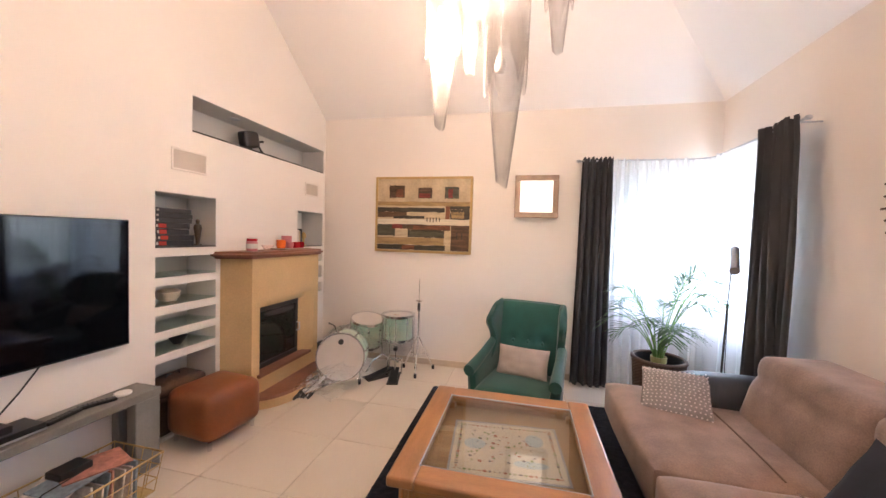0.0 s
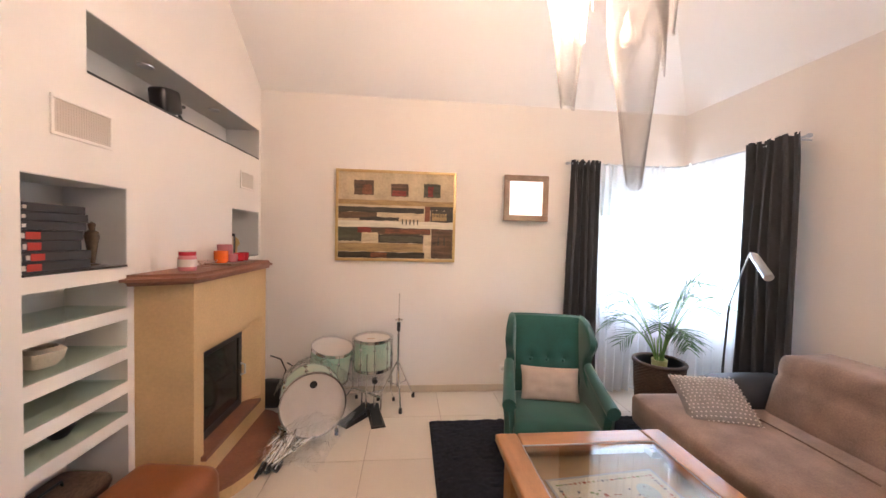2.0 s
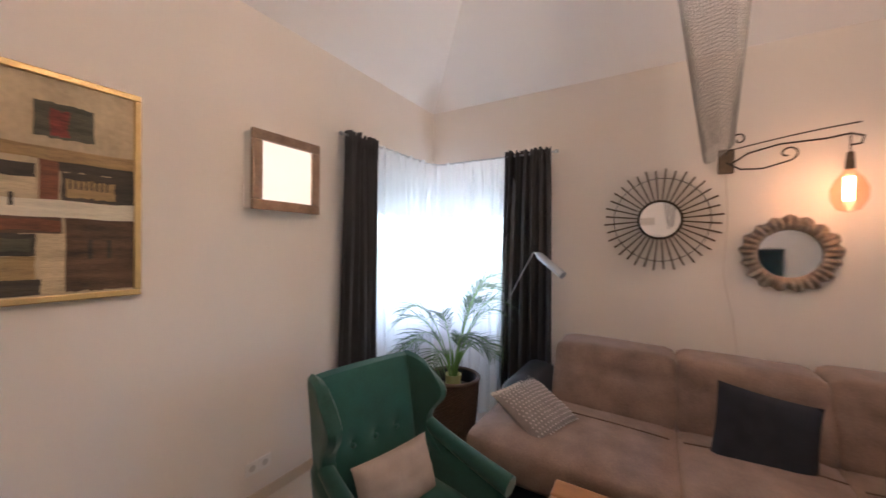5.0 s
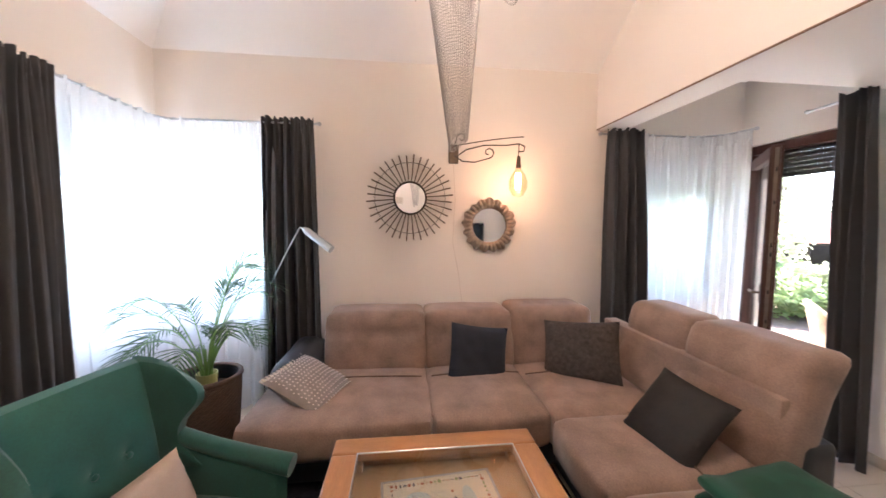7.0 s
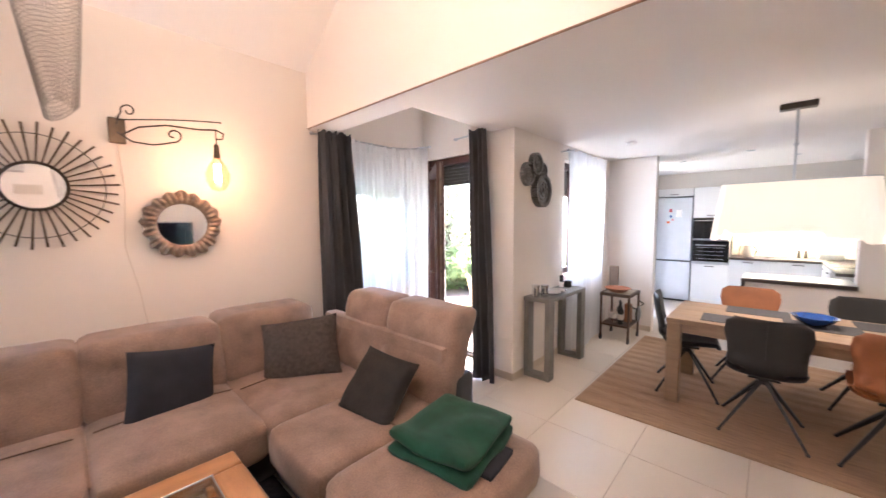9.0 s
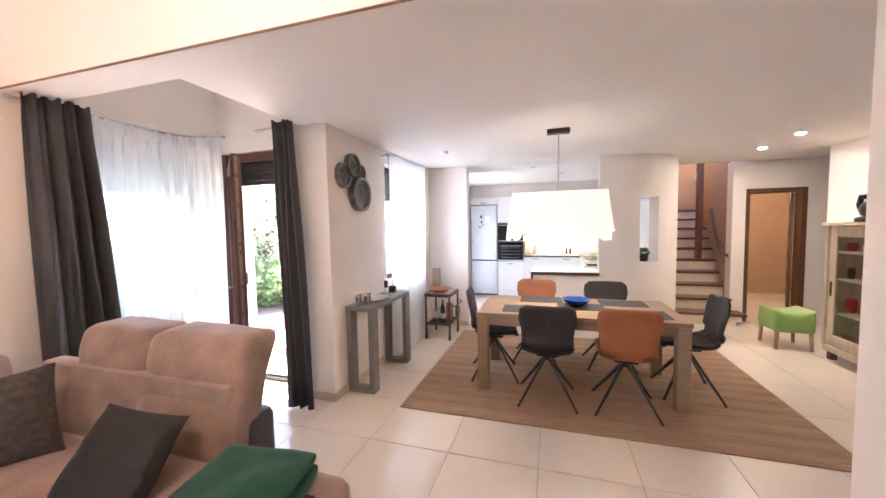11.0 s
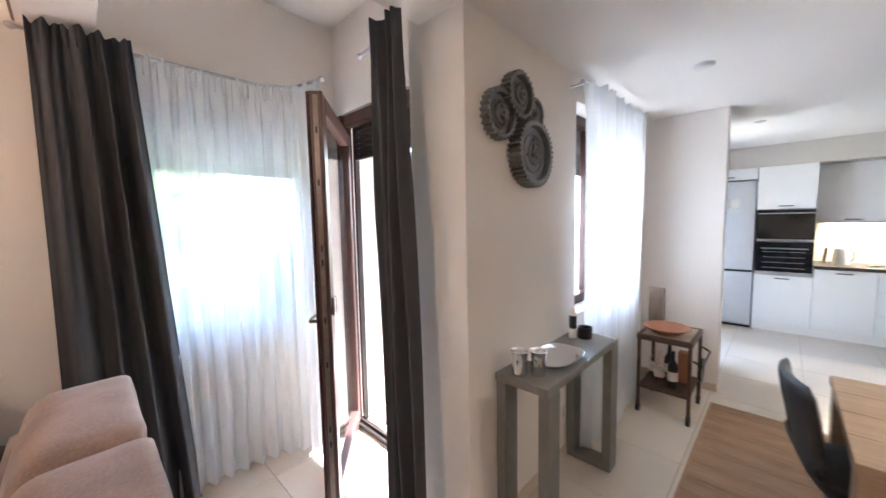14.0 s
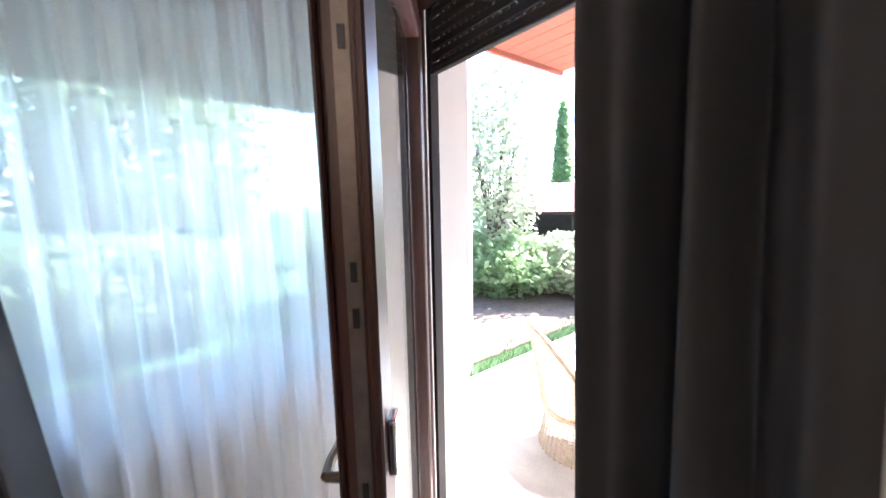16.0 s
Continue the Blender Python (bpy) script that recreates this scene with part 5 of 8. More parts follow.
part("cable", tube([(-0.006, 0.0, -0.085), (-0.006, -0.02, -0.4), (-0.006, 0.0, -0.8), (-0.006, -0.06, -1.1), (-0.006, -0.09, -1.35)], 0.0025, 6), M_CREAM, sc)
lamp = new("sconce_light", bpy.data.lights.new("sconce_light", "POINT"))
lamp.data.energy, lamp.data.color, lamp.data.shadow_soft_size = L_SCONCE, (1.0, 0.38, 0.18), 0.05
lamp.location = (SX + bx, 2.62 + by, 2.22 - 0.24)

# ---------------- chandelier ----------------
ch = thing("chandelier", "silver chain mesh chandelier with hanging tapered sleeves and bulbs", "chandelier", pose(0.22, 2.92, 0))
part("canopy", lathe([(0.0, 4.40), (0.16, 4.40), (0.16, 4.46), (0.0, 4.465)], 36), M_STEEL, ch)


def sleeve(cx, cy, ztop, r, zmid, ztip, wtip, face):
    """A hoop with a chain net that hangs round it and narrows towards its tip."""
    hoop = [(cx + r * math.cos(a), cy + r * math.sin(a), ztop) for a in [2 * math.pi * i / 40 for i in range(40)]]
    h = part("hoop", tube(hoop, 0.004, 6, True), M_STEEL, ch)
    part("hanger", merge(*[tube([(cx + r * math.cos(a), cy + r * math.sin(a), ztop), (cx * 0.4, cy * 0.4, 4.41)], 0.0012, 4) for a in (0.5, 2.6, 4.7)]), M_STEEL, ch)
    n = max(16, int(2 * math.pi * r / 0.0095))
    rows = int((ztop - zmid) / 0.012)
    def net(u, v):
        a = 2 * math.pi * u
        z = ztop - (ztop - zmid - 0.22 * (0.5 + 0.5 * math.cos(a - face)) * 0 - 0.12 * math.sin(3 * a)) * v
        k = 1 - 0.06 * v
        return (cx + r * k * math.cos(a), cy + r * k * math.sin(a), z)
    b = part("chain_net", grid(net, n, rows, True), M_CHAIN, h)
    md = b.modifiers.new("wire", "WIREFRAME")
    md.thickness, md.use_even_offset = 0.0018, False
    rows2 = int((zmid + 0.25 - ztip) / 0.0105)
    half = math.pi
    def tail(u, v):
        w = lerp(r * 1.0, wtip, v ** 1.1)
        a = face + (u - 0.5) * 2 * half
        ox, oy = cx, cy - 0.03 * v
        z = zmid + 0.25 - (zmid + 0.25 - ztip) * v + 0.02 * math.sin(9 * u) * v
        return (ox + w * math.cos(a) * 0.96, oy + w * math.sin(a) * 0.96, z)
    b = part("chain_tail", grid(tail, max(30, int(n * 0.75)), rows2), M_CHAIN, h)
    md = b.modifiers.new("wire", "WIREFRAME")
    md.thickness, md.use_even_offset = 0.0018, False


sleeve(0.05, 0.0, 2.93, 0.12, 2.42, 1.855, 0.032, 0.6)
sleeve(-0.28, -0.06, 3.02, 0.10, 2.62, 2.14, 0.028, -1.2)
sleeve(0.32, 0.20, 3.35, 0.085, 2.95, 2.61, 0.03, -1.6)
sleeve(-0.16, 0.12, 3.12, 0.075, 2.75, 2.50, 0.03, -0.9)
frosted = glow("bulb_glow", (1.0, 0.78, 0.50), 2)
for x, y, z, on in ((-0.28, -0.12, 2.66, 1), (-0.14, 0.12, 3.06, 1), (0.02, 0.01, 2.50, 0)):
    part("bulb", moved(lathe([(0.0, -0.055), (0.022, -0.045), (0.032, -0.015), (0.026, 0.02), (0.014, 0.045), (0.013, 0.085), (0.0, 0.09)], 18), Matrix.Translation((x, y, z))), frosted if on else M_WHITE, ch, smooth=True)
    part("cord", tube([(x, y, z + 0.085), (x, y, 4.41)], 0.003, 6), M_STEEL, ch)
    if on:
        lamp = new("chandelier_light", bpy.data.lights.new("chandelier_light", "POINT"))
        lamp.data.energy, lamp.data.color, lamp.data.shadow_soft_size = L_CHAND, (1.0, 0.72, 0.48), 0.035
        lamp.location = (0.22 + x, 2.92 + y, z - 0.10)

# ---------------- fireplace ----------------
fp = thing("fireplace", "ochre plastered corner fireplace with a brown tiled mantel", "fireplace", pose(LX, 4.06, 0))
def plan(line, z0, z1):
    b = bmesh.new()
    prism(b, line, z0, z1)
    bmesh.ops.recalc_face_normals(b, faces=b.faces)
    return b


FX = 0.265
A, Bp, C, D = (0.001, -0.56), (FX, -0.495), (FX, 0.50), (0.001, 0.55)
part("pedestal", plan([A, Bp, C, D], 0.002, 0.285), M_FIRE, fp)
part("body", plan([A, Bp, (FX, -0.40), (0.001, -0.40)], 0.285, 0.87), M_FIRE, fp)
part("body", plan([(0.001, 0.26), (FX - 0.09, 0.26), (FX, 0.42), C, D], 0.285, 0.87), M_FIRE, fp)
part("hood", plan([A, Bp, C, D], 0.93, 1.325), M_FIRE, fp)
hd = bmesh.new()
lo, hi = [A, Bp, (FX - 0.02, -0.41), (FX - 0.09, -0.40), (FX - 0.09, 0.27), (FX, 0.43), C, D], None
prism(hd, [A, Bp, (FX, -0.40), (FX - 0.055, -0.395), (FX - 0.055, 0.30), (FX, 0.42), C, D], 0.87, 0.93)
bmesh.ops.recalc_face_normals(hd, faces=hd.faces)
part("lintel", hd, M_FIRE, fp)
part("firebox", merge(obox(0.02, 0.03, -0.40, 0.26, 0.285, 0.87), obox(0.02, 0.17, -0.40, -0.39, 0.285, 0.87)), M_BLACK, fp)
part("stove_door", merge(obox(0.165, 0.185, -0.40, 0.255, 0.285, 0.335, 0.003, 1), obox(0.165, 0.185, -0.40, 0.255, 0.82, 0.868, 0.003, 1), obox(0.165, 0.185, -0.40, -0.355, 0.335, 0.82, 0.003, 1), obox(0.165, 0.185, 0.21, 0.255, 0.335, 0.82, 0.003, 1)), M_BLACK, fp, "black iron stove door")
part("stove_glass", obox(0.170, 0.176, -0.355, 0.21, 0.335, 0.82), mat("sooty_glass", (0.018, 0.017, 0.016), 0.08, var=0.3, bump=0), fp)
part("handle", tube([(0.185, 0.235, 0.52), (0.215, 0.24, 0.53), (0.215, 0.24, 0.60), (0.185, 0.235, 0.61)], 0.007), M_STEEL, fp)
part("sill", plan([(0.17, -0.43), (FX + 0.03, -0.43), (FX + 0.03, 0.34), (0.17, 0.30)], 0.262, 0.288), M_MANTEL, fp)
hearth = [(0.24, -0.50)] + [(0.25 + 0.27 * math.sin(a), -0.50 * math.cos(a)) for a in [math.pi * i / 18 for i in range(19)]] + [(0.24, 0.50)]
part("hearth_step", plan([(x - 0.01, y * 0.97) for x, y in hearth], 0.001, 0.085), M_FIRE, fp)
part("hearth_slab", plan(hearth, 0.085, 0.115), M_MANTEL, fp)
mt = plan([(0.001, -0.66), (0.05, -0.665), (FX + 0.035, -0.53), (FX + 0.045, -0.49), (FX + 0.045, 0.52), (FX + 0.02, 0.55), (0.001, 0.60)], 1.325, 1.385)
bmesh.ops.bevel(mt, geom=[e for e in mt.edges if abs(e.verts[0].co.z - e.verts[1].co.z) < 1e-5], offset=0.022, segments=3, affect="EDGES")
part("mantel", mt, M_MANTEL, fp, "glazed brown tile mantel", smooth=True)


def vessel(name, profile, material, label, cat, x, y, z, seg=24, lid=None):
    t = thing(name, label, cat, pose(x, y, z), group="mantel ornaments")
    part("body", lathe(profile, seg), material, t, smooth=True)
    if lid:
        part("lid", lathe(lid[0], seg), lid[1], t, smooth=True)
    return t


MZ = 1.386
clear = glass("clear_candle_glass", (1, 0.96, 0.95), thin=True)
vessel("candle_jar", [(0.0, 0.001), (0.043, 0.001), (0.047, 0.02), (0.047, 0.075), (0.04, 0.09), (0.0, 0.09)], M_PINK, "pink scented candle jar with a label", "candle", -1.95, 3.66, MZ, lid=([(0.0, 0.09), (0.043, 0.09), (0.043, 0.112), (0.0, 0.112)], M_RED))
part("label", lathe([(0.0476, 0.025), (0.0476, 0.068)], 24), M_CREAM, bpy.data.objects["candle_jar"], "cream paper label")
vessel("glass_dish", [(0.03, 0.001), (0.032, 0.01), (0.06, 0.05), (0.057, 0.05), (0.028, 0.014), (0.0, 0.012)], clear, "clear glass dish on the mantel", "dish", -1.95, 3.86, MZ)
tr = thing("wooden_tray", "dark slate tray for candles on the mantel", "tray", pose(-1.97, 4.22, MZ))
part("plate", obox(-0.09, 0.09, -0.20, 0.22, 0.001, 0.012, 0.004, 2), M_BROWNFR, tr)
for dx, dy, h, r, m in ((0.0, -0.15, 0.085, 0.044, M_ORANGE), (0.02, -0.04, 0.06, 0.036, M_PINK), (0.03, 0.05, 0.062, 0.036, M_RED), (0.02, 0.14, 0.062, 0.036, M_RED), (-0.05, 0.0, 0.125, 0.05, M_PINK)):
    vessel("candle_glass", [(0.0, 0.001), (r * 0.8, 0.001), (r, 0.02), (r * 1.02, h), (r * 0.94, h), (r * 0.9, h - 0.02), (0.0, h - 0.022)], m, "coloured glass tealight holder on the tray", "candle", -1.97 + dx, 4.22 + dy, MZ + 0.013)

# ---------------- things on and in the tv wall ----------------
tv = thing("television", "large black flat wall-mounted television", "television", pose(LX, 2.03, 1.217))
part("bezel", obox(0.035, 0.082, -0.70, 0.70, -0.397, 0.397, 0.006, 2), M_BLACK, tv)
part("screen", obox(0.0825, 0.084, -0.692, 0.692, -0.385, 0.390), M_SCREEN, tv, "glossy dark screen")
part("wall_mount", obox(0.001, 0.035, -0.2, 0.2, -0.15, 0.15), M_BLACK, tv)
part("cable", tube([(0.04, 0.30, -0.39), (0.02, 0.22, -0.52), (0.015, 0.10, -0.66)], 0.004, 6), M_BLACK, tv)
bn = thing("tv_bench", "narrow grey concrete-look bench under the television", "bench", pose(-2.005, 2.10, 0))
part("top", obox(-0.105, 0.105, -0.73, 0.72, 0.475, 0.525, 0.004, 1), M_CONC, bn)
for y in (-0.64, 0.64):
    part("leg", merge(obox(0.025, 0.10, y - 0.075, y + 0.075, 0.05, 0.474, 0.004, 1)), M_CONC, bn)
    part("leg", merge(obox(-0.10, -0.045, y - 0.075, y + 0.075, 0.05, 0.474, 0.004, 1)), M_CONC, bn)
    part("foot_rail", obox(-0.10, 0.10, y - 0.075, y + 0.075, 0.001, 0.05, 0.004, 1), M_CONC, bn)
ps = thing("set_top_box", "black set-top box on the bench", "media player", pose(-2.0, 2.10, 0.526))
part("case", obox(-0.085, 0.075, -0.19, 0.16, 0.004, 0.045, 0.004, 2), M_BLACK, ps)
part("front", obox(0.0755, 0.078, -0.19, 0.16, 0.008, 0.018), M_STEEL, ps)
rc = thing("router", "black media box stacked on the set-top box", "media player", pose(-2.01, 2.02, 0.572))
part("case", obox(-0.07, 0.065, -0.13, 0.13, 0.0, 0.036, 0.006, 2), M_BLACK, rc)
for y, a in ((2.36, 12), (2.52, -20)):
    b = obox(-0.022, 0.022, -0.085, 0.085, 0.001, 0.02, 0.007, 3)
    for k in range(6):
        for q in (-0.01, 0, 0.01):
            cyl(b, (q, -0.06 + k * 0.02, 0.019), (q, -0.06 + k * 0.02, 0.0225), 0.0035, seg=8)
    b.transform(pose(-1.99, y, 0.526, 0, 0, a))
    single("remote_control", b, M_BLACK, "black remote control on the bench", "remote control", smooth=False, group="remotes")
single("round_sensor", moved(lathe([(0.0, 0.0), (0.042, 0.0), (0.045, 0.006), (0.042, 0.014), (0.0, 0.016)], 24), pose(-2.0, 2.66, 0.526)), M_WHITE, "small round white puck on the bench", "coaster")

bk = thing("wire_basket", "brass wire basket full of magazines and papers", "basket", pose(-1.86, 2.30, 0))
bw, bd, bh = 0.17, 0.31, 0.22
for k in range(4):
    z = 0.006 + bh * k / 3
    e = 1 + 0.12 * k / 3
    part("wire_hoop", tube([(-bw * e, -bd * e, z), (bw * e, -bd * e, z), (bw * e, bd * e, z), (-bw * e, bd * e, z)], 0.0035 if k < 3 else 0.006, 6, True), M_GOLD, bk)
up = bmesh.new()
for i in range(9):
    t = -1 + 2 * i / 8
    for s in (-1, 1):
        cyl(up, (s * bw, t * bd, 0.006), (s * bw * 1.12, t * bd * 1.12, bh), 0.0022, seg=6)
        if i < 6:
            u = -1 + 2 * i / 5
            cyl(up, (u * bw, s * bd, 0.006), (u * bw * 1.12, s * bd * 1.12, bh), 0.0022, seg=6)
part("upright_wire", up, M_GOLD, bk)["kind"] = "stuff"
part("floor_wire", obox(-bw, bw, -bd, bd, 0.004, 0.007), M_GOLD, bk)
rnd = random.Random(3)
PAPERS = [mat("magazine", c, 0.5, var=0.5, scale=20, fine=50, bump=0.05) for c in ((0.55, 0.48, 0.42), (0.24, 0.30, 0.36), (0.45, 0.20, 0.15), (0.60, 0.57, 0.52))]
for i in range(14):
    y = -0.26 + i * 0.038
    b = obox(-0.13, 0.13, -0.006, 0.006, 0.01, rnd.uniform(0.17, 0.24), 0.002, 1)
    b.transform(pose(-1.86 + rnd.uniform(-0.015, 0.015), 2.30 + y, 0.002, rnd.uniform(-14, 4), 0, rnd.uniform(-5, 5)))
    single("magazine", b, PAPERS[i % 4], "dog-eared magazine standing in the wire basket", "magazine", smooth=False, group="magazines")
for i in range(3):
    b = obox(-0.10, 0.10, -0.14, 0.14, 0, 0.006)
    b.transform(pose(-1.85 + rnd.uniform(-0.03, 0.03), 2.22 + i * 0.09, 0.252 + 0.008 * i, 6 - i * 5, 3, rnd.uniform(-30, 30)))
    single("magazine", b, PAPERS[i], "magazine lying on the full basket", "magazine", smooth=False, group="magazines")
single("black_box", obox(-1.93, -1.82, 2.25, 2.39, 0.275, 0.31, 0.004, 2), M_BLACK, "small black device lying on the basket", "device", smooth=False)
single("loose_cable", tube([(-1.80, 2.33, 0.29), (-1.76, 2.15, 0.30), (-1.74, 1.98, 0.20), (-1.72, 1.93, 0.05), (-1.72, 1.85, 0.006)], 0.0035, 6), M_BLACK, "black cable trailing from the basket", "cable")

pf = thing("leather_pouf", "square brown leather pouf on chrome feet", "pouf", pose(-1.87, 3.215, 0, 0, 0, -6))
part("body", puff(-0.225, 0.225, -0.235, 0.235, 0.055, 0.40, 0.075, crown=0.015), M_POUF, pf, smooth=True)
sb = bmesh.new()
for sx in (-1, 1):
    for sy in (-1, 1):
        part("foot", ocyl((sx * 0.17, sy * 0.18, 0.0), (sx * 0.17, sy * 0.18, 0.062), 0.015), M_CHROME, pf)


def grille(y0, y1, z0, z1):
    g = thing("wall_vent", "painted perforated warm air grille in the wall", "vent", pose(LX, (y0 + y1) / 2, (z0 + z1) / 2), group="vents")
    w, h = (y1 - y0) / 2, (z1 - z0) / 2
    part("frame", merge(obox(0.001, 0.010, -w - 0.015, w + 0.015, h, h + 0.015, 0.002, 1), obox(0.001, 0.010, -w - 0.015, w + 0.015, -h - 0.015, -h, 0.002, 1), obox(0.001, 0.010, -w - 0.015, -w, -h, h, 0.002, 1), obox(0.001, 0.010, w, w + 0.015, -h, h, 0.002, 1)), M_WALL, g)
    part("backing", obox(0.001, 0.0025, -w, w, -h, h), M_GROUT, g)
    mesh = bmesh.new()
    for k in range(int(2 * w / 0.012)):
        box(mesh, 0.004, 0.007, -w + 0.006 + k * 0.012 - 0.0035, -w + 0.006 + k * 0.012 + 0.0035, -h, h)
    for k in range(int(2 * h / 0.012)):
        box(mesh, 0.0035, 0.0065, -w, w, -h + 0.006 + k * 0.012 - 0.0035, -h + 0.006 + k * 0.012 + 0.0035)
    part("mesh", mesh, mat("vent_mesh", (0.60, 0.53, 0.46), 0.6, var=0.03), g)["kind"] = "stuff"


grille(3.08, 3.35, 2.015, 2.15)
grille(4.69, 4.92, 2.015, 2.14)

# added niche linings whose grey carries the shade, and glass shelves
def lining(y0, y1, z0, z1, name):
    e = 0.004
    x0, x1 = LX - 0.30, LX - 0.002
    setting(name, merge(obox(x0, x1, y0, y1, z1 - e, z1), obox(x0, x1, y0, y0 + e, z0, z1 - e), obox(x0, x1, y1 - e, y1, z0, z1 - e)), M_RECESS_SHADE, "added niche lining, shade put into its grey", "wall")


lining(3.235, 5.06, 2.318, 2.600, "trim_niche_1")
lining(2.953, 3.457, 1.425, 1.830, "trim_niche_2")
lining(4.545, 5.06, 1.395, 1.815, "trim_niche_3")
setting("trim_niche_sill", merge(obox(LX - 0.30, LX - 0.001, 3.24, 5.055, 2.319, 2.331), obox(LX - 0.30, LX + 0.006, 2.958, 3.452, 1.426, 1.436), obox(LX - 0.30, LX - 0.001, 4.55, 5.055, 1.396, 1.404)), mat("niche_sill", (0.05, 0.042, 0.036), 0.4), "dark niche shelf boards", "shelf")
for y0, y1 in ((2.953, 3.457), (4.545, 5.06)):
    for z in (1.21, 1.0, 0.82, 0.65):
        if y0 > 4 and z < 0.8:
            continue
        single("glass_shelf", obox(LX - 0.29, LX - 0.004, y0 + 0.003, y1 - 0.003, z + 0.001, z + 0.010, 0.001, 1), M_GLASSG, "greenish glass shelf in the wall niche", "shelf", smooth=False, group="glass shelves")
for y in (3.78, 4.52):
    s = thing("recessed_spot", "small recessed spotlight, switched off", "spotlight", pose(LX - 0.13, y, 2.596), group="niche spots")
    part("ring", moved(lathe([(0.028, 0.0), (0.042, 0.0), (0.040, -0.006), (0.028, -0.004)], 24), Matrix.Identity(4)), M_STEEL, s, smooth=True)
    part("lens", lathe([(0.0, -0.001), (0.028, -0.001), (0.028, 0.0)], 20), M_BLACK, s)
# books lying in a stack, with plain bars for their spine lettering
z = 1.4365
for i, (h, w, d) in enumerate(((0.042, 0.30, 0.22), (0.040, 0.30, 0.22), (0.044, 0.27, 0.20), (0.042, 0.27, 0.20), (0.036, 0.29, 0.21), (0.036, 0.29, 0.21), (0.036, 0.285, 0.21))):
    b = thing("book", "thick charcoal hardback lying in a stack", "book", pose(LX - 0.135 + 0.005 * (i % 2), 2.972 + w / 2, z, 0, 0, (-1.5, 1, 2, -1, 0.5, -1, 1)[i]), group="encyclopedia stack")
    part("cover", merge(obox(-d / 2, d / 2, -w / 2, w / 2, 0, 0.003), obox(-d / 2, d / 2, -w / 2, w / 2, h - 0.004, h - 0.001), obox(d / 2, d / 2 + 0.003, -w / 2, w / 2, 0, h - 0.001, 0.0012, 1)), M_BOOK, b)
    part("pages", obox(-d / 2 + 0.004, d / 2 - 0.001, -w / 2 + 0.004, w / 2 - 0.004, 0.003, h - 0.004), M_CREAM, b)
    if i < 4:
        part("spine_label", obox(d / 2 + 0.003, d / 2 + 0.0038, -w / 2 + 0.03, -w / 2 + 0.085, 0.006, h - 0.007), M_BOOKRED, b)
    part("spine_bar", obox(d / 2 + 0.003, d / 2 + 0.0042, -w / 2 + 0.012, -w / 2 + 0.026, 0.010, h - 0.012), M_CREAM, b)
    z += h + 0.0008
fig = moved(merge(lathe([(0.0, 0.0), (0.03, 0.0), (0.03, 0.008), (0.012, 0.012), (0.018, 0.06), (0.024, 0.11), (0.03, 0.14), (0.026, 0.165), (0.012, 0.175), (0.014, 0.19), (0.016, 0.205), (0.0, 0.218)], 14)), pose(LX - 0.10, 3.375, 1.4365))
single("figurine", fig, M_BRONZE, "slim dark bronze statuette in the niche", "statuette")
single("stone_bowl", moved(lathe([(0.0, 0.0), (0.05, 0.0), (0.075, 0.03), (0.085, 0.07), (0.06, 0.085), (0.05, 0.075), (0.055, 0.05), (0.0, 0.03)], 18, wob=0.08), pose(LX - 0.14, 3.16, 1.011)), mat("pale_stone", (0.60, 0.50, 0.38), 0.8, var=0.15, bump=0.3), "pale stone shell bowl on a glass shelf", "ornament")
single("black_ornament", moved(lathe([(0.0, 0.0), (0.03, 0.0), (0.05, 0.03), (0.065, 0.06), (0.05, 0.09), (0.035, 0.085), (0.04, 0.06), (0.0, 0.045)], 20), pose(LX - 0.12, 3.22, 0.661)), M_BLACK, "glossy black ceramic ornament on a glass shelf", "ornament")
box2 = thing("wicker_hamper", "dark woven hamper in the lowest niche", "basket", pose(LX - 0.14, 3.20, 0.0))
hb = grid(lambda u, v: (lerp(-0.13, 0.13, u), 0, 0), 2, 2)
hb.free()
part("body", obox(-0.13, 0.12, -0.20, 0.20, 0.022, 0.30, 0.02, 3), M_WICKER, box2)
part("lid", moved(puff(-0.13, 0.125, -0.205, 0.205, 0.30, 0.40, 0.05, crown=0.01), Matrix.Identity(4)), M_WICKER, box2, smooth=True)
part("handle", tube([(0.0, -0.06, 0.39), (0.0, -0.05, 0.43), (0.0, 0.05, 0.43), (0.0, 0.06, 0.39)], 0.007), M_BLACK, box2)
# camera-like ornament in the top niche
cm = thing("film_ornament", "black sculptural ornament with a bracket in the top niche", "ornament", pose(LX - 0.13, 3.98, 2.332))
part("hood", moved(puff(-0.05, 0.05, -0.09, 0.09, 0.05, 0.20, 0.02, crown=-0.01), Matrix.Rotation(radians(12), 4, "X")), M_BLACK, cm, smooth=True)
part("stem", tube([(0, 0.0, 0.0), (0, 0.0, 0.06), (0, 0.10, 0.13), (0, 0.16, 0.15)], 0.012), M_BLACK, cm, smooth=True)
part("leg", tube([(0, 0.08, 0.11), (0, 0.14, 0.05), (0, 0.20, 0.01)], 0.010), M_BLACK, cm, smooth=True)
part("base", moved(puff(-0.04, 0.04, 0.10, 0.34, 0.0, 0.03, 0.012, crown=0.005), Matrix.Identity(4)), M_BLACK, cm, smooth=True)
for i in range(4):
    b = obox(-0.07, 0.07, -0.014, 0.014, 0, 0.20 - 0.012 * (i % 3), 0.003, 1)
    b.transform(pose(LX - 0.12, 4.60 + i * 0.032, 1.405))
    single("book", b, (M_BOOK, M_CREAM, M_VITR, M_BOOK)[i], "upright book in the small niche", "book", smooth=False, group="niche books")
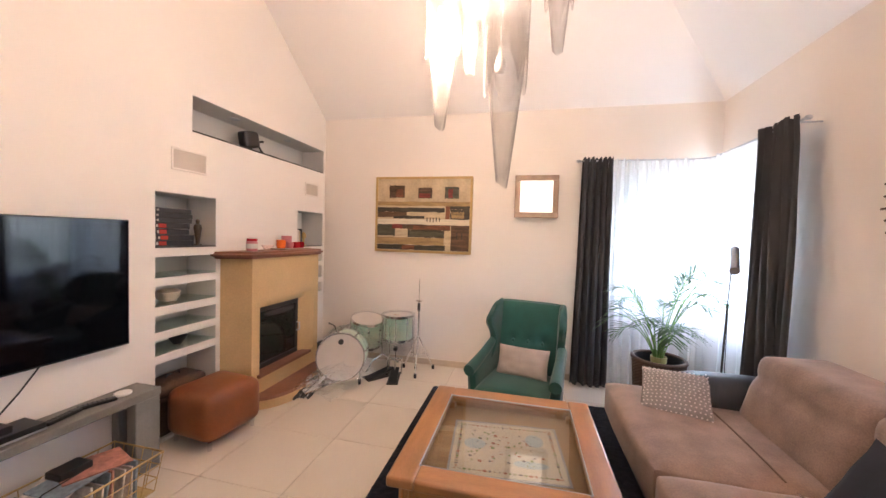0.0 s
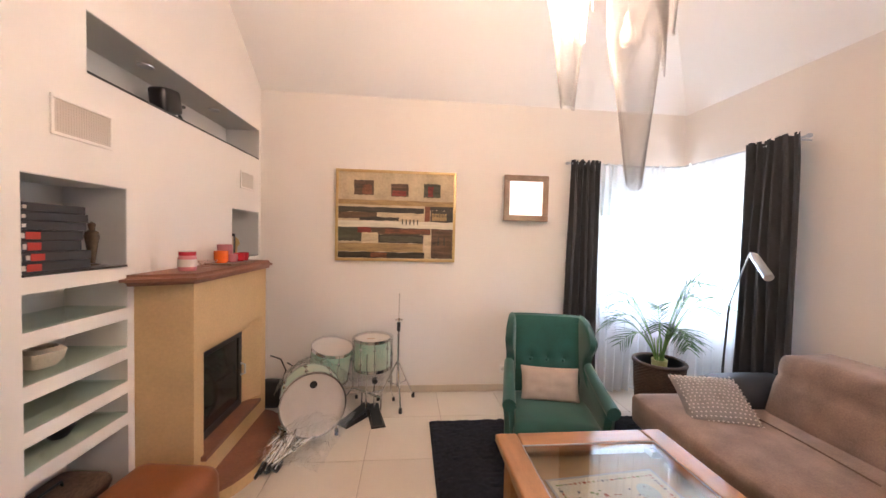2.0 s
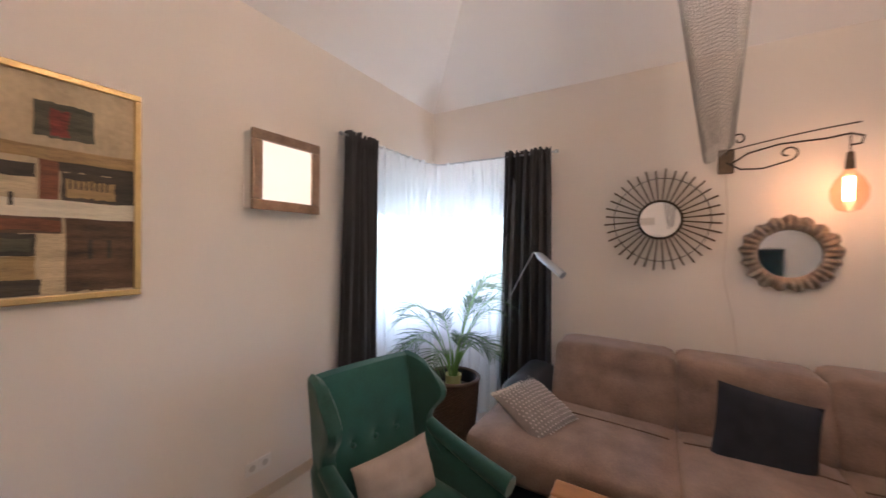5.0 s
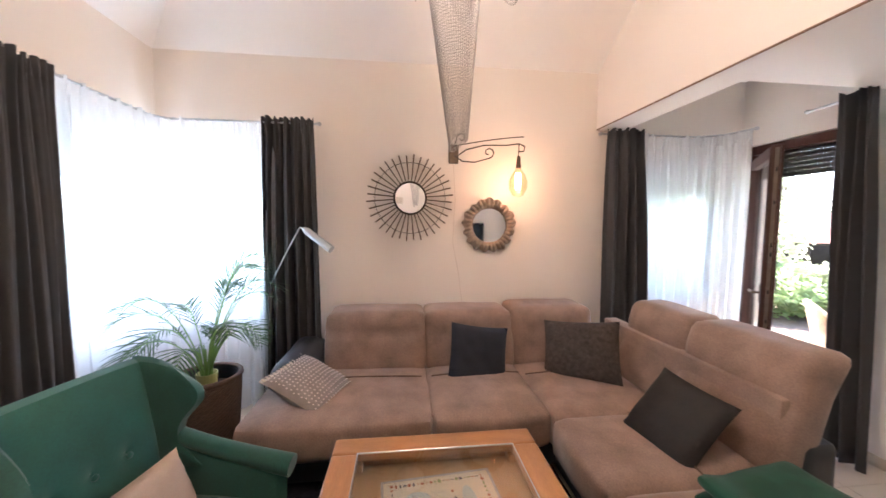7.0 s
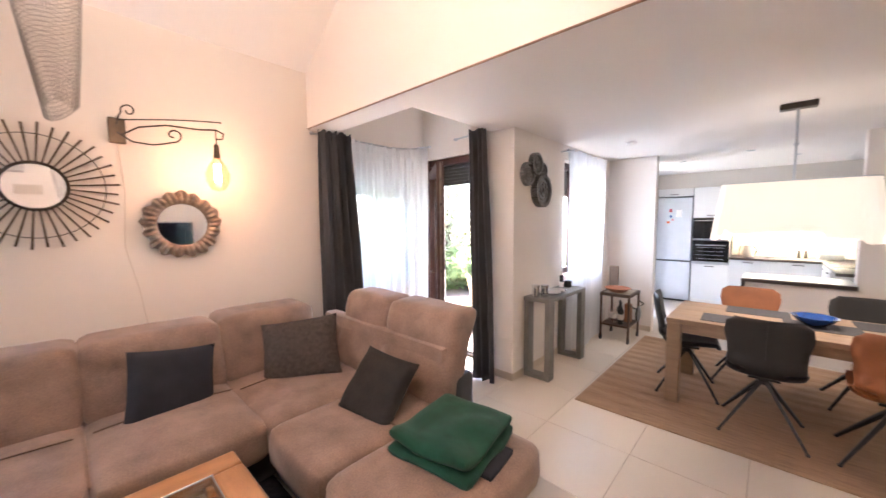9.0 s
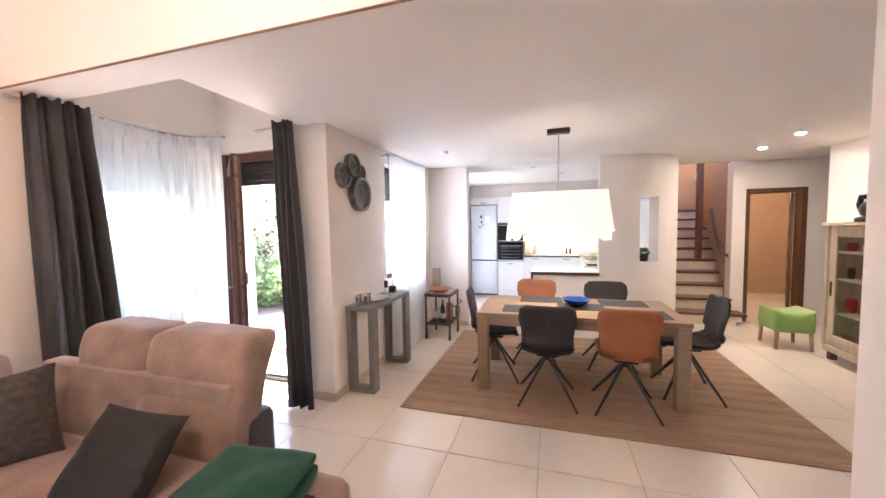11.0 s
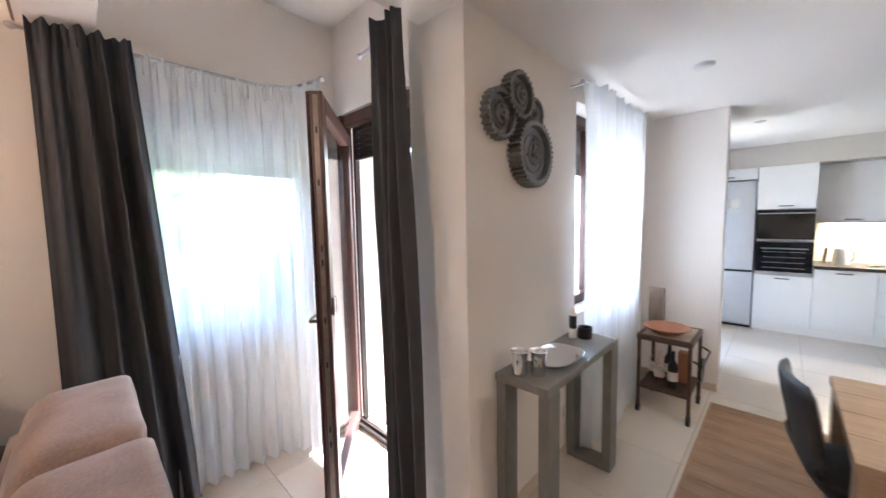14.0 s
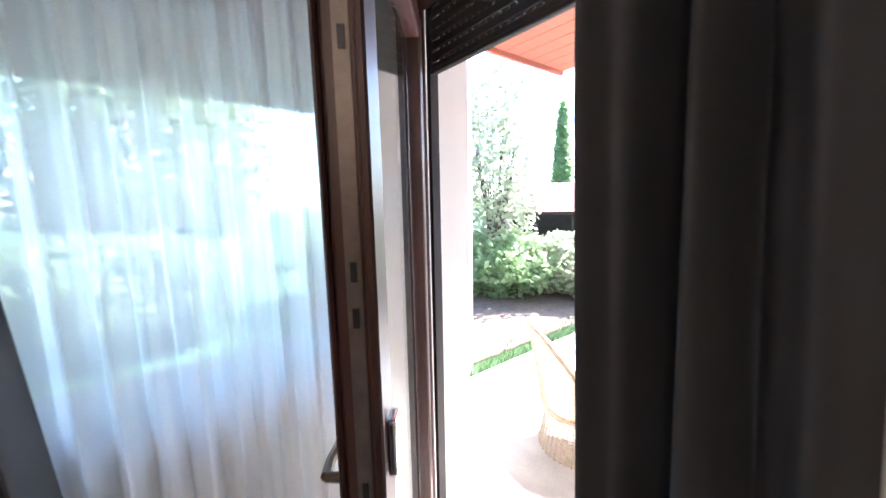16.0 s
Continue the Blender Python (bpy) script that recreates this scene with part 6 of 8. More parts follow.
single("brass_ornament", moved(lathe([(0.0, 0.0), (0.03, 0.0), (0.01, 0.02), (0.012, 0.08), (0.03, 0.11), (0.02, 0.15), (0.0, 0.17)], 12, wob=0.15), pose(LX - 0.08, 4.78, 1.405)), M_GOLD, "small brass ornament in the niche", "ornament")


def socket(x, y, z, m, n=2):
    s = thing("wall_socket", "white double wall socket", "socket", m, group="sockets")
    for k in range(n):
        part("plate", obox(-0.04 + (k - (n - 1) / 2) * 0.081, 0.04 + (k - (n - 1) / 2) * 0.081, -0.010, -0.001, -0.04, 0.04, 0.003, 2), M_WHITE, s)
        # flat grey disc, the shade of the socket recess as colour
        part("well", ocyl(((k - (n - 1) / 2) * 0.081, -0.0105, 0), ((k - (n - 1) / 2) * 0.081, -0.0095, 0), 0.02, seg=20), M_RECESS_SHADE, s)


socket(0, 0, 0, pose(0.39, PY, 0.235))
socket(0, 0, 0, pose(WX, -0.95, 0.30, 0, 0, -90))

# ---------------- drum kit in clear film ----------------
def drum(name, r, depth, m, label):
    d = thing(name, label, "drum", m, group="drum kit")
    prof = [(r, 0), (r, depth)]
    b = bmesh.new()
    cyl(b, (0, 0, 0.0), (0, 0, depth), r, seg=44, caps=False)
    part("shell", b, M_MINT, d, smooth=True)
    for z in (0.0, depth):
        part("head", ocyl((0, 0, z - 0.002), (0, 0, z + 0.002), r * 0.985, seg=44), M_SKIN, d)
        part("hoop", lathe([(r * 0.985, z - 0.015), (r * 1.035, z - 0.015), (r * 1.035, z + 0.015), (r * 0.985, z + 0.015), (r * 0.985, z - 0.015)], 44), M_HOOP if r > 0.24 else M_CHROME, d, smooth=True)
    for k in range(8):
        a = 2 * math.pi * k / 8 + 0.2
        part("lug", merge(ocyl((r * 1.03 * math.cos(a), r * 1.03 * math.sin(a), -0.01), (r * 1.03 * math.cos(a), r * 1.03 * math.sin(a), depth + 0.01), 0.004, seg=6), oball((r * 1.02 * math.cos(a), r * 1.02 * math.sin(a), depth * 0.25), 0.016, u=8, v=6), oball((r * 1.02 * math.cos(a), r * 1.02 * math.sin(a), depth * 0.75), 0.016, u=8, v=6)), M_CHROME, d)
    return d


def film(fn, label, nu=64, nv=64):
    f = single("clear_film", grid(fn, nu, nv), M_PLASTIC, label, "plastic wrap", group="film wraps")
    f.visible_shadow = False
    return f


bd1 = drum("bass_drum", 0.235, 0.34, pose(-1.47, 4.52, 0.27, 82, 0, 18), "mint bass drum with a white head under clear film")
part("emblem", ocyl((0, 0.15, 0.3425), (0, 0.15, 0.345), 0.028, seg=20), M_BLACK, bd1, "plain dark emblem")
drum("floor_tom", 0.185, 0.30, pose(-1.40, 4.85, 0.28, 12, 5, 20), "mint tom drum leaning behind the bass drum")
tom = drum("rack_tom", 0.165, 0.27, pose(-0.99, 4.84, 0.37), "mint floor tom on chrome legs")
part("sticker_bar", obox(-0.05, 0.02, -0.03, 0.0, 0.2725, 0.2735), M_HOOP, tom)
for k in range(3):
    a = radians(20 + 120 * k)
    part("tom_leg", tube([(0.185 * math.cos(a), 0.185 * math.sin(a), 0.18), (0.185 * math.cos(a), 0.185 * math.sin(a), -0.25), (0.215 * math.cos(a), 0.215 * math.sin(a), -0.355)], 0.006), M_CHROME, tom)
    part("rubber_foot", ocyl((0.215 * math.cos(a), 0.215 * math.sin(a), -0.368), (0.215 * math.cos(a), 0.215 * math.sin(a), -0.335), 0.014), M_BLACK, tom)
for s, (x, y) in enumerate(((-1.22, 4.34), (-1.62, 4.30))):
    sp = thing("drum_spur", "chrome bass drum leg with a rubber foot", "drum leg", pose(x, y, 0), group="drum legs")
    part("tube", tube([(0, 0.0, 0.03), (-0.02, 0.06, 0.20), (-0.03, 0.09, 0.28)], 0.008), M_CHROME, sp)
    part("rubber_foot", ocyl((0, 0, 0.0), (0, 0, 0.05), 0.015), M_BLACK, sp)


def stand3(x, y, h, spread, name, label, top=None):
    s = thing(name, label, "stand", pose(x, y, 0), group="drum stands")
    part("pole", ocyl((0, 0, 0.16), (0, 0, h * 0.7), 0.011), M_CHROME, s)
    part("rod", ocyl((0, 0, h * 0.7), (0, 0, h), 0.003), M_CHROME, s)
    part("clamp", ocyl((0, 0, h * 0.66), (0, 0, h * 0.74), 0.017), M_BLACK, s)
    part("wing_nut", merge(obox(-0.035, 0.035, -0.006, 0.006, h * 0.755, h * 0.77), ocyl((0, 0, h * 0.75), (0, 0, h * 0.78), 0.009)), M_CHROME, s)
    for k in range(3):
        a = radians(40 + 120 * k)
        part("leg", tube([(0, 0, 0.42), (spread * math.cos(a), spread * math.sin(a), 0.02)], 0.008), M_CHROME, s)
        part("brace", tube([(0, 0, 0.18), (spread * 0.55 * math.cos(a), spread * 0.55 * math.sin(a), 0.20)], 0.005), M_CHROME, s)
        part("rubber_foot", ocyl((spread * math.cos(a), spread * math.sin(a), 0.0), (spread * math.cos(a), spread * math.sin(a), 0.045), 0.016), M_BLACK, s)
    return s


stand3(-0.75, 4.86, 1.07, 0.20, "hihat_stand", "chrome hi-hat stand with folded legs")
pd = thing("drum_pedal", "black and chrome double drum pedal on the floor", "pedal", pose(-0.93, 4.58, 0, 0, 0, 14))
part("footboard", moved(obox(-0.045, 0.045, -0.15, 0.15, 0.03, 0.045, 0.004, 1), Matrix.Rotation(radians(14), 4, "X")), M_BLACK, pd)
part("base_plate", obox(-0.06, 0.06, -0.17, 0.17, 0.001, 0.012, 0.003, 1), M_IRON, pd)
part("post", merge(ocyl((-0.07, 0.13, 0.0), (-0.07, 0.13, 0.19), 0.009), ocyl((0.07, 0.13, 0.0), (0.07, 0.13, 0.19), 0.009), ocyl((-0.08, 0.13, 0.18), (0.08, 0.13, 0.18), 0.009)), M_CHROME, pd)
part("beater", merge(tube([(0, 0.13, 0.18), (0, 0.09, 0.30)], 0.005), ocyl((0, 0.07, 0.30), (0, 0.11, 0.31), 0.024)), M_BLACK, pd)
pd2 = thing("drum_pedal", "black double drum pedal pushed under the small drum", "pedal", pose(-1.10, 4.60, 0, 0, 0, -38))
part("footboard", moved(obox(-0.05, 0.05, -0.16, 0.15, 0.03, 0.048, 0.004, 1), Matrix.Rotation(radians(12), 4, "X")), M_BLACK, pd2)
part("base_plate", obox(-0.075, 0.075, -0.18, 0.18, 0.001, 0.012, 0.003, 1), M_IRON, pd2)
part("post", merge(ocyl((-0.08, 0.14, 0.01), (-0.08, 0.14, 0.18), 0.010), ocyl((0.08, 0.14, 0.01), (0.08, 0.14, 0.18), 0.010), ocyl((-0.20, 0.14, 0.17), (0.16, 0.14, 0.17), 0.009)), M_CHROME, pd2)
part("drive_shaft", tube([(-0.20, 0.14, 0.17), (-0.16, -0.02, 0.12), (-0.06, -0.14, 0.06)], 0.008), M_CHROME, pd2)
for s in (-1, 1):
    part("toe_clamp", obox(s * 0.05 - 0.02, s * 0.05 + 0.02, 0.15, 0.20, 0.012, 0.05, 0.006, 1), M_BLACK, pd2)
rnd = random.Random(8)
for k in range(26):
    x0, y0 = -1.62 + rnd.uniform(-0.12, 0.10), 3.86 + rnd.uniform(-0.03, 0.10)
    x1, y1 = -1.40 + rnd.uniform(-0.15, 0.12), 4.36 + rnd.uniform(-0.10, 0.08)
    z0, z1 = rnd.uniform(0.015, 0.05), rnd.uniform(0.05, 0.26)
    b = thing("hardware_tube", "chrome drum stand tube in a pile under film", "drum hardware", group="drum hardware pile")
    part("tube", tube([(x0, y0, z0), ((x0 + x1) / 2, (y0 + y1) / 2, (z0 + z1) / 2 + 0.01), (x1, y1, z1)], rnd.choice((0.007, 0.010, 0.013)), 8), M_CHROME, b, smooth=True)
    part("rubber_foot", ocyl((x0, y0, max(0.0, z0 - 0.014)), (x0 + 0.02, y0 + 0.04, z0 + 0.012), 0.016, seg=10), M_BLACK, b)
    t = rnd.uniform(0.4, 0.8)
    part("clamp", merge(oball((lerp(x0, x1, t), lerp(y0, y1, t), lerp(z0, z1, t) + 0.012), 0.022, 0.018, 0.018, 8, 6), ocyl((lerp(x0, x1, t), lerp(y0, y1, t), lerp(z0, z1, t)), (lerp(x0, x1, t) + rnd.uniform(-0.06, 0.06), lerp(y0, y1, t), lerp(z0, z1, t) + 0.05), 0.006, seg=6)), M_CHROME if k % 3 else M_BLACK, b)
film(lambda u, v: (-1.74 + 0.50 * u + 0.16 * v + 0.02 * noise.noise(Vector((u * 7, v * 7, 1))), 3.80 + 0.62 * v, 0.02 + (0.10 + 0.22 * v) * math.sin(math.pi * (0.06 + 0.88 * u)) ** 0.6 + 0.025 * noise.noise(Vector((u * 8, v * 9, 3))) + 0.018 * noise.noise(Vector((u * 21, v * 23, 8)))), "crumpled clear film over the drum hardware")
film(lambda u, v: (-1.76 + 0.60 * u + 0.012 * noise.noise(Vector((u * 9, v * 9, 5))), 4.43 + 0.40 * v, 0.06 + 0.50 * math.sin(math.pi * (0.04 + 0.92 * u)) ** 0.4 * (1 - 0.10 * v) + 0.02 * noise.noise(Vector((u * 8, v * 9, 7))) + 0.014 * noise.noise(Vector((u * 19, v * 17, 9)))), "clear film draped over the bass drum")
film(lambda u, v: (-0.99 + 0.19 * math.cos(6.28 * u) * (1 + 0.05 * noise.noise(Vector((u * 20, v * 4, 2)))), 4.84 + 0.19 * math.sin(6.28 * u) * (1 + 0.05 * noise.noise(Vector((u * 20, v * 4, 4)))), 0.66 - 0.50 * v), "clear film round the small drum", 48, 12)
single("black_bag", moved(puff(-0.14, 0.14, -0.10, 0.10, 0.001, 0.22, 0.06), pose(-1.93, 4.88, 0)), M_BLACK, "black equipment case beside the fireplace", "case")
single("loose_cable", tube([(-1.99, 5.02, 0.42), (-1.88, 4.98, 0.40), (-1.82, 4.95, 0.30), (-1.86, 4.92, 0.16), (-1.78, 4.90, 0.24), (-1.74, 4.9, 0.36), (-1.80, 4.93, 0.38)], 0.007, 8), M_BLACK, "black looped cable hanging from the wall", "cable")

# ---------------- console, clock, cart ----------------
cs = thing("console_table", "narrow grey concrete-look console table on loop legs", "console table", pose(0.685, -0.70, 0))
part("top", obox(-0.14, 0.14, -0.45, 0.455, 0.787, 0.828, 0.003, 1), M_CONC, cs)
for y in (-0.395, 0.39):
    part("leg", merge(obox(-0.14, -0.088, y - 0.055, y + 0.055, 0.042, 0.786, 0.003, 1)), M_CONC, cs)
    part("leg", merge(obox(0.088, 0.14, y - 0.055, y + 0.055, 0.042, 0.786, 0.003, 1)), M_CONC, cs)
    part("foot_rail", obox(-0.14, 0.14, y - 0.055, y + 0.055, 0.001, 0.042, 0.003, 1), M_CONC, cs)
for y, x in ((-0.36, 0.655), (-0.30, 0.72)):
    single("steel_cup", moved(lathe([(0.0, 0.0), (0.034, 0.0), (0.037, 0.012), (0.036, 0.08), (0.040, 0.112), (0.045, 0.118), (0.040, 0.120), (0.034, 0.108), (0.030, 0.02), (0.0, 0.014)], 24), pose(x, y, 0.8285)), M_CHROME, "polished steel tumbler on the console", "cup", group="steel tumblers")
ty = thing("serving_tray", "polished oval steel serving tray on the console", "tray", pose(0.69, -0.60, 0.8285))
def sq(r1, r2, z):
    return [((abs(math.cos(a)) ** 0.7) * math.copysign(r1, math.cos(a)), (abs(math.sin(a)) ** 0.7) * math.copysign(r2, math.sin(a)), z) for a in [2 * math.pi * i / 48 for i in range(48)]]
bm = bmesh.new()
loops = [[bm.verts.new(p) for p in sq(*q)] for q in ((0.095, 0.145, 0.002), (0.10, 0.15, 0.004), (0.118, 0.172, 0.020), (0.124, 0.178, 0.021), (0.124, 0.178, 0.018), (0.10, 0.152, 0.0))]
bm.faces.new(loops[0])
for a, b in zip(loops, loops[1:]):
    for i in range(48):
        bm.faces.new((a[i], a[(i + 1) % 48], b[(i + 1) % 48], b[i]))
bm.faces.new(loops[-1][::-1])
bmesh.ops.recalc_face_normals(bm, faces=bm.faces)
part("dish", bm, M_CHROME, ty, smooth=True)
single("black_candle_cup", moved(lathe([(0.0, 0.0), (0.04, 0.0), (0.043, 0.01), (0.043, 0.07), (0.038, 0.07), (0.036, 0.02), (0.0, 0.016)], 24), pose(0.70, -1.02, 0.8285)), M_BLACK, "small black candle cup on the console", "candle")
tb = thing("white_tube", "white bottle with a dark plain label on the console", "bottle", pose(0.76, -0.98, 0.8285))
part("body", lathe([(0.0, 0.0), (0.022, 0.0), (0.022, 0.15), (0.012, 0.165), (0.012, 0.19), (0.0, 0.192)], 18), M_WHITE, tb, smooth=True)
part("label", lathe([(0.0225, 0.06), (0.0225, 0.14)], 18), M_BLACK, tb)

gc = thing("gear_clock", "wall clock made of aged pewter gear wheels", "clock", pose(WX, 0, 0))


def gear(y, z, r, teeth, depth, off, hole=0.0):
    bm = bmesh.new()
    line = []
    n = teeth * 4
    for i in range(n):
        rr = r if i % 4 in (0, 1) else r * 0.90
        a = 2 * math.pi * i / n
        line.append((rr * math.cos(a), rr * math.sin(a)))
    lo = [bm.verts.new((-off, y + p, z + q)) for p, q in line]
    hi = [bm.verts.new((-off - depth, y + p, z + q)) for p, q in line]
    inn = [bm.verts.new((-off - depth, y + r * 0.80 * math.cos(2 * math.pi * i / n), z + r * 0.80 * math.sin(2 * math.pi * i / n))) for i in range(n)]
    inn2 = [bm.verts.new((-off - depth * 0.45, y + r * 0.78 * math.cos(2 * math.pi * i / n), z + r * 0.78 * math.sin(2 * math.pi * i / n))) for i in range(n)]
    for i in range(n):
        j = (i + 1) % n
        bm.faces.new((lo[i], lo[j], hi[j], hi[i]))
        bm.faces.new((hi[i], hi[j], inn[j], inn[i]))
        bm.faces.new((inn[i], inn[j], inn2[j], inn2[i]))
    bm.faces.new(lo[::-1])
    bm.faces.new(inn2)
    bmesh.ops.recalc_face_normals(bm, faces=bm.faces)
    g = part("gear", bm, M_PEWTER, gc)
    for rr, h in ((0.55, 0.65), (0.33, 0.8), (0.14, 1.0)):
        part("gear_ring", tube([(-off - depth * h, y + r * rr * math.cos(a), z + r * rr * math.sin(a)) for a in [2 * math.pi * i / 36 for i in range(36)]], 0.007, 6, True), M_PEWTER, g, smooth=True)
    return g


gear(-0.262, 2.055, 0.118, 24, 0.045, 0.004)
gear(-0.405, 2.165, 0.115, 24, 0.055, 0.010)
gear(-0.585, 2.120, 0.080, 18, 0.035, 0.004)
big = gear(-0.535, 1.905, 0.172, 40, 0.070, 0.002)
part("dial", ocyl((-0.040, -0.54, 1.895), (-0.036, -0.54, 1.895), 0.145, seg=48), mat("dial_grey", (0.20, 0.21, 0.22), 0.3, var=0.2, scale=9), big, "grey dial without readable figures")
part("clock_pointer", merge(obox(-0.048, -0.045, -0.545, -0.535, 1.895, 1.985), obox(-0.048, -0.045, -0.54, -0.47, 1.89, 1.90)), M_BLACK, big)

ca = thing("bar_cart", "worn brown steel bar cart with tiled top", "cart", pose(0.465, -2.165, 0))
for sx in (-1, 1):
    for sy in (-1, 1):
        part("leg", obox(sx * 0.17 - 0.012, sx * 0.17 + 0.012, sy * 0.22 - 0.012, sy * 0.22 + 0.012, 0.06, 0.63, 0.002, 1), M_RUST, ca)
        part("caster", merge(ocyl((sx * 0.17 - 0.012, sy * 0.22, 0.03), (sx * 0.17 + 0.012, sy * 0.22, 0.03), 0.03), obox(sx * 0.17 - 0.016, sx * 0.17 + 0.016, sy * 0.22 - 0.01, sy * 0.22 + 0.01, 0.04, 0.07)), M_BLACK, ca)
part("top_frame", merge(obox(-0.185, 0.185, -0.235, -0.21, 0.60, 0.64), obox(-0.185, 0.185, 0.21, 0.235, 0.60, 0.64), obox(-0.185, -0.16, -0.21, 0.21, 0.60, 0.64), obox(0.16, 0.185, -0.21, 0.21, 0.60, 0.64)), M_RUST, ca)
for i in range(2):
    for j in range(3):
        part("tile", obox(-0.158 + i * 0.159, -0.001 + i * 0.159, -0.207 + j * 0.139, -0.071 + j * 0.139, 0.615, 0.638, 0.002, 1), mat("stone_tile", (0.46, 0.38, 0.29), 0.5, var=0.2, scale=12), ca)
part("shelf", obox(-0.17, 0.17, -0.22, 0.22, 0.20, 0.225, 0.003, 1), M_RUST, ca)
part("handle", tube([(-0.185, -0.20, 0.50), (-0.24, -0.20, 0.47), (-0.24, 0.20, 0.47), (-0.185, 0.20, 0.50)], 0.008), M_IRON, ca)
part("wheel", lathe([(0.085, -0.01), (0.095, -0.01), (0.095, 0.01), (0.085, 0.01), (0.085, -0.01)], 30), M_IRON, ca).matrix_basis = pose(-0.20, -0.10, 0.34, 0, 90, 0)
for x, y, h, r, m, lab in ((0.42, -2.05, 0.29, 0.036, M_BLACK, "dark wine bottle"), (0.52, -2.09, 0.26, 0.04, clear, "clear glass bottle"), (0.58, -2.19, 0.24, 0.038, clear, "clear glass bottle"), (0.48, -2.23, 0.28, 0.036, M_BLACK, "dark wine bottle")):
    b = thing("bottle", lab + " on the bar cart", "bottle", pose(x, y, 0.2255), group="bottles on the cart")
    part("glass", lathe([(0.0, 0.0), (r, 0.0), (r, h * 0.6), (r * 0.4, h * 0.76), (r * 0.36, h), (0.0, h)], 18), m, b, smooth=True)
    part("label", lathe([(r + 0.0006, h * 0.2), (r + 0.0006, h * 0.45)], 18), M_CREAM, b)
single("spirit_box", obox(0.335, 0.415, -2.27, -2.19, 0.2255, 0.47, 0.003, 1), M_TERRA, "orange spirit carton on the bar cart", "box", smooth=False)
single("terracotta_bowl", moved(lathe([(0.0, 0.0), (0.07, 0.0), (0.085, 0.006), (0.155, 0.052), (0.165, 0.060), (0.157, 0.063), (0.09, 0.018), (0.0, 0.012)], 40), pose(0.475, -2.07, 0.641)), M_TERRA, "wide shallow terracotta bowl on the cart", "bowl")
single("wine_crate_board", merge(obox(0.555, 0.675, -2.385, -2.36, 0.641, 0.95, 0.004, 1), ocyl((0.615, -2.359, 0.90), (0.615, -2.355, 0.90), 0.018)), M_CRATE, "upright rustic wooden board on the cart", "board", smooth=False)

# ---------------- dining table and chairs ----------------
rug2 = thing("jute_rug", "flat woven natural jute rug under the dining table", "rug", pose(-1.365, -1.285, 0))
part("weave", grid(lambda u, v: (lerp(-1.57, 1.57, u), lerp(-1.17, 1.17, v), 0.009 + 0.0016 * math.sin(v * 900) + 0.001 * noise.noise(Vector((u * 30, v * 60, 0)))), 40, 300), M_JUTE, rug2)
part("binding", merge(obox(-1.585, -1.568, -1.18, 1.18, 0.001, 0.011, 0.002, 1), obox(1.568, 1.585, -1.18, 1.18, 0.001, 0.011, 0.002, 1), obox(-1.568, 1.568, -1.18, -1.168, 0.001, 0.010), obox(-1.568, 1.568, 1.168, 1.18, 0.001, 0.010)), M_JUTE, rug2)

dt = thing("dining_table", "grey-brown oak dining table with square legs", "table", pose(-1.24, -1.03, 0))
for k in range(4):
    y0 = -0.44 + k * 0.22
    part("top_board", obox(-0.88, 0.88, y0 + 0.0006, y0 + 0.2194, 0.715, 0.755, 0.0025, 1), M_OAKX, dt)
for s in (-1, 1):
    part("apron", obox(-0.77, 0.77, s * 0.395 - 0.011, s * 0.395 + 0.011, 0.635, 0.7145), M_OAKX, dt)
    part("apron", obox(s * 0.83 - 0.011, s * 0.83 + 0.011, -0.33, 0.33, 0.635, 0.7145), M_OAKX, dt)
    for q in (-1, 1):
        part("leg", obox(s * 0.823 - 0.05, s * 0.823 + 0.05, q * 0.383 - 0.05, q * 0.383 + 0.05, 0.012, 0.7145, 0.004, 1), M_OAK, dt)
for x, y, a in ((-0.80, -0.83, 2), (-0.93, -1.31, 2), (-1.31, -1.02, 2), (-1.80, -0.83, 2), (-1.72, -1.28, 2)):
    single("placemat", moved(obox(-0.215, 0.215, -0.15, 0.15, 0.0, 0.003), pose(x, y, 0.7557, 0, 0, a)), M_PLACE, "grey woven placemat on the dining table", "placemat", smooth=False, group="placemats")
bowl = thing("blue_bowl", "cobalt blue glazed glass bowl on the dining table", "bowl", pose(-1.27, -1.04, 0.7592) @ Matrix.Diagonal((0.80, 0.80, 0.95, 1)))
part("body", lathe([(0.0, 0.002), (0.06, 0.0), (0.07, 0.004), (0.13, 0.04), (0.165, 0.075), (0.170, 0.079), (0.160, 0.078), (0.12, 0.046), (0.06, 0.014), (0.0, 0.012)], 48, wob=0.012), M_BLUE, bowl, smooth=True)


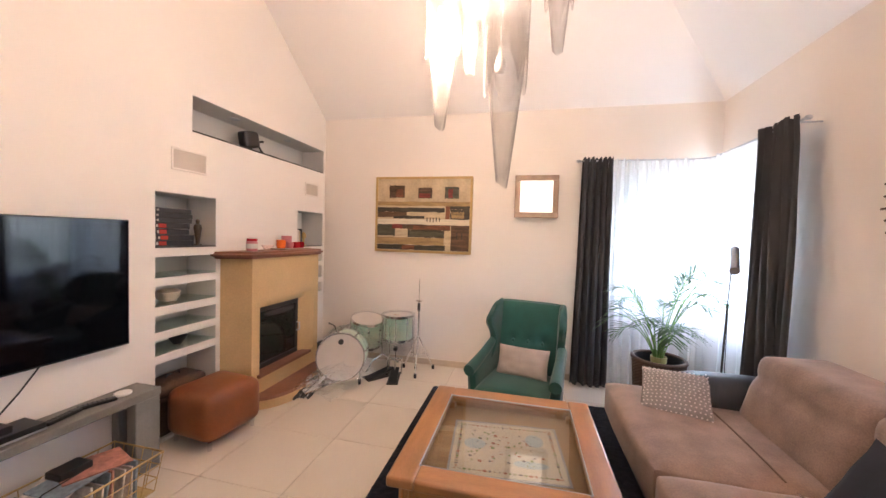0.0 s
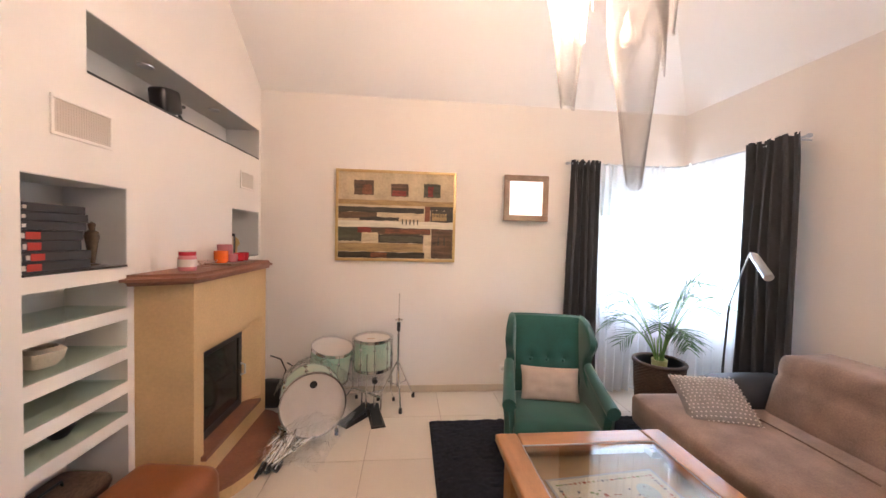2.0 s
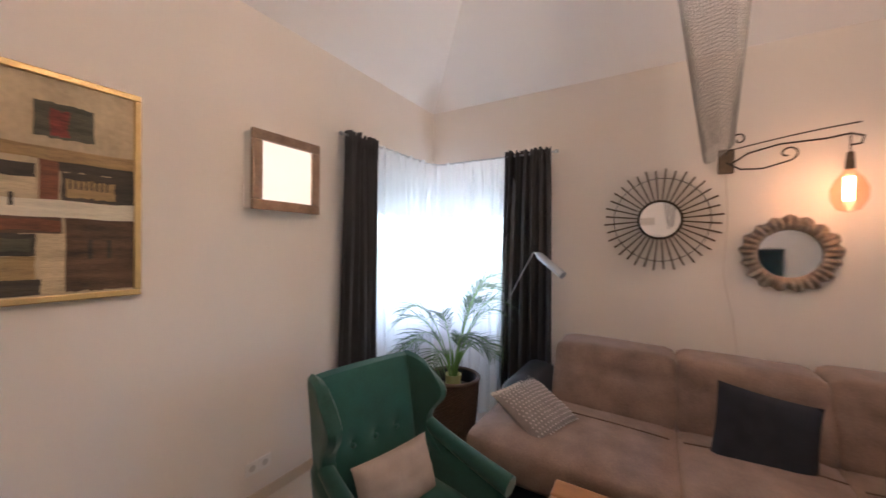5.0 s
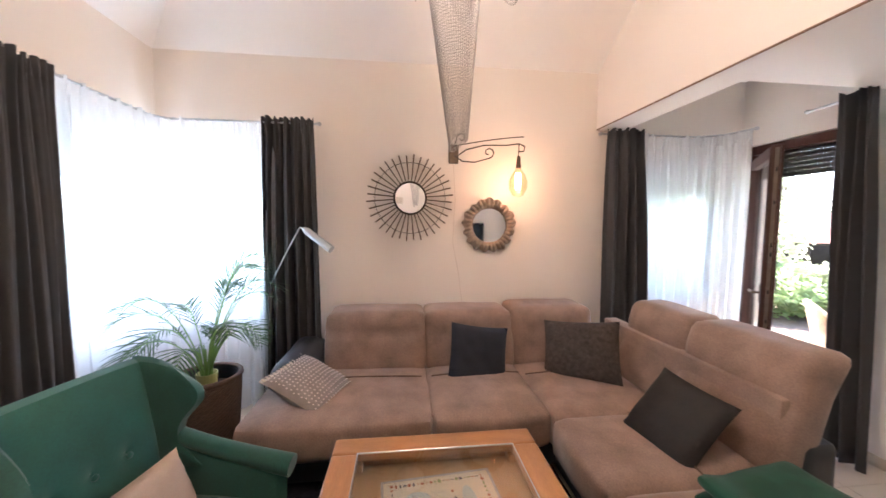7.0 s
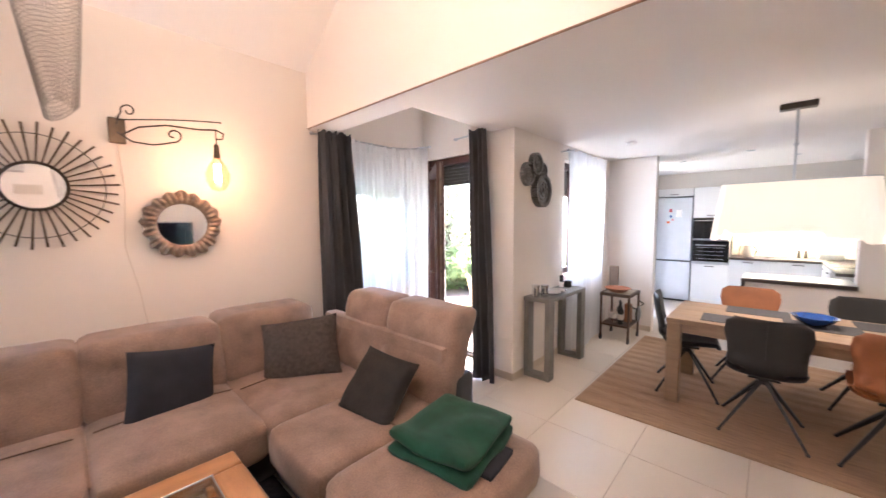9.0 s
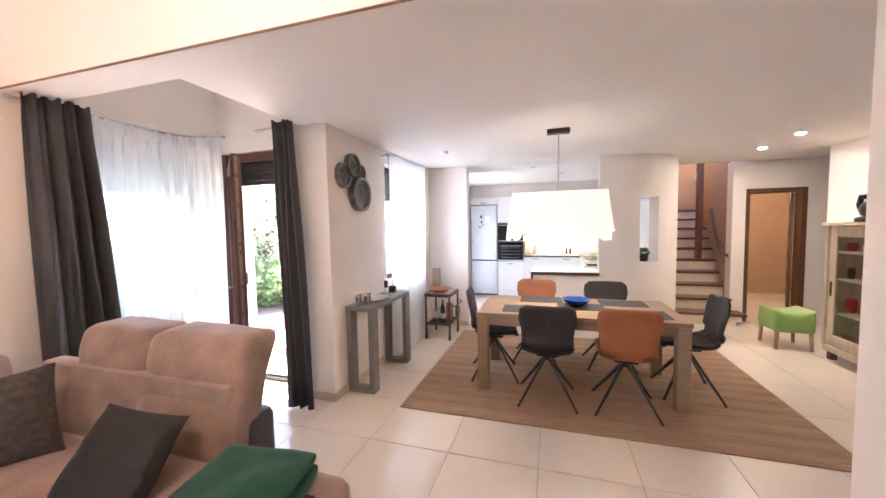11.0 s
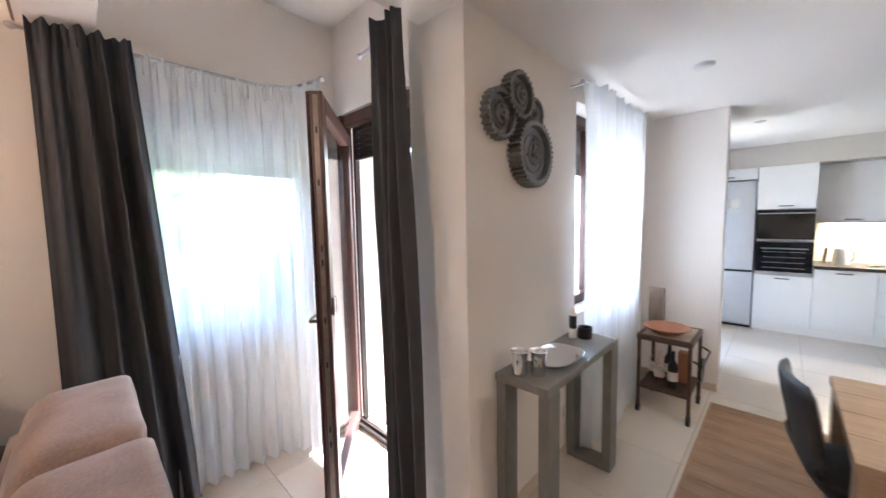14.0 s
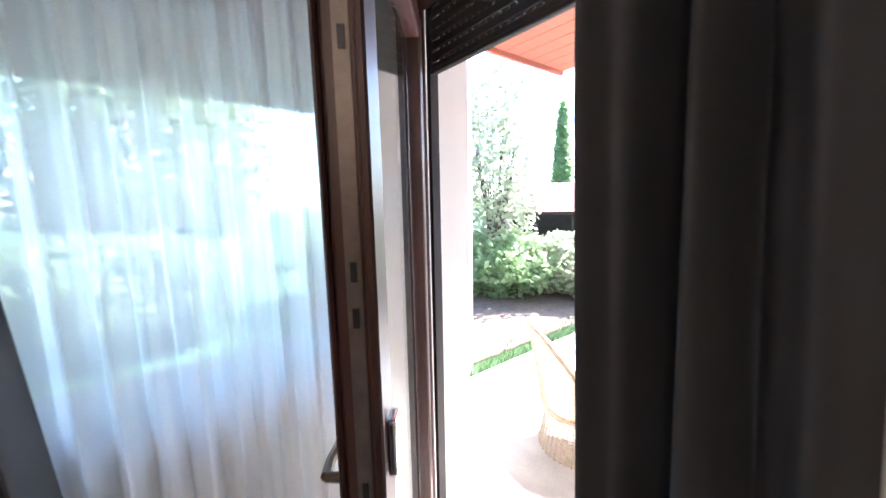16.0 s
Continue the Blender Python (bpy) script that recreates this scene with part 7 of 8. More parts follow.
def chair(material, label):
    c = thing("dining_chair", label, "chair", pose(0, 0, -5), group="dining chairs")
    # side line of the padded shell: seat front, seat, bend, back (front towards -y)
    line = [(-0.235, 0.445), (-0.21, 0.472), (-0.08, 0.470), (0.09, 0.455), (0.165, 0.472), (0.205, 0.54), (0.228, 0.66), (0.250, 0.77), (0.262, 0.845), (0.270, 0.888)]
    wid = [0.195, 0.218, 0.228, 0.225, 0.222, 0.206, 0.214, 0.234, 0.226, 0.178]
    def surf(u, v):
        k = v * (len(line) - 1)
        i = min(int(k), len(line) - 2)
        f = k - i
        y, z = lerp(line[i][0], line[i + 1][0], f), lerp(line[i][1], line[i + 1][1], f)
        w = lerp(wid[i], wid[i + 1], f * f * (3 - 2 * f))
        s = 2 * u - 1
        curl = 0.040 * s ** 4 * (1 if 0.1 < v < 0.5 else 0.4)
        return (w * s, y - (0.035 * s * s if v > 0.6 else 0), z + curl * (1 if v < 0.55 else 0))
    part("seat_shell", shell(surf, 18, 34, 0.022), material, c, smooth=True)
    part("seam", tube([Vector(surf(0.5, t)) + Vector((0, 0.024, 0.0)) for t in [0.62 + 0.36 * i / 10 for i in range(11)]], 0.0025, 6), material, c)
    part("swivel_plate", merge(obox(-0.09, 0.09, -0.09, 0.09, 0.405, 0.42, 0.003, 1), ocyl((0, 0, 0.35), (0, 0, 0.405), 0.03)), M_BLACK, c)
    for sx in (-1, 1):
        for sy in (-1, 1):
            p0, p1 = Vector((sx * 0.015, sy * 0.015, 0.372)), Vector((sx * 0.235, sy * 0.225, 0.008))
            b = bmesh.new()
            cyl(b, p0, p1, 0.020, 0.012, 4)
            part("leg", b, M_BLACK, c)
            part("glide", ocyl((sx * 0.235, sy * 0.225, 0.0), (sx * 0.235, sy * 0.225, 0.012), 0.013), M_BLACK, c)
    return c


dark = chair(M_CHAIRD, "anthracite leather dining chair on black splayed legs")
tan = chair(M_TAN, "cognac leather dining chair on black splayed legs")
zr = 0.011
for src, x, y, a in ((dark, -1.00, -0.60, 1), (tan, -1.63, -0.60, -3), (dark, -0.46, -1.02, -80), (dark, -2.22, -1.05, 88), (tan, -0.86, -1.60, 180), (dark, -1.64, -1.56, 182)):
    copy_thing(src, pose(x, y, zr, 0, 0, a))
for src in (dark, tan):
    for o in (*src.children_recursive, src):
        bpy.data.objects.remove(o)

# ---------------- pendant over the table ----------------
pn = thing("pendant_lamp", "long white ruffled fabric pendant lamp, lit", "pendant lamp", pose(-1.10, -1.0, 0))
part("canopy", obox(-0.105, 0.105, -0.04, 0.04, CZ - 0.045, CZ - 0.001, 0.004, 1), M_IRON, pn)
part("stem", ocyl((0, 0, 1.86), (0, 0, CZ - 0.045), 0.008), M_STEEL, pn)
part("stem_joint", ocyl((0, 0, 2.16), (0, 0, 2.175), 0.016), M_STEEL, pn)


def fabric(u, v):
    a = 2 * math.pi * u
    ca, sa = math.cos(a), math.sin(a)
    L = 0.44 + 0.045 * v
    W = 0.12 + 0.025 * v
    x, y = math.copysign(abs(ca) ** 0.45, ca) * L, math.copysign(abs(sa) ** 0.6, sa) * W
    rip = 1 + 0.03 * v * math.sin(a * 13) + 0.015 * v * math.sin(a * 31)
    z = 1.885 - (0.425 + 0.03 * math.copysign(1, math.sin(a * 3.5 + 0.4)) * (v > 0.9) + 0.02 * math.sin(a * 6)) * v
    return (x * rip, y * rip, z)


m = bpy.data.materials.new("lit_fabric")
m.use_nodes = True
nt = m.node_tree
pb = nt.nodes["Principled BSDF"]
pb.inputs["Base Color"].default_value = (0.9, 0.86, 0.78, 1)
wv, mr, tcn = nt.nodes.new("ShaderNodeTexNoise"), nt.nodes.new("ShaderNodeMapRange"), nt.nodes.new("ShaderNodeTexCoord")
wv.inputs["Scale"].default_value = 7
mr.inputs[3].default_value, mr.inputs[4].default_value = PEND_GLOW * 0.75, PEND_GLOW * 1.25
nt.links.new(tcn.outputs["Object"], wv.inputs["Vector"])
nt.links.new(wv.outputs[0], mr.inputs[0])
nt.links.new(mr.outputs[0], pb.inputs["Emission Strength"])
pb.inputs["Emission Color"].default_value = (1.0, 0.84, 0.60, 1)
part("shade", grid(fabric, 160, 14, True), m, pn, "white ruffled cloth shade", smooth=True)
part("top_frame", tube([fabric(i / 60, 0) for i in range(60)], 0.004, 6, True), M_STEEL, pn)
part("crossbar", ocyl((-0.45, 0, 1.865), (0.45, 0, 1.865), 0.006), M_STEEL, pn)
for x in (-0.32, 0, 0.32):
    part("bulb", oball((x, 0, 1.71), 0.03), M_WHITE, pn)
lamp = new("pendant_light", bpy.data.lights.new("pendant_light", "AREA"))
lamp.data.shape, lamp.data.size, lamp.data.size_y = "RECTANGLE", 0.9, 0.2
lamp.data.energy, lamp.data.color = L_PEND, (1.0, 0.80, 0.56)
lamp.matrix_world = pose(-1.10, -1.0, 1.47)
lamp = new("pendant_uplight", bpy.data.lights.new("pendant_uplight", "AREA"))
lamp.data.shape, lamp.data.size, lamp.data.size_y = "RECTANGLE", 0.78, 0.18
lamp.data.energy, lamp.data.color = 0.14 * L_PEND, (1.0, 0.84, 0.62)
lamp.matrix_world = pose(-1.10, -1.0, 1.80, 180)

for x, y in ((-3.54, -2.09), (-3.56, -2.84)):
    s = thing("ceiling_spot", "recessed round ceiling spotlight, lit", "spotlight", pose(x, y, CZ), group="ceiling spots")
    part("ring", lathe([(0.035, -0.001), (0.048, -0.001), (0.046, -0.006), (0.035, -0.004)], 28), M_STEEL, s, smooth=True)
    part("lens", lathe([(0.0, -0.0068), (0.036, -0.0068), (0.036, -0.003)], 24), glow("spot_glow", (1.0, 0.85, 0.62), 60), s)
    lamp = new("spot_light", bpy.data.lights.new("spot_light", "SPOT"))
    lamp.data.energy, lamp.data.color, lamp.data.spot_size, lamp.data.spot_blend, lamp.data.shadow_soft_size = L_SPOT, (1.0, 0.78, 0.52), radians(110), 0.6, 0.03
    lamp.location = (x, y, CZ - 0.012)
for x, y in ((0.05, -3.6), (-0.75, -3.2), (-1.2, -4.0)):
    s = thing("kitchen_spot", "recessed kitchen ceiling spotlight, off", "spotlight", pose(x, y, CZ), group="kitchen spots")
    part("ring", lathe([(0.03, -0.0005), (0.045, -0.0005), (0.043, -0.006), (0.03, -0.004)], 24), M_STEEL, s, smooth=True)
sd = thing("smoke_detector", "white round smoke detector on the ceiling", "smoke detector", pose(0.225, -1.57, CZ))
part("body", lathe([(0.0, -0.030), (0.035, -0.030), (0.05, -0.02), (0.055, -0.001), (0.0, -0.001)], 30), M_WHITE, sd, smooth=True)

# ---------------- kitchen ----------------
def unit(name, x0, x1, y0, y1, z0, z1, doors, label, hand="h", plinth=0.0):
    """A white cabinet whose fronts face +y; doors are shares of width and height."""
    u = thing(name, label, "cabinet", pose((x0 + x1) / 2, y1, z0), group="kitchen cabinets")
    w, h = x1 - x0, z1 - z0
    part("body", obox(-w / 2, w / 2, y0 - y1, -0.021, 0.002 + plinth, h), M_KITCH, u)
    if plinth:
        part("plinth", obox(-w / 2, w / 2, y0 - y1, -0.06, 0.0, plinth), M_WHITE, u)
    for a, b, c, d in doors:
        f = part("door", obox(-w / 2 + a * w + 0.002, -w / 2 + b * w - 0.002, -0.02, 0, plinth + c * (h - plinth) + 0.002, plinth + d * (h - plinth) - 0.002, 0.002, 1), M_KITCH, u)
        mx = -w / 2 + (a + b) / 2 * w
        zt = plinth + d * (h - plinth) - 0.045 if hand == "h" else plinth + c * (h - plinth) + 0.035
        part("handle", obox(mx - 0.07, mx + 0.07, 0.001, 0.02, zt, zt + 0.012, 0.003, 1), M_IRON, f)
    return u


KF = -5.25
fr = thing("refrigerator", "brushed steel fridge-freezer with small magnets", "refrigerator", pose(0.42, KF, 0))
part("body", obox(-0.30, 0.30, -0.60, -0.06, 0.03, 2.025), M_STEEL, fr)
part("fridge_door", obox(-0.30, 0.30, -0.058, 0, 0.81, 2.03, 0.012, 3), M_STEEL, fr)
part("freezer_door", obox(-0.30, 0.30, -0.058, 0, 0.04, 0.785, 0.012, 3), M_STEEL, fr)
part("grip_strip", obox(-0.29, 0.29, -0.05, -0.012, 0.785, 0.81), M_BLACK, fr)
part("foot_strip", obox(-0.29, 0.29, -0.55, -0.05, 0.0, 0.04), M_BLACK, fr)
for x, z, w, h, c in ((-0.08, 1.72, 0.10, 0.14, M_WHITE), (0.06, 1.78, 0.05, 0.06, M_RED), (0.05, 1.66, 0.04, 0.05, M_BLUE), (0.09, 1.55, 0.05, 0.04, M_ORANGE), (0.02, 1.60, 0.04, 0.04, M_PINK)):
    part("magnet", obox(x - w / 2, x + w / 2, 0.0005, 0.006, z - h / 2, z + h / 2, 0.002, 1), c, fr)
unit("tall_cabinet", 0.115, 0.73, KF - 0.6, KF, 2.045, 2.20, [(0, 1, 0, 1)], "white cabinet over the fridge", "l")
unit("tall_cabinet", -0.45, 0.11, KF - 0.6, KF, 0.0, 0.765, [(0, 1, 0, 1)], "white cabinet under the oven", plinth=0.10)
unit("tall_cabinet", -0.45, 0.11, KF - 0.6, KF, 1.635, 2.20, [(0, 1, 0, 1)], "white cabinet over the ovens", "l")
ov = thing("built_in_oven", "black glass built-in oven with a steel trim", "oven", pose(-0.17, KF, 0.765))
part("body", obox(-0.273, 0.273, -0.58, -0.02, 0.002, 0.44), M_BLACK, ov)
part("front", obox(-0.272, 0.272, -0.02, 0.004, 0.05, 0.435, 0.003, 1), mat("black_oven_glass", (0.012, 0.012, 0.014), 0.06, var=0.1, bump=0), ov)
part("trim", obox(-0.272, 0.272, -0.02, 0.006, 0.004, 0.048, 0.002, 1), M_STEEL, ov)
part("handle", merge(ocyl((-0.22, 0.04, 0.36), (0.22, 0.04, 0.36), 0.008), ocyl((-0.2, 0.0, 0.36), (-0.2, 0.04, 0.36), 0.005), ocyl((0.2, 0.0, 0.36), (0.2, 0.04, 0.36), 0.005)), M_STEEL, ov)
part("rack", merge(*[obox(-0.2, 0.2, 0.0045, 0.005, 0.10 + k * 0.07, 0.105 + k * 0.07) for k in range(4)]), M_STEEL, ov)
mw = thing("built_in_microwave", "black glass built-in microwave", "microwave", pose(-0.17, KF, 1.215))
part("body", obox(-0.273, 0.273, -0.58, -0.02, 0.0, 0.41), M_BLACK, mw)
part("front", obox(-0.272, 0.272, -0.02, 0.004, 0.03, 0.40, 0.003, 1), mat("black_microwave_glass", (0.014, 0.013, 0.013), 0.08, var=0.1, bump=0), mw)
part("trim", merge(obox(-0.272, 0.272, -0.02, 0.008, 0.005, 0.028, 0.002, 1), obox(-0.272, 0.272, -0.02, 0.008, 0.36, 0.375, 0.002, 1)), M_STEEL, mw)
unit("base_cabinet", -0.97, -0.452, KF - 0.6, KF, 0.0, 0.875, [(0, 1, 0, 1)], "white base cabinet under the worktop", plinth=0.10)
unit("drawer_cabinet", -1.70, -0.972, KF - 0.6, KF, 0.0, 0.875, [(0, 1, 0, 0.35), (0, 1, 0.35, 0.7), (0, 1, 0.7, 1)], "white drawer cabinet under the worktop", plinth=0.10)
unit("corner_cabinet", -2.71, -1.702, KF - 0.6, KF, 0.0, 0.875, [(0, 1, 0, 1)], "white corner base cabinet", plinth=0.10)
rt = unit("return_cabinet", -0.55, 0.55, -1.10, 0.0, 0.0, 0.875, [(0, .5, 0, .8), (.5, 1, 0, .8), (0, .5, .8, 1), (.5, 1, .8, 1)], "white base cabinets along the side wall", plinth=0.10)
rt.matrix_world = pose(-1.60, -4.67, 0, 0, 0, -90)
single("worktop", merge(obox(-2.71, -0.452, -5.97, KF + 0.02, 0.877, 0.917, 0.003, 1), obox(-2.71, -1.60, KF + 0.021, -3.60, 0.877, 0.917, 0.003, 1)), M_WORK, "dark brown kitchen worktop running round the corner", "worktop", smooth=False)
for a, b in ((-1.10, -0.455), (-1.64, -1.102), (-2.71, -1.642)):
    unit("wall_cabinet", a, b, -5.97, -5.60, 1.45, 2.20, [(0, 1, 0, 1)], "white wall cabinet over the worktop", "l")
setting("wall_soffit", obox(-2.716, WX, -5.97, KF - 0.02, 2.202, CZ), mat("soffit_paint", (0.62, 0.58, 0.53), 0.85, var=0.03), "beige soffit over the kitchen cabinets", "wall")
setting("wall_splashback", obox(-2.71, -0.456, -5.97, -5.955, 0.918, 1.448), mat("splash_panel", (0.66, 0.62, 0.52), 0.3, var=0.05), "cream splashback panel", "wall")
strip = thing("under_cabinet_light", "slim strip lamp under the wall cabinets, lit", "strip light", pose(-1.2, -5.75, 1.445))
part("housing", obox(-0.6, 0.6, -0.02, 0.02, -0.012, 0.0), M_STEEL, strip)
part("diffuser", obox(-0.59, 0.59, -0.015, 0.015, -0.015, -0.0125), glow("strip_glow", (1.0, 0.83, 0.55), 25), strip)
lamp = new("strip_light", bpy.data.lights.new("strip_light", "AREA"))
lamp.data.shape, lamp.data.size, lamp.data.size_y, lamp.data.energy, lamp.data.color = "RECTANGLE", 1.1, 0.04, L_STRIP, (1.0, 0.83, 0.58)
lamp.matrix_world = pose(-1.2, -5.75, 1.425)
kt = thing("kettle", "white electric kettle on the worktop", "kettle", pose(-0.70, -5.62, 0.918))
part("body", lathe([(0.0, 0.0), (0.075, 0.0), (0.07, 0.12), (0.055, 0.20), (0.0, 0.215)], 24), M_WHITE, kt, smooth=True)
part("handle", tube([(-0.055, 0, 0.19), (-0.11, 0, 0.16), (-0.105, 0, 0.06), (-0.072, 0, 0.04)], 0.010), M_BLACK, kt, smooth=True)
single("chopping_board", moved(obox(-0.01, 0.01, -0.12, 0.12, 0.0, 0.20, 0.004, 1), pose(-0.56, -5.72, 0.918, 0, -6, 0)), M_OAK, "wooden chopping board against the oven tower", "board", smooth=False)
for x in (-1.36, -1.44):
    single("spice_jar", moved(lathe([(0.0, 0.0), (0.03, 0.0), (0.03, 0.09), (0.026, 0.10), (0.026, 0.13), (0.0, 0.13)], 16), pose(x, -5.79, 0.918)), M_IRON, "dark storage jar on the worktop", "jar", group="jars")
single("bread_box", obox(-1.88, -1.58, -5.82, -5.62, 0.918, 1.03, 0.02, 3), M_WHITE, "white bread box on the worktop", "box")
single("kitchen_plate", moved(lathe([(0.0, 0.0), (0.05, 0.0), (0.09, 0.012), (0.088, 0.016), (0.0, 0.006)], 30), pose(-0.98, -5.52, 0.918)), M_BLACK, "black trivet on the worktop", "trivet")
hb2 = single("cooktop", obox(-2.02, -1.64, -5.05, -4.35, 0.918, 0.926, 0.002, 1), M_SCREEN, "black glass cooktop in the worktop", "cooktop", smooth=False)
# white cabinet form added in place of the brightly lit window reveal
unit("side_cabinet", -0.21, 0.21, -0.34, 0.0, 0.0, 2.13, [(0, 1, 0, .55), (0, 1, .55, 1)], "tall white stand-in for the bright window reveal behind the partition", plinth=0.08).matrix_world = pose(0.61, -3.22, 0)
pe = thing("kitchen_peninsula", "breakfast counter with beige front and dark edged worktop", "counter", pose(-1.255, -2.637, 0))
part("front_panel", obox(-0.40, 0.465, 0.0, 0.10, 0.002, 0.865), M_WALL, pe)
part("side_panel", obox(0.468, 0.50, -0.30, 0.14, 0.002, 0.865, 0.002, 1), M_WORK, pe)
part("top", obox(-0.40, 0.50, -0.40, 0.155, 0.867, 0.905, 0.003, 1), M_WORK, pe)
part("steel_inlay", obox(-0.40, 0.495, -0.395, 0.145, 0.9055, 0.912, 0.002, 1), M_STEEL, pe)
wk = tagged(new("window_5"), "bright kitchen window beside the fridge", "window", kind="structure")
part("window_frame", merge(obox(WX + 0.12, WX + 0.2, -4.30, -4.23, 0.02, 2.2), obox(WX + 0.12, WX + 0.2, -3.27, -3.20, 0.02, 2.2), obox(WX + 0.12, WX + 0.2, -4.23, -3.27, 2.13, 2.2)), M_DARKWOOD, wk)
pane = part("pane", obox(WX + 0.158, WX + 0.162, -4.23, -3.27, 0.02, 2.13), M_GLASS, wk)
pane.visible_shadow = False

# plant in the slot of the rounded wall
sp = thing("potted_succulent", "small green plant in a black pot in the wall slot", "plant", pose(-2.23, -2.72, 1.051))
part("pot", lathe([(0.0, 0.0), (0.045, 0.0), (0.06, 0.10), (0.054, 0.10), (0.042, 0.012), (0.0, 0.01)], 20), M_BLACK, sp, smooth=True)
lv = bmesh.new()
rnd = random.Random(5)
for k in range(60):
    a, e = rnd.uniform(0, 6.28), rnd.uniform(0.2, 1.4)
    p = Vector((math.cos(a) * math.cos(e), math.sin(a) * math.cos(e), math.sin(e))) * rnd.uniform(0.04, 0.10) + Vector((0, 0, 0.09))
    ball(lv, p, 0.024, 0.014, 0.008, 6, 4)
part("foliage", lv, M_LEAF, sp)

# ---------------- stairs and hall door ----------------
st = tagged(new("stairs"), "winding stairs with dark wooden treads and cream risers", "stairs", kind="structure")
M_RISER = mat("riser_paint", (0.70, 0.60, 0.46), 0.8, var=0.05)
for k in range(10):
    z = 0.183 * (k + 1)
    y0 = -3.64 - 0.26 * k
    xl, xr = -2.845 - 0.06 * k, -3.69 - 0.033 * k
    part("tread", obox(xr - (0.12 if k == 0 else 0.0), xl, y0 - 0.285, y0 + 0.03, z - 0.038, z, 0.006, 2), M_TREAD, st)
    part("riser", obox(xr, xl, y0 - 0.05, y0, z - 0.183, z - 0.038), M_RISER, st)
    part("stringer", obox(xr, xl, y0 - 0.26, y0 - 0.05, 0.0, z - 0.039), M_RISER, st)
part("newel_panel", obox(-3.60, -3.52, -4.82, -4.72, 0.9, 4.2), M_TREAD, st)
part("handrail", tube([(-3.72, -3.98, 1.02), (-3.66, -4.10, 1.06), (-3.74, -4.6, 1.45), (-3.82, -5.0, 1.80)], 0.022, 10), M_DARKWOOD, st, "dark wooden handrail", smooth=True)
dr = tagged(new("door_2"), "half open brown wooden hall door with glass strips", "door", kind="structure")
a0, a1 = -4.64, -3.87
part("door_frame", merge(obox(a0 - 0.0, a0 + 0.07, HY - 0.15, HY + 0.015, 0.002, 2.06, 0.004, 1), obox(a1 - 0.07, a1, HY - 0.15, HY + 0.015, 0.002, 2.06, 0.004, 1), obox(a0 + 0.07, a1 - 0.07, HY - 0.15, HY + 0.015, 1.99, 2.06, 0.004, 1)), M_DOORW, dr)
LM = Matrix.Translation((a0 + 0.10, HY - 0.15, 0)) @ Matrix.Rotation(radians(-116), 4, "Z")
lf = part("leaf", moved(merge(obox(0, 0.12, -0.02, 0.02, 0.01, 1.98, 0.004, 1), obox(0.50, 0.62, -0.02, 0.02, 0.01, 1.98, 0.004, 1), *[obox(0.12, 0.50, -0.018, 0.018, z0, z0 + 0.16) for z0 in (0.01, 0.38, 0.75, 1.12, 1.49, 1.86)]), LM), M_DOORW, dr)
for z0 in (0.17, 0.54, 0.91, 1.28, 1.65):
    part("pane", moved(obox(0.12, 0.50, -0.004, 0.004, z0, z0 + 0.21), LM), mat("frosted_amber", (0.55, 0.38, 0.20), 0.4), lf)
part("door_handle", moved(merge(ocyl((0.56, -0.02, 1.04), (0.56, -0.06, 1.04), 0.009), ocyl((0.56, -0.06, 1.04), (0.44, -0.06, 1.04), 0.009), obox(0.54, 0.58, -0.024, -0.02, 0.94, 1.10)), LM), M_STEEL, lf)

# unseen lamps added to light the stair well and the hall behind the door
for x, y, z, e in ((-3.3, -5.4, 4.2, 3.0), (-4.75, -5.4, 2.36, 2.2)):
    hl = thing("hall_lamp", "unseen white globe lamp added to light hall and stairs", "ceiling lamp", pose(x, y, z), group="hall lamps")
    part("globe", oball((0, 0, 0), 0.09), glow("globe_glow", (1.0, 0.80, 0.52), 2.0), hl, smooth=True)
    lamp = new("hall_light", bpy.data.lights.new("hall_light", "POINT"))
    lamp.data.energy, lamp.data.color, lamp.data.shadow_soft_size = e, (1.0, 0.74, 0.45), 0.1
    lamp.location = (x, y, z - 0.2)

# ---------------- glazed cabinet, green stool ----------------
vc = thing("display_cabinet", "limed oak display cabinet with glass sliding doors", "cabinet", pose(RX, -1.70, 0))
D0, W0, Z0, Z1 = 0.36, 0.72, 0.10, 1.50
part("top", obox(0.005, D0 + 0.03, -W0 - 0.03, W0 + 0.03, Z1, Z1 + 0.035, 0.004, 1), M_VITR, vc)
part("bottom", obox(0.005, D0, -W0, W0, Z0, Z0 + 0.06), M_VITR, vc)
part("back", obox(0.005, 0.02, -W0, W0, Z0 + 0.06, Z1), M_VITR, vc)
for s in (-1, 1):
    part("side", obox(0.005, D0, s * W0 - 0.02, s * W0 + 0.02, Z0 + 0.06, Z1 - 0.001), M_VITR, vc)
    for q in (0.06, D0 - 0.06):
        part("foot", obox(q - 0.03, q + 0.03, s * (W0 - 0.06) - 0.03, s * (W0 - 0.06) + 0.03, 0.001, Z0), M_DARKWOOD, vc)
for z in (0.52, 0.90, 1.2):
    part("shelf", obox(0.02, D0 - 0.06, -W0 + 0.02, W0 - 0.02, z, z + 0.018), M_VITR, vc)
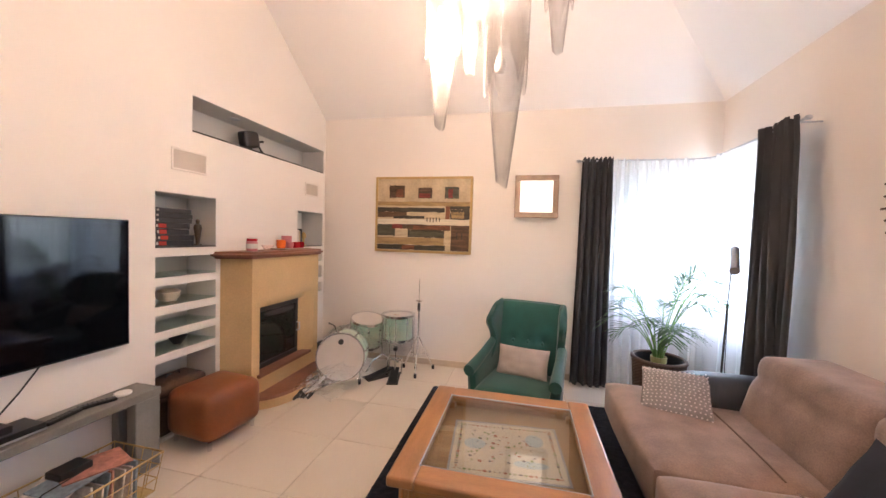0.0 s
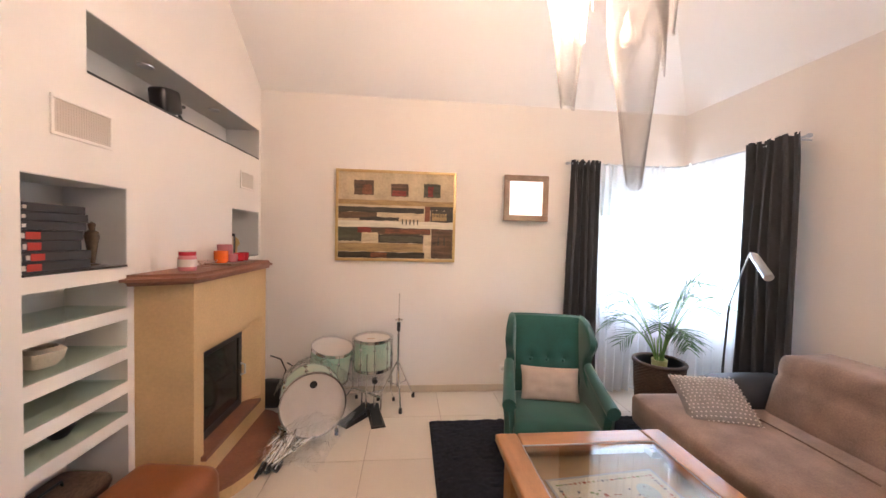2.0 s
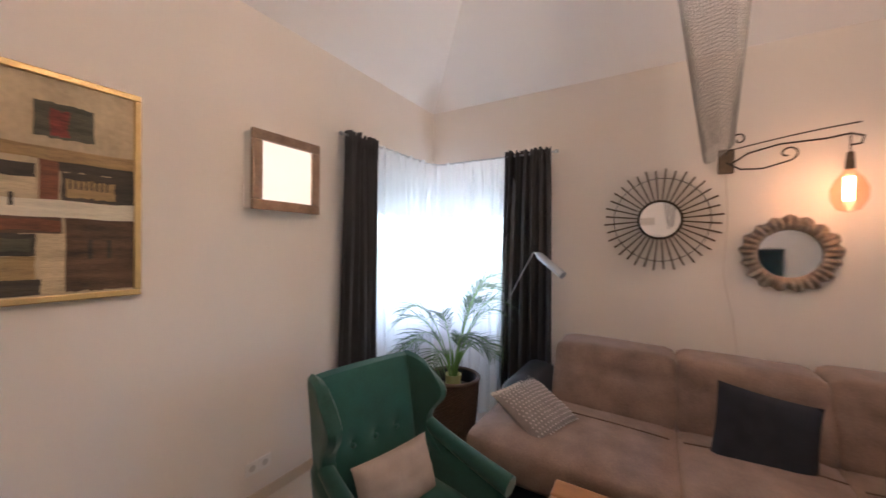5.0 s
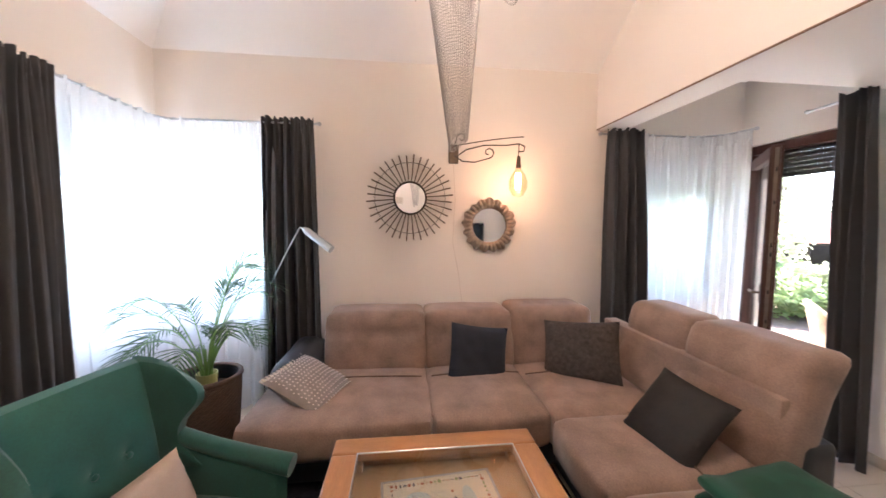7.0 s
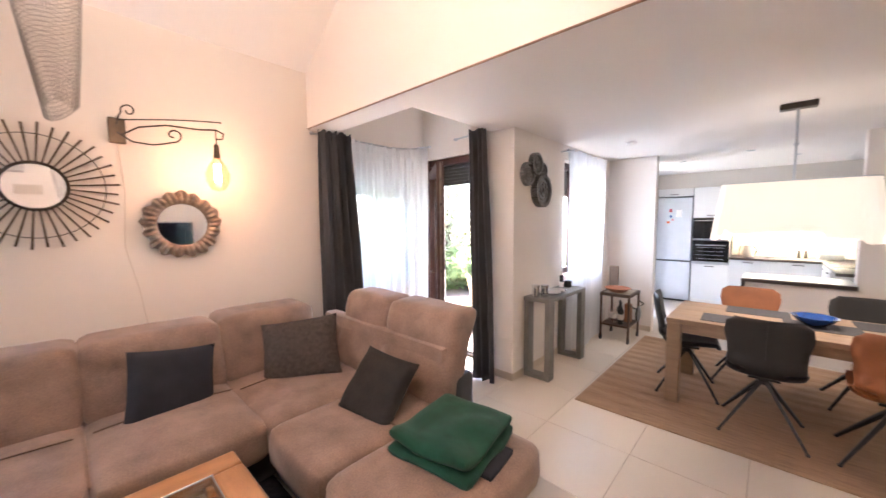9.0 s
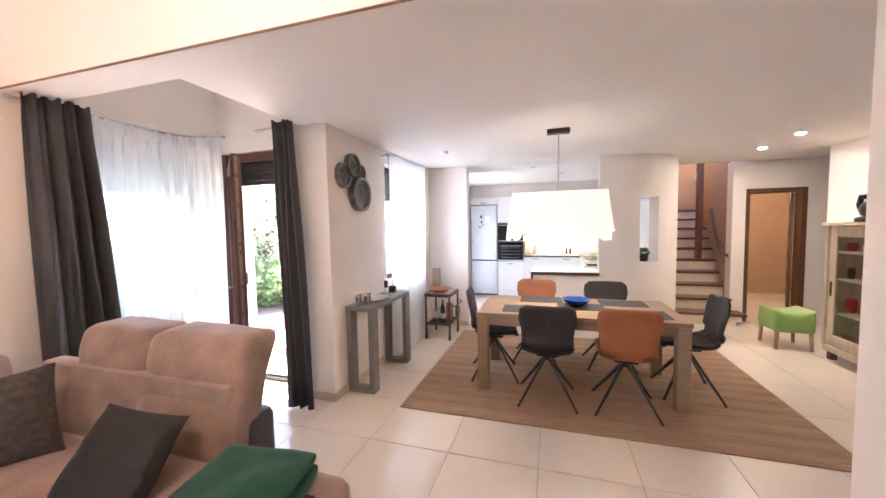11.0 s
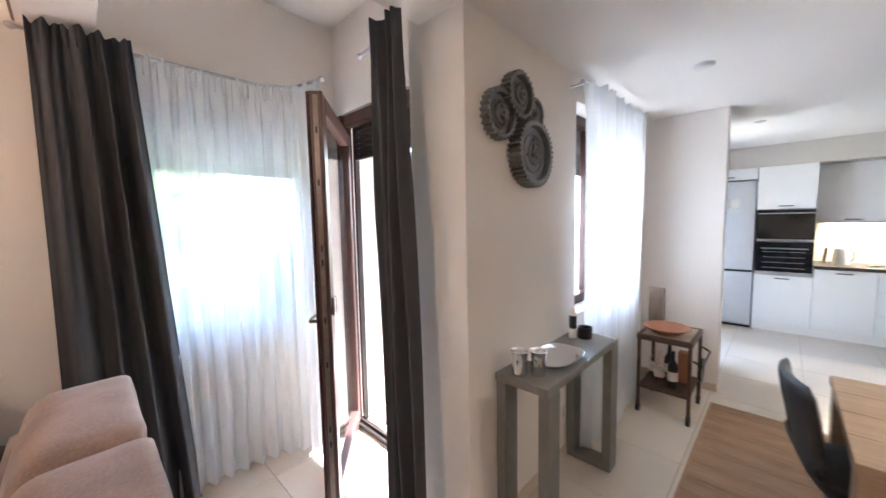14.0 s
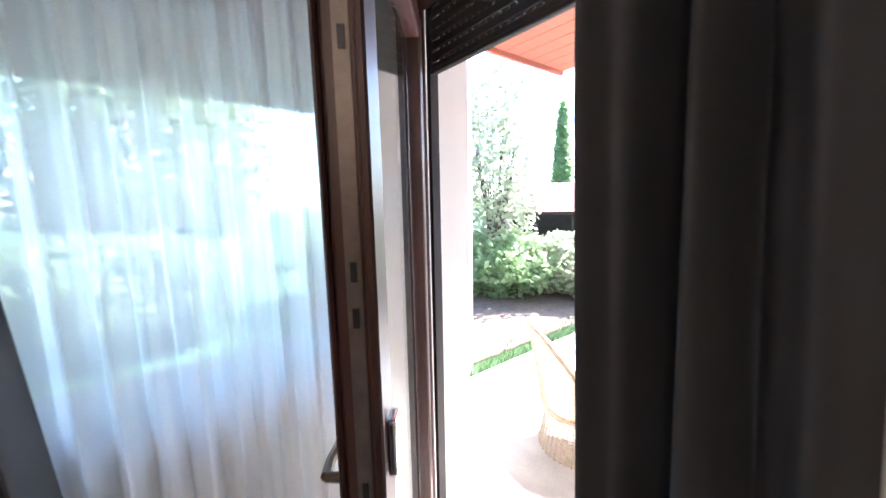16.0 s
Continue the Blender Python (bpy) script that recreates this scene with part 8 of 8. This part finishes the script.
for k, (p, q) in enumerate(((-W0 + 0.02, -0.0), (0.0, W0 - 0.02))):
    x = D0 - 0.045 + 0.026 * k
    d = part("door", merge(obox(x, x + 0.022, p, p + 0.09, Z0 + 0.065, Z1 - 0.005, 0.003, 1), obox(x, x + 0.022, q - 0.09, q, Z0 + 0.065, Z1 - 0.005, 0.003, 1), obox(x, x + 0.022, p + 0.09, q - 0.09, Z0 + 0.065, Z0 + 0.19, 0.003, 1), obox(x, x + 0.022, p + 0.09, q - 0.09, Z1 - 0.12, Z1 - 0.005, 0.003, 1)), M_VITR, vc)
    part("pane", obox(x + 0.009, x + 0.013, p + 0.09, q - 0.09, Z0 + 0.19, Z1 - 0.12), M_GLASS, d)
    part("handle", obox(x + 0.022, x + 0.03, p + 0.03, p + 0.05, 0.72, 0.88), M_IRON, d)
rnd = random.Random(21)
for z in (0.161, 0.539, 0.919, 1.219):
    for k in range(6):
        y = -1.75 - 0.60 + k * 0.22 + rnd.uniform(-0.03, 0.03)
        r, h = rnd.uniform(0.03, 0.055), rnd.uniform(0.06, 0.16)
        single("tableware", moved(lathe([(0.0, 0.0), (r * 0.7, 0.0), (r, h * 0.4), (r * 0.9, h), (r * 0.8, h), (0.0, h * 0.2)], 14), pose(RX + 0.17, y, z)), (M_RED, M_WHITE, M_BLACK, M_PINK)[rnd.randrange(4)], "piece of tableware behind the cabinet glass", "tableware", group="tableware")
orn = merge(moved(puff(-0.05, 0.05, -0.15, 0.15, 0.0, 0.05, 0.02), Matrix.Identity(4)), oball((0, -0.03, 0.13), 0.06, 0.09, 0.09), oball((0, 0.07, 0.22), 0.035, 0.045, 0.045), tube([(0, -0.1, 0.08), (0, -0.16, 0.18), (0, -0.13, 0.27), (0, -0.08, 0.26)], 0.025, 8))
single("black_sculpture", moved(orn, pose(RX + 0.2, -2.10, 1.536)), M_BLACK, "black sculpture on the display cabinet", "ornament")
gs = thing("green_stool", "lime green leatherette stool on wooden legs", "stool", pose(-3.83, -2.77, 0))
b = puff(-0.20, 0.20, -0.20, 0.20, 0.21, 0.46, 0.035, crown=0.01)
for v in b.verts:
    if v.co.z > 0.4:
        v.co.z += 0.06 * (abs(v.co.x) / 0.2) ** 2 - 0.02
part("seat", b, M_LIME, gs, smooth=True)
for sx in (-1, 1):
    for sy in (-1, 1):
        part("leg", ocyl((sx * 0.175, sy * 0.175, 0.0), (sx * 0.165, sy * 0.165, 0.225), 0.018, 0.024, 10), M_OAK, gs)

# ---------------- garden ----------------
M_BED = mat("garden_soil", (0.17, 0.115, 0.08), 0.95, var=0.4, scale=14, bump=0.7)
setting("flower_bed", obox(3.64, 7.6, -6.4, -1.0, -0.4, -0.19, 0.02, 2), M_BED, "bare brown soil bed under the shrubs", "flower bed")
ground = setting("ground", obox(-90, 90, -90, 90, -0.5, -0.22), M_LAWN, "garden ground with lawn and soil", "ground")
setting("pavement", merge(obox(WX + T + 0.002, 3.30, -5.9, DY - T, -0.3, -0.10), obox(SX + T + 0.002, 4.6, DY - T, 6.6, -0.3, -0.12)), M_OUT, "pale sunlit terrace paving", "pavement")
setting("wall_outer", obox(3.51, 3.81, -1.78, -1.475, -0.3, 2.9), M_RENDER, "white rendered terrace pillar", "wall")
sf = tagged(new("roof_eave"), "red-brown boarded terrace eave with added boards that block sun", "roof", kind="structure")
for k in range(12):
    part("board", obox(WX + T + 0.01 + 0.0, 3.12, -2.62 + k * 0.165, -2.62 + k * 0.165 + 0.158, 2.74, 2.76), M_SOFFIT, sf)
# unseen boards along the east wall, added to keep sun off the bay window
for k in range(4):
    part("board", obox(SX + T + 0.01 + k * 0.165, SX + T + 0.168 + k * 0.165, -0.60, 5.6, 2.74, 2.76), M_SOFFIT, sf)
part("fascia", obox(3.12, 3.15, -2.62, -0.65, 2.70, 2.86), M_SOFFIT, sf)
part("roof_cover", obox(WX + T + 0.01, 3.15, -2.62, -0.63, 2.80, 2.86), M_ROOF, sf)


def foliage(name, label, centre, rx, ry, rz, n, size, material, seed, trunk=None, twigs=5):
    t = thing(name, label, "shrub" if trunk is None else "tree", pose(*centre), group="garden shrubs" if trunk is None else "garden trees")
    rnd = random.Random(seed)
    vs, fs = [], []
    for k in range(n):
        while True:
            p = Vector((rnd.uniform(-1, 1), rnd.uniform(-1, 1), rnd.uniform(-1, 1)))
            if 0.25 < p.length < 1.0 + 0.25 * noise.noise(p * 3 + Vector((seed, 0, 0))):
                break
        if trunk and abs(p.x) + abs(p.y) > 1.15 * (1.05 - (p.z + 1) / 2):
            p.x *= 0.5 * (1.05 - (p.z + 1) / 2) + 0.1
            p.y *= 0.5 * (1.05 - (p.z + 1) / 2) + 0.1
        c = Vector((p.x * rx, p.y * ry, p.z * rz + rz))
        d = Vector((rnd.gauss(0, 1), rnd.gauss(0, 1), rnd.gauss(0.3, 0.7))).normalized()
        e = d.orthogonal().normalized() * size * 0.32
        s = size * rnd.uniform(0.6, 1.3)
        i = len(vs)
        vs += [c - e * 0.2, c + d * s * 0.5 + e, c + d * s, c + d * s * 0.5 - e]
        fs.append((i, i + 1, i + 2, i + 3))
    me = bpy.data.meshes.new("foliage")
    me.from_pydata([tuple(v) for v in vs], [], fs)
    me.materials.append(material)
    ob = new("foliage", me)
    ob.parent = t
    for k in range(twigs):
        a = k * 1.3
        part("branch", tube([(0, 0, -0.05), (rx * 0.2 * math.cos(a), ry * 0.2 * math.sin(a), rz * 0.7), (rx * 0.55 * math.cos(a), ry * 0.55 * math.sin(a), rz * (1.3 + (0.06 * (k % 9) if twigs > 5 else 0)))], (0.02 + 0.03 * rz / 2) * (1 if k < 5 else 0.35), 6, taper=lambda q: 1.1 - q), M_BARK, t)
    return t


foliage("shrub", "dense green garden shrub", (5.6, -4.3, -0.22), 1.3, 1.0, 0.55, 5000, 0.13, M_HEDGE, 1)
foliage("shrub", "pale green garden shrub", (4.6, -5.2, -0.22), 1.1, 0.9, 0.55, 4500, 0.13, M_HEDGE2, 2)
foliage("shrub", "dense green garden shrub", (7.0, -2.6, -0.22), 1.2, 1.6, 0.8, 5000, 0.15, M_HEDGE, 3)
foliage("shrub", "loose green garden shrub", (6.6, 1.2, -0.22), 0.8, 1.6, 0.7, 6000, 0.13, M_HEDGE, 4)
foliage("shrub", "loose pale garden shrub", (6.9, 3.8, -0.22), 0.9, 1.5, 0.9, 6000, 0.14, M_HEDGE2, 5)
foliage("shrub", "dense garden hedge shrub", (1.5, 9.0, -0.22), 2.4, 0.9, 1.3, 7000, 0.15, M_HEDGE, 6)
foliage("shrub", "tall loose pale-leaved garden shrub", (5.85, -4.5, -0.22), 0.95, 0.9, 2.2, 4200, 0.12, M_HEDGE2, 7, twigs=26)
foliage("tree", "dark conifer in the garden", (10.8, -6.3, -0.22), 1.2, 1.2, 3.6, 9000, 0.22, M_HEDGE, 8, trunk=1)
foliage("tree", "tall leafy garden tree", (9.0, 0.8, -0.22), 1.8, 1.8, 2.6, 9000, 0.2, M_HEDGE, 9)
foliage("tree", "tall leafy garden tree", (9.5, 4.8, -0.22), 1.9, 2.0, 2.8, 9000, 0.2, M_HEDGE, 10)
foliage("tree", "cypress behind the shed", (10.6, -13.6, -0.22), 0.8, 0.8, 3.0, 4000, 0.25, M_HEDGE, 12, trunk=1)
# lawn blades near the door
vs, fs = [], []
rnd = random.Random(31)
for k in range(6000):
    x, y = 3.31 + 0.52 * rnd.random() ** 1.5, rnd.uniform(-5.0, -1.0)
    h, a = rnd.uniform(0.04, 0.10), rnd.uniform(0, 6.28)
    i = len(vs)
    dx, dy = 0.004 * math.cos(a), 0.004 * math.sin(a)
    vs += [(x - dx, y - dy, -0.22), (x + dx, y + dy, -0.22), (x + rnd.uniform(-0.03, 0.03), y + rnd.uniform(-0.03, 0.03), -0.22 + h)]
    fs.append((i, i + 1, i + 2))
me = bpy.data.meshes.new("grass")
me.from_pydata(vs, [], fs)
me.materials.append(mat("grass_blade", (0.15, 0.20, 0.08), 0.6, var=0.3))
tagged(new("grass", me), "green lawn grass", "grass", kind="stuff")

shd = thing("garden_shed", "dark timber shed with a clay tile roof", "shed", pose(6.75, -7.7, -0.22, 0, 0, 35) @ Matrix.Diagonal((0.72, 0.72, 0.72, 1)))
part("wall", merge(obox(-1.8, 1.8, -1.2, -1.1, 0, 2.0), obox(-1.8, -1.7, -1.1, 1.2, 0, 2.0), obox(1.7, 1.8, -1.1, 1.2, 0, 2.0)), M_SHED, shd)
for x in (-1.75, -0.6, 0.6, 1.75):
    part("post", obox(x - 0.05, x + 0.05, 1.1, 1.2, 0, 2.0), M_SHED, shd)
for r in range(7):
    for c in range(14):
        y = 1.45 - r * 0.26
        part("roof_tile", moved(obox(-0.125, 0.125, -0.16, 0.16, 0, 0.03, 0.008, 1), pose(-1.85 + c * 0.262, y, 2.02 + r * 0.145, -28, 0, 0)), M_ROOF, shd)
part("roof", moved(obox(-2.0, 2.0, -1.55, 0.15, -0.06, -0.01), pose(0, 1.45, 2.0, -28, 0, 0)), M_SHED, shd)
fn = thing("picket_fence", "white wooden picket fence", "fence", pose(7.1, -6.0, -0.22, 0, 0, -40) @ Matrix.Diagonal((0.7, 1, 0.75, 1)))
for k in range(26):
    part("picket", obox(-1.6 + k * 0.125, -1.53 + k * 0.125, -0.01, 0.01, 0.05, 0.95, 0.004, 1), M_WHITE, fn)
for z in (0.3, 0.75):
    part("rail", obox(-1.65, 1.7, 0.011, 0.035, z, z + 0.07), M_WHITE, fn)
fn2 = thing("picket_fence", "white wooden picket fence", "fence", pose(8.0, 2.2, -0.22, 0, 0, 90))
for k in range(40):
    part("picket", obox(-2.6 + k * 0.125, -2.53 + k * 0.125, -0.01, 0.01, 0.05, 1.15, 0.004, 1), M_WHITE, fn2)
for z in (0.3, 0.85):
    part("rail", obox(-2.65, 2.5, 0.011, 0.035, z, z + 0.07), M_WHITE, fn2)

wc = thing("wicker_chair", "natural rattan garden chair with a rounded back", "chair", pose(2.10, -1.40, -0.10, 0, 0, -35))
def wback(u, v):
    a = radians(lerp(-75, 75, u))
    r = lerp(0.22, 0.34, v)
    top = lerp(0.36, 0.90 - 0.28 * abs(2 * u - 1) ** 2.2, v)
    return (r * math.sin(a), 0.05 + r * math.cos(a) * 0.8, top)
wbk = part("back", grid(wback, 40, 24), M_WICKLT, wc)
md = wbk.modifiers.new("wire", "WIREFRAME")
md.thickness = 0.007
part("back_rim", tube([wback(i / 30, 1) for i in range(31)], 0.018, 8), M_WICKLT, wc, smooth=True)
sk = part("skirt", grid(lambda u, v: ((0.20 + 0.06 * v) * math.cos(6.2832 * u), (0.20 + 0.06 * v) * math.sin(6.2832 * u), 0.37 - 0.36 * v), 44, 18, True), M_WICKLT, wc)
md = sk.modifiers.new("wire", "WIREFRAME")
md.thickness = 0.007
part("seat", lathe([(0.0, 0.36), (0.24, 0.36), (0.25, 0.38), (0.24, 0.40), (0.0, 0.41)], 30), M_WICKLT, wc, smooth=True)

single("outdoor_mat", obox(1.72, 2.30, -1.62, -1.10, -0.0985, -0.090, 0.003, 1), M_TERRA, "terracotta coloured mat under the rattan chair", "mat", smooth=False)
# dark board added over the outer ledge so that it doesn't shine in the sun
for nm, u0, u1, z0 in (("window_3", W2Y0, W2Y1, W2Z0),):
    part("window_sill", obox(SX + 0.102, SX + T + 0.05, u0 - 0.02, u1 + 0.02, z0 + 0.004, z0 + 0.03, 0.004, 1), M_DARKWOOD, bpy.data.objects[nm], "dark brown board added to dim the sunlit outer ledge")

# ---------------- floor tiles, last ----------------
TS = 0.603
tile_meshes = {}
X0, Y0 = -0.355 - 12 * TS, 0.375 - 12 * TS
for i in range(18):
    for j in range(21):
        x0, y0 = X0 + i * TS + 0.002, Y0 + j * TS + 0.002
        x1, y1 = x0 + TS - 0.004, y0 + TS - 0.004
        x0, x1, y0, y1 = max(x0, -6.4), min(x1, SX), max(y0, -5.97), min(y1, PY)
        if x1 - x0 < 0.03 or y1 - y0 < 0.03:
            continue
        if y1 < DY - T and x0 > WX + 0.3 or x1 < LX - 0.35 and y0 > BY + 0.3 or x1 < -4.8 and y0 > -3.0:
            continue
        key = (round(x1 - x0, 3), round(y1 - y0, 3))
        if key not in tile_meshes:
            b = obox(-key[0] / 2, key[0] / 2, -key[1] / 2, key[1] / 2, -0.012, 0, 0.0015, 1)
            me = bpy.data.meshes.new("tile")
            b.to_mesh(me)
            b.free()
            me.materials.append(M_TILE)
            tile_meshes[key] = me
        t = new("tile", tile_meshes[key])
        t.location = ((x0 + x1) / 2, (y0 + y1) / 2, 0)
        t.parent = floor
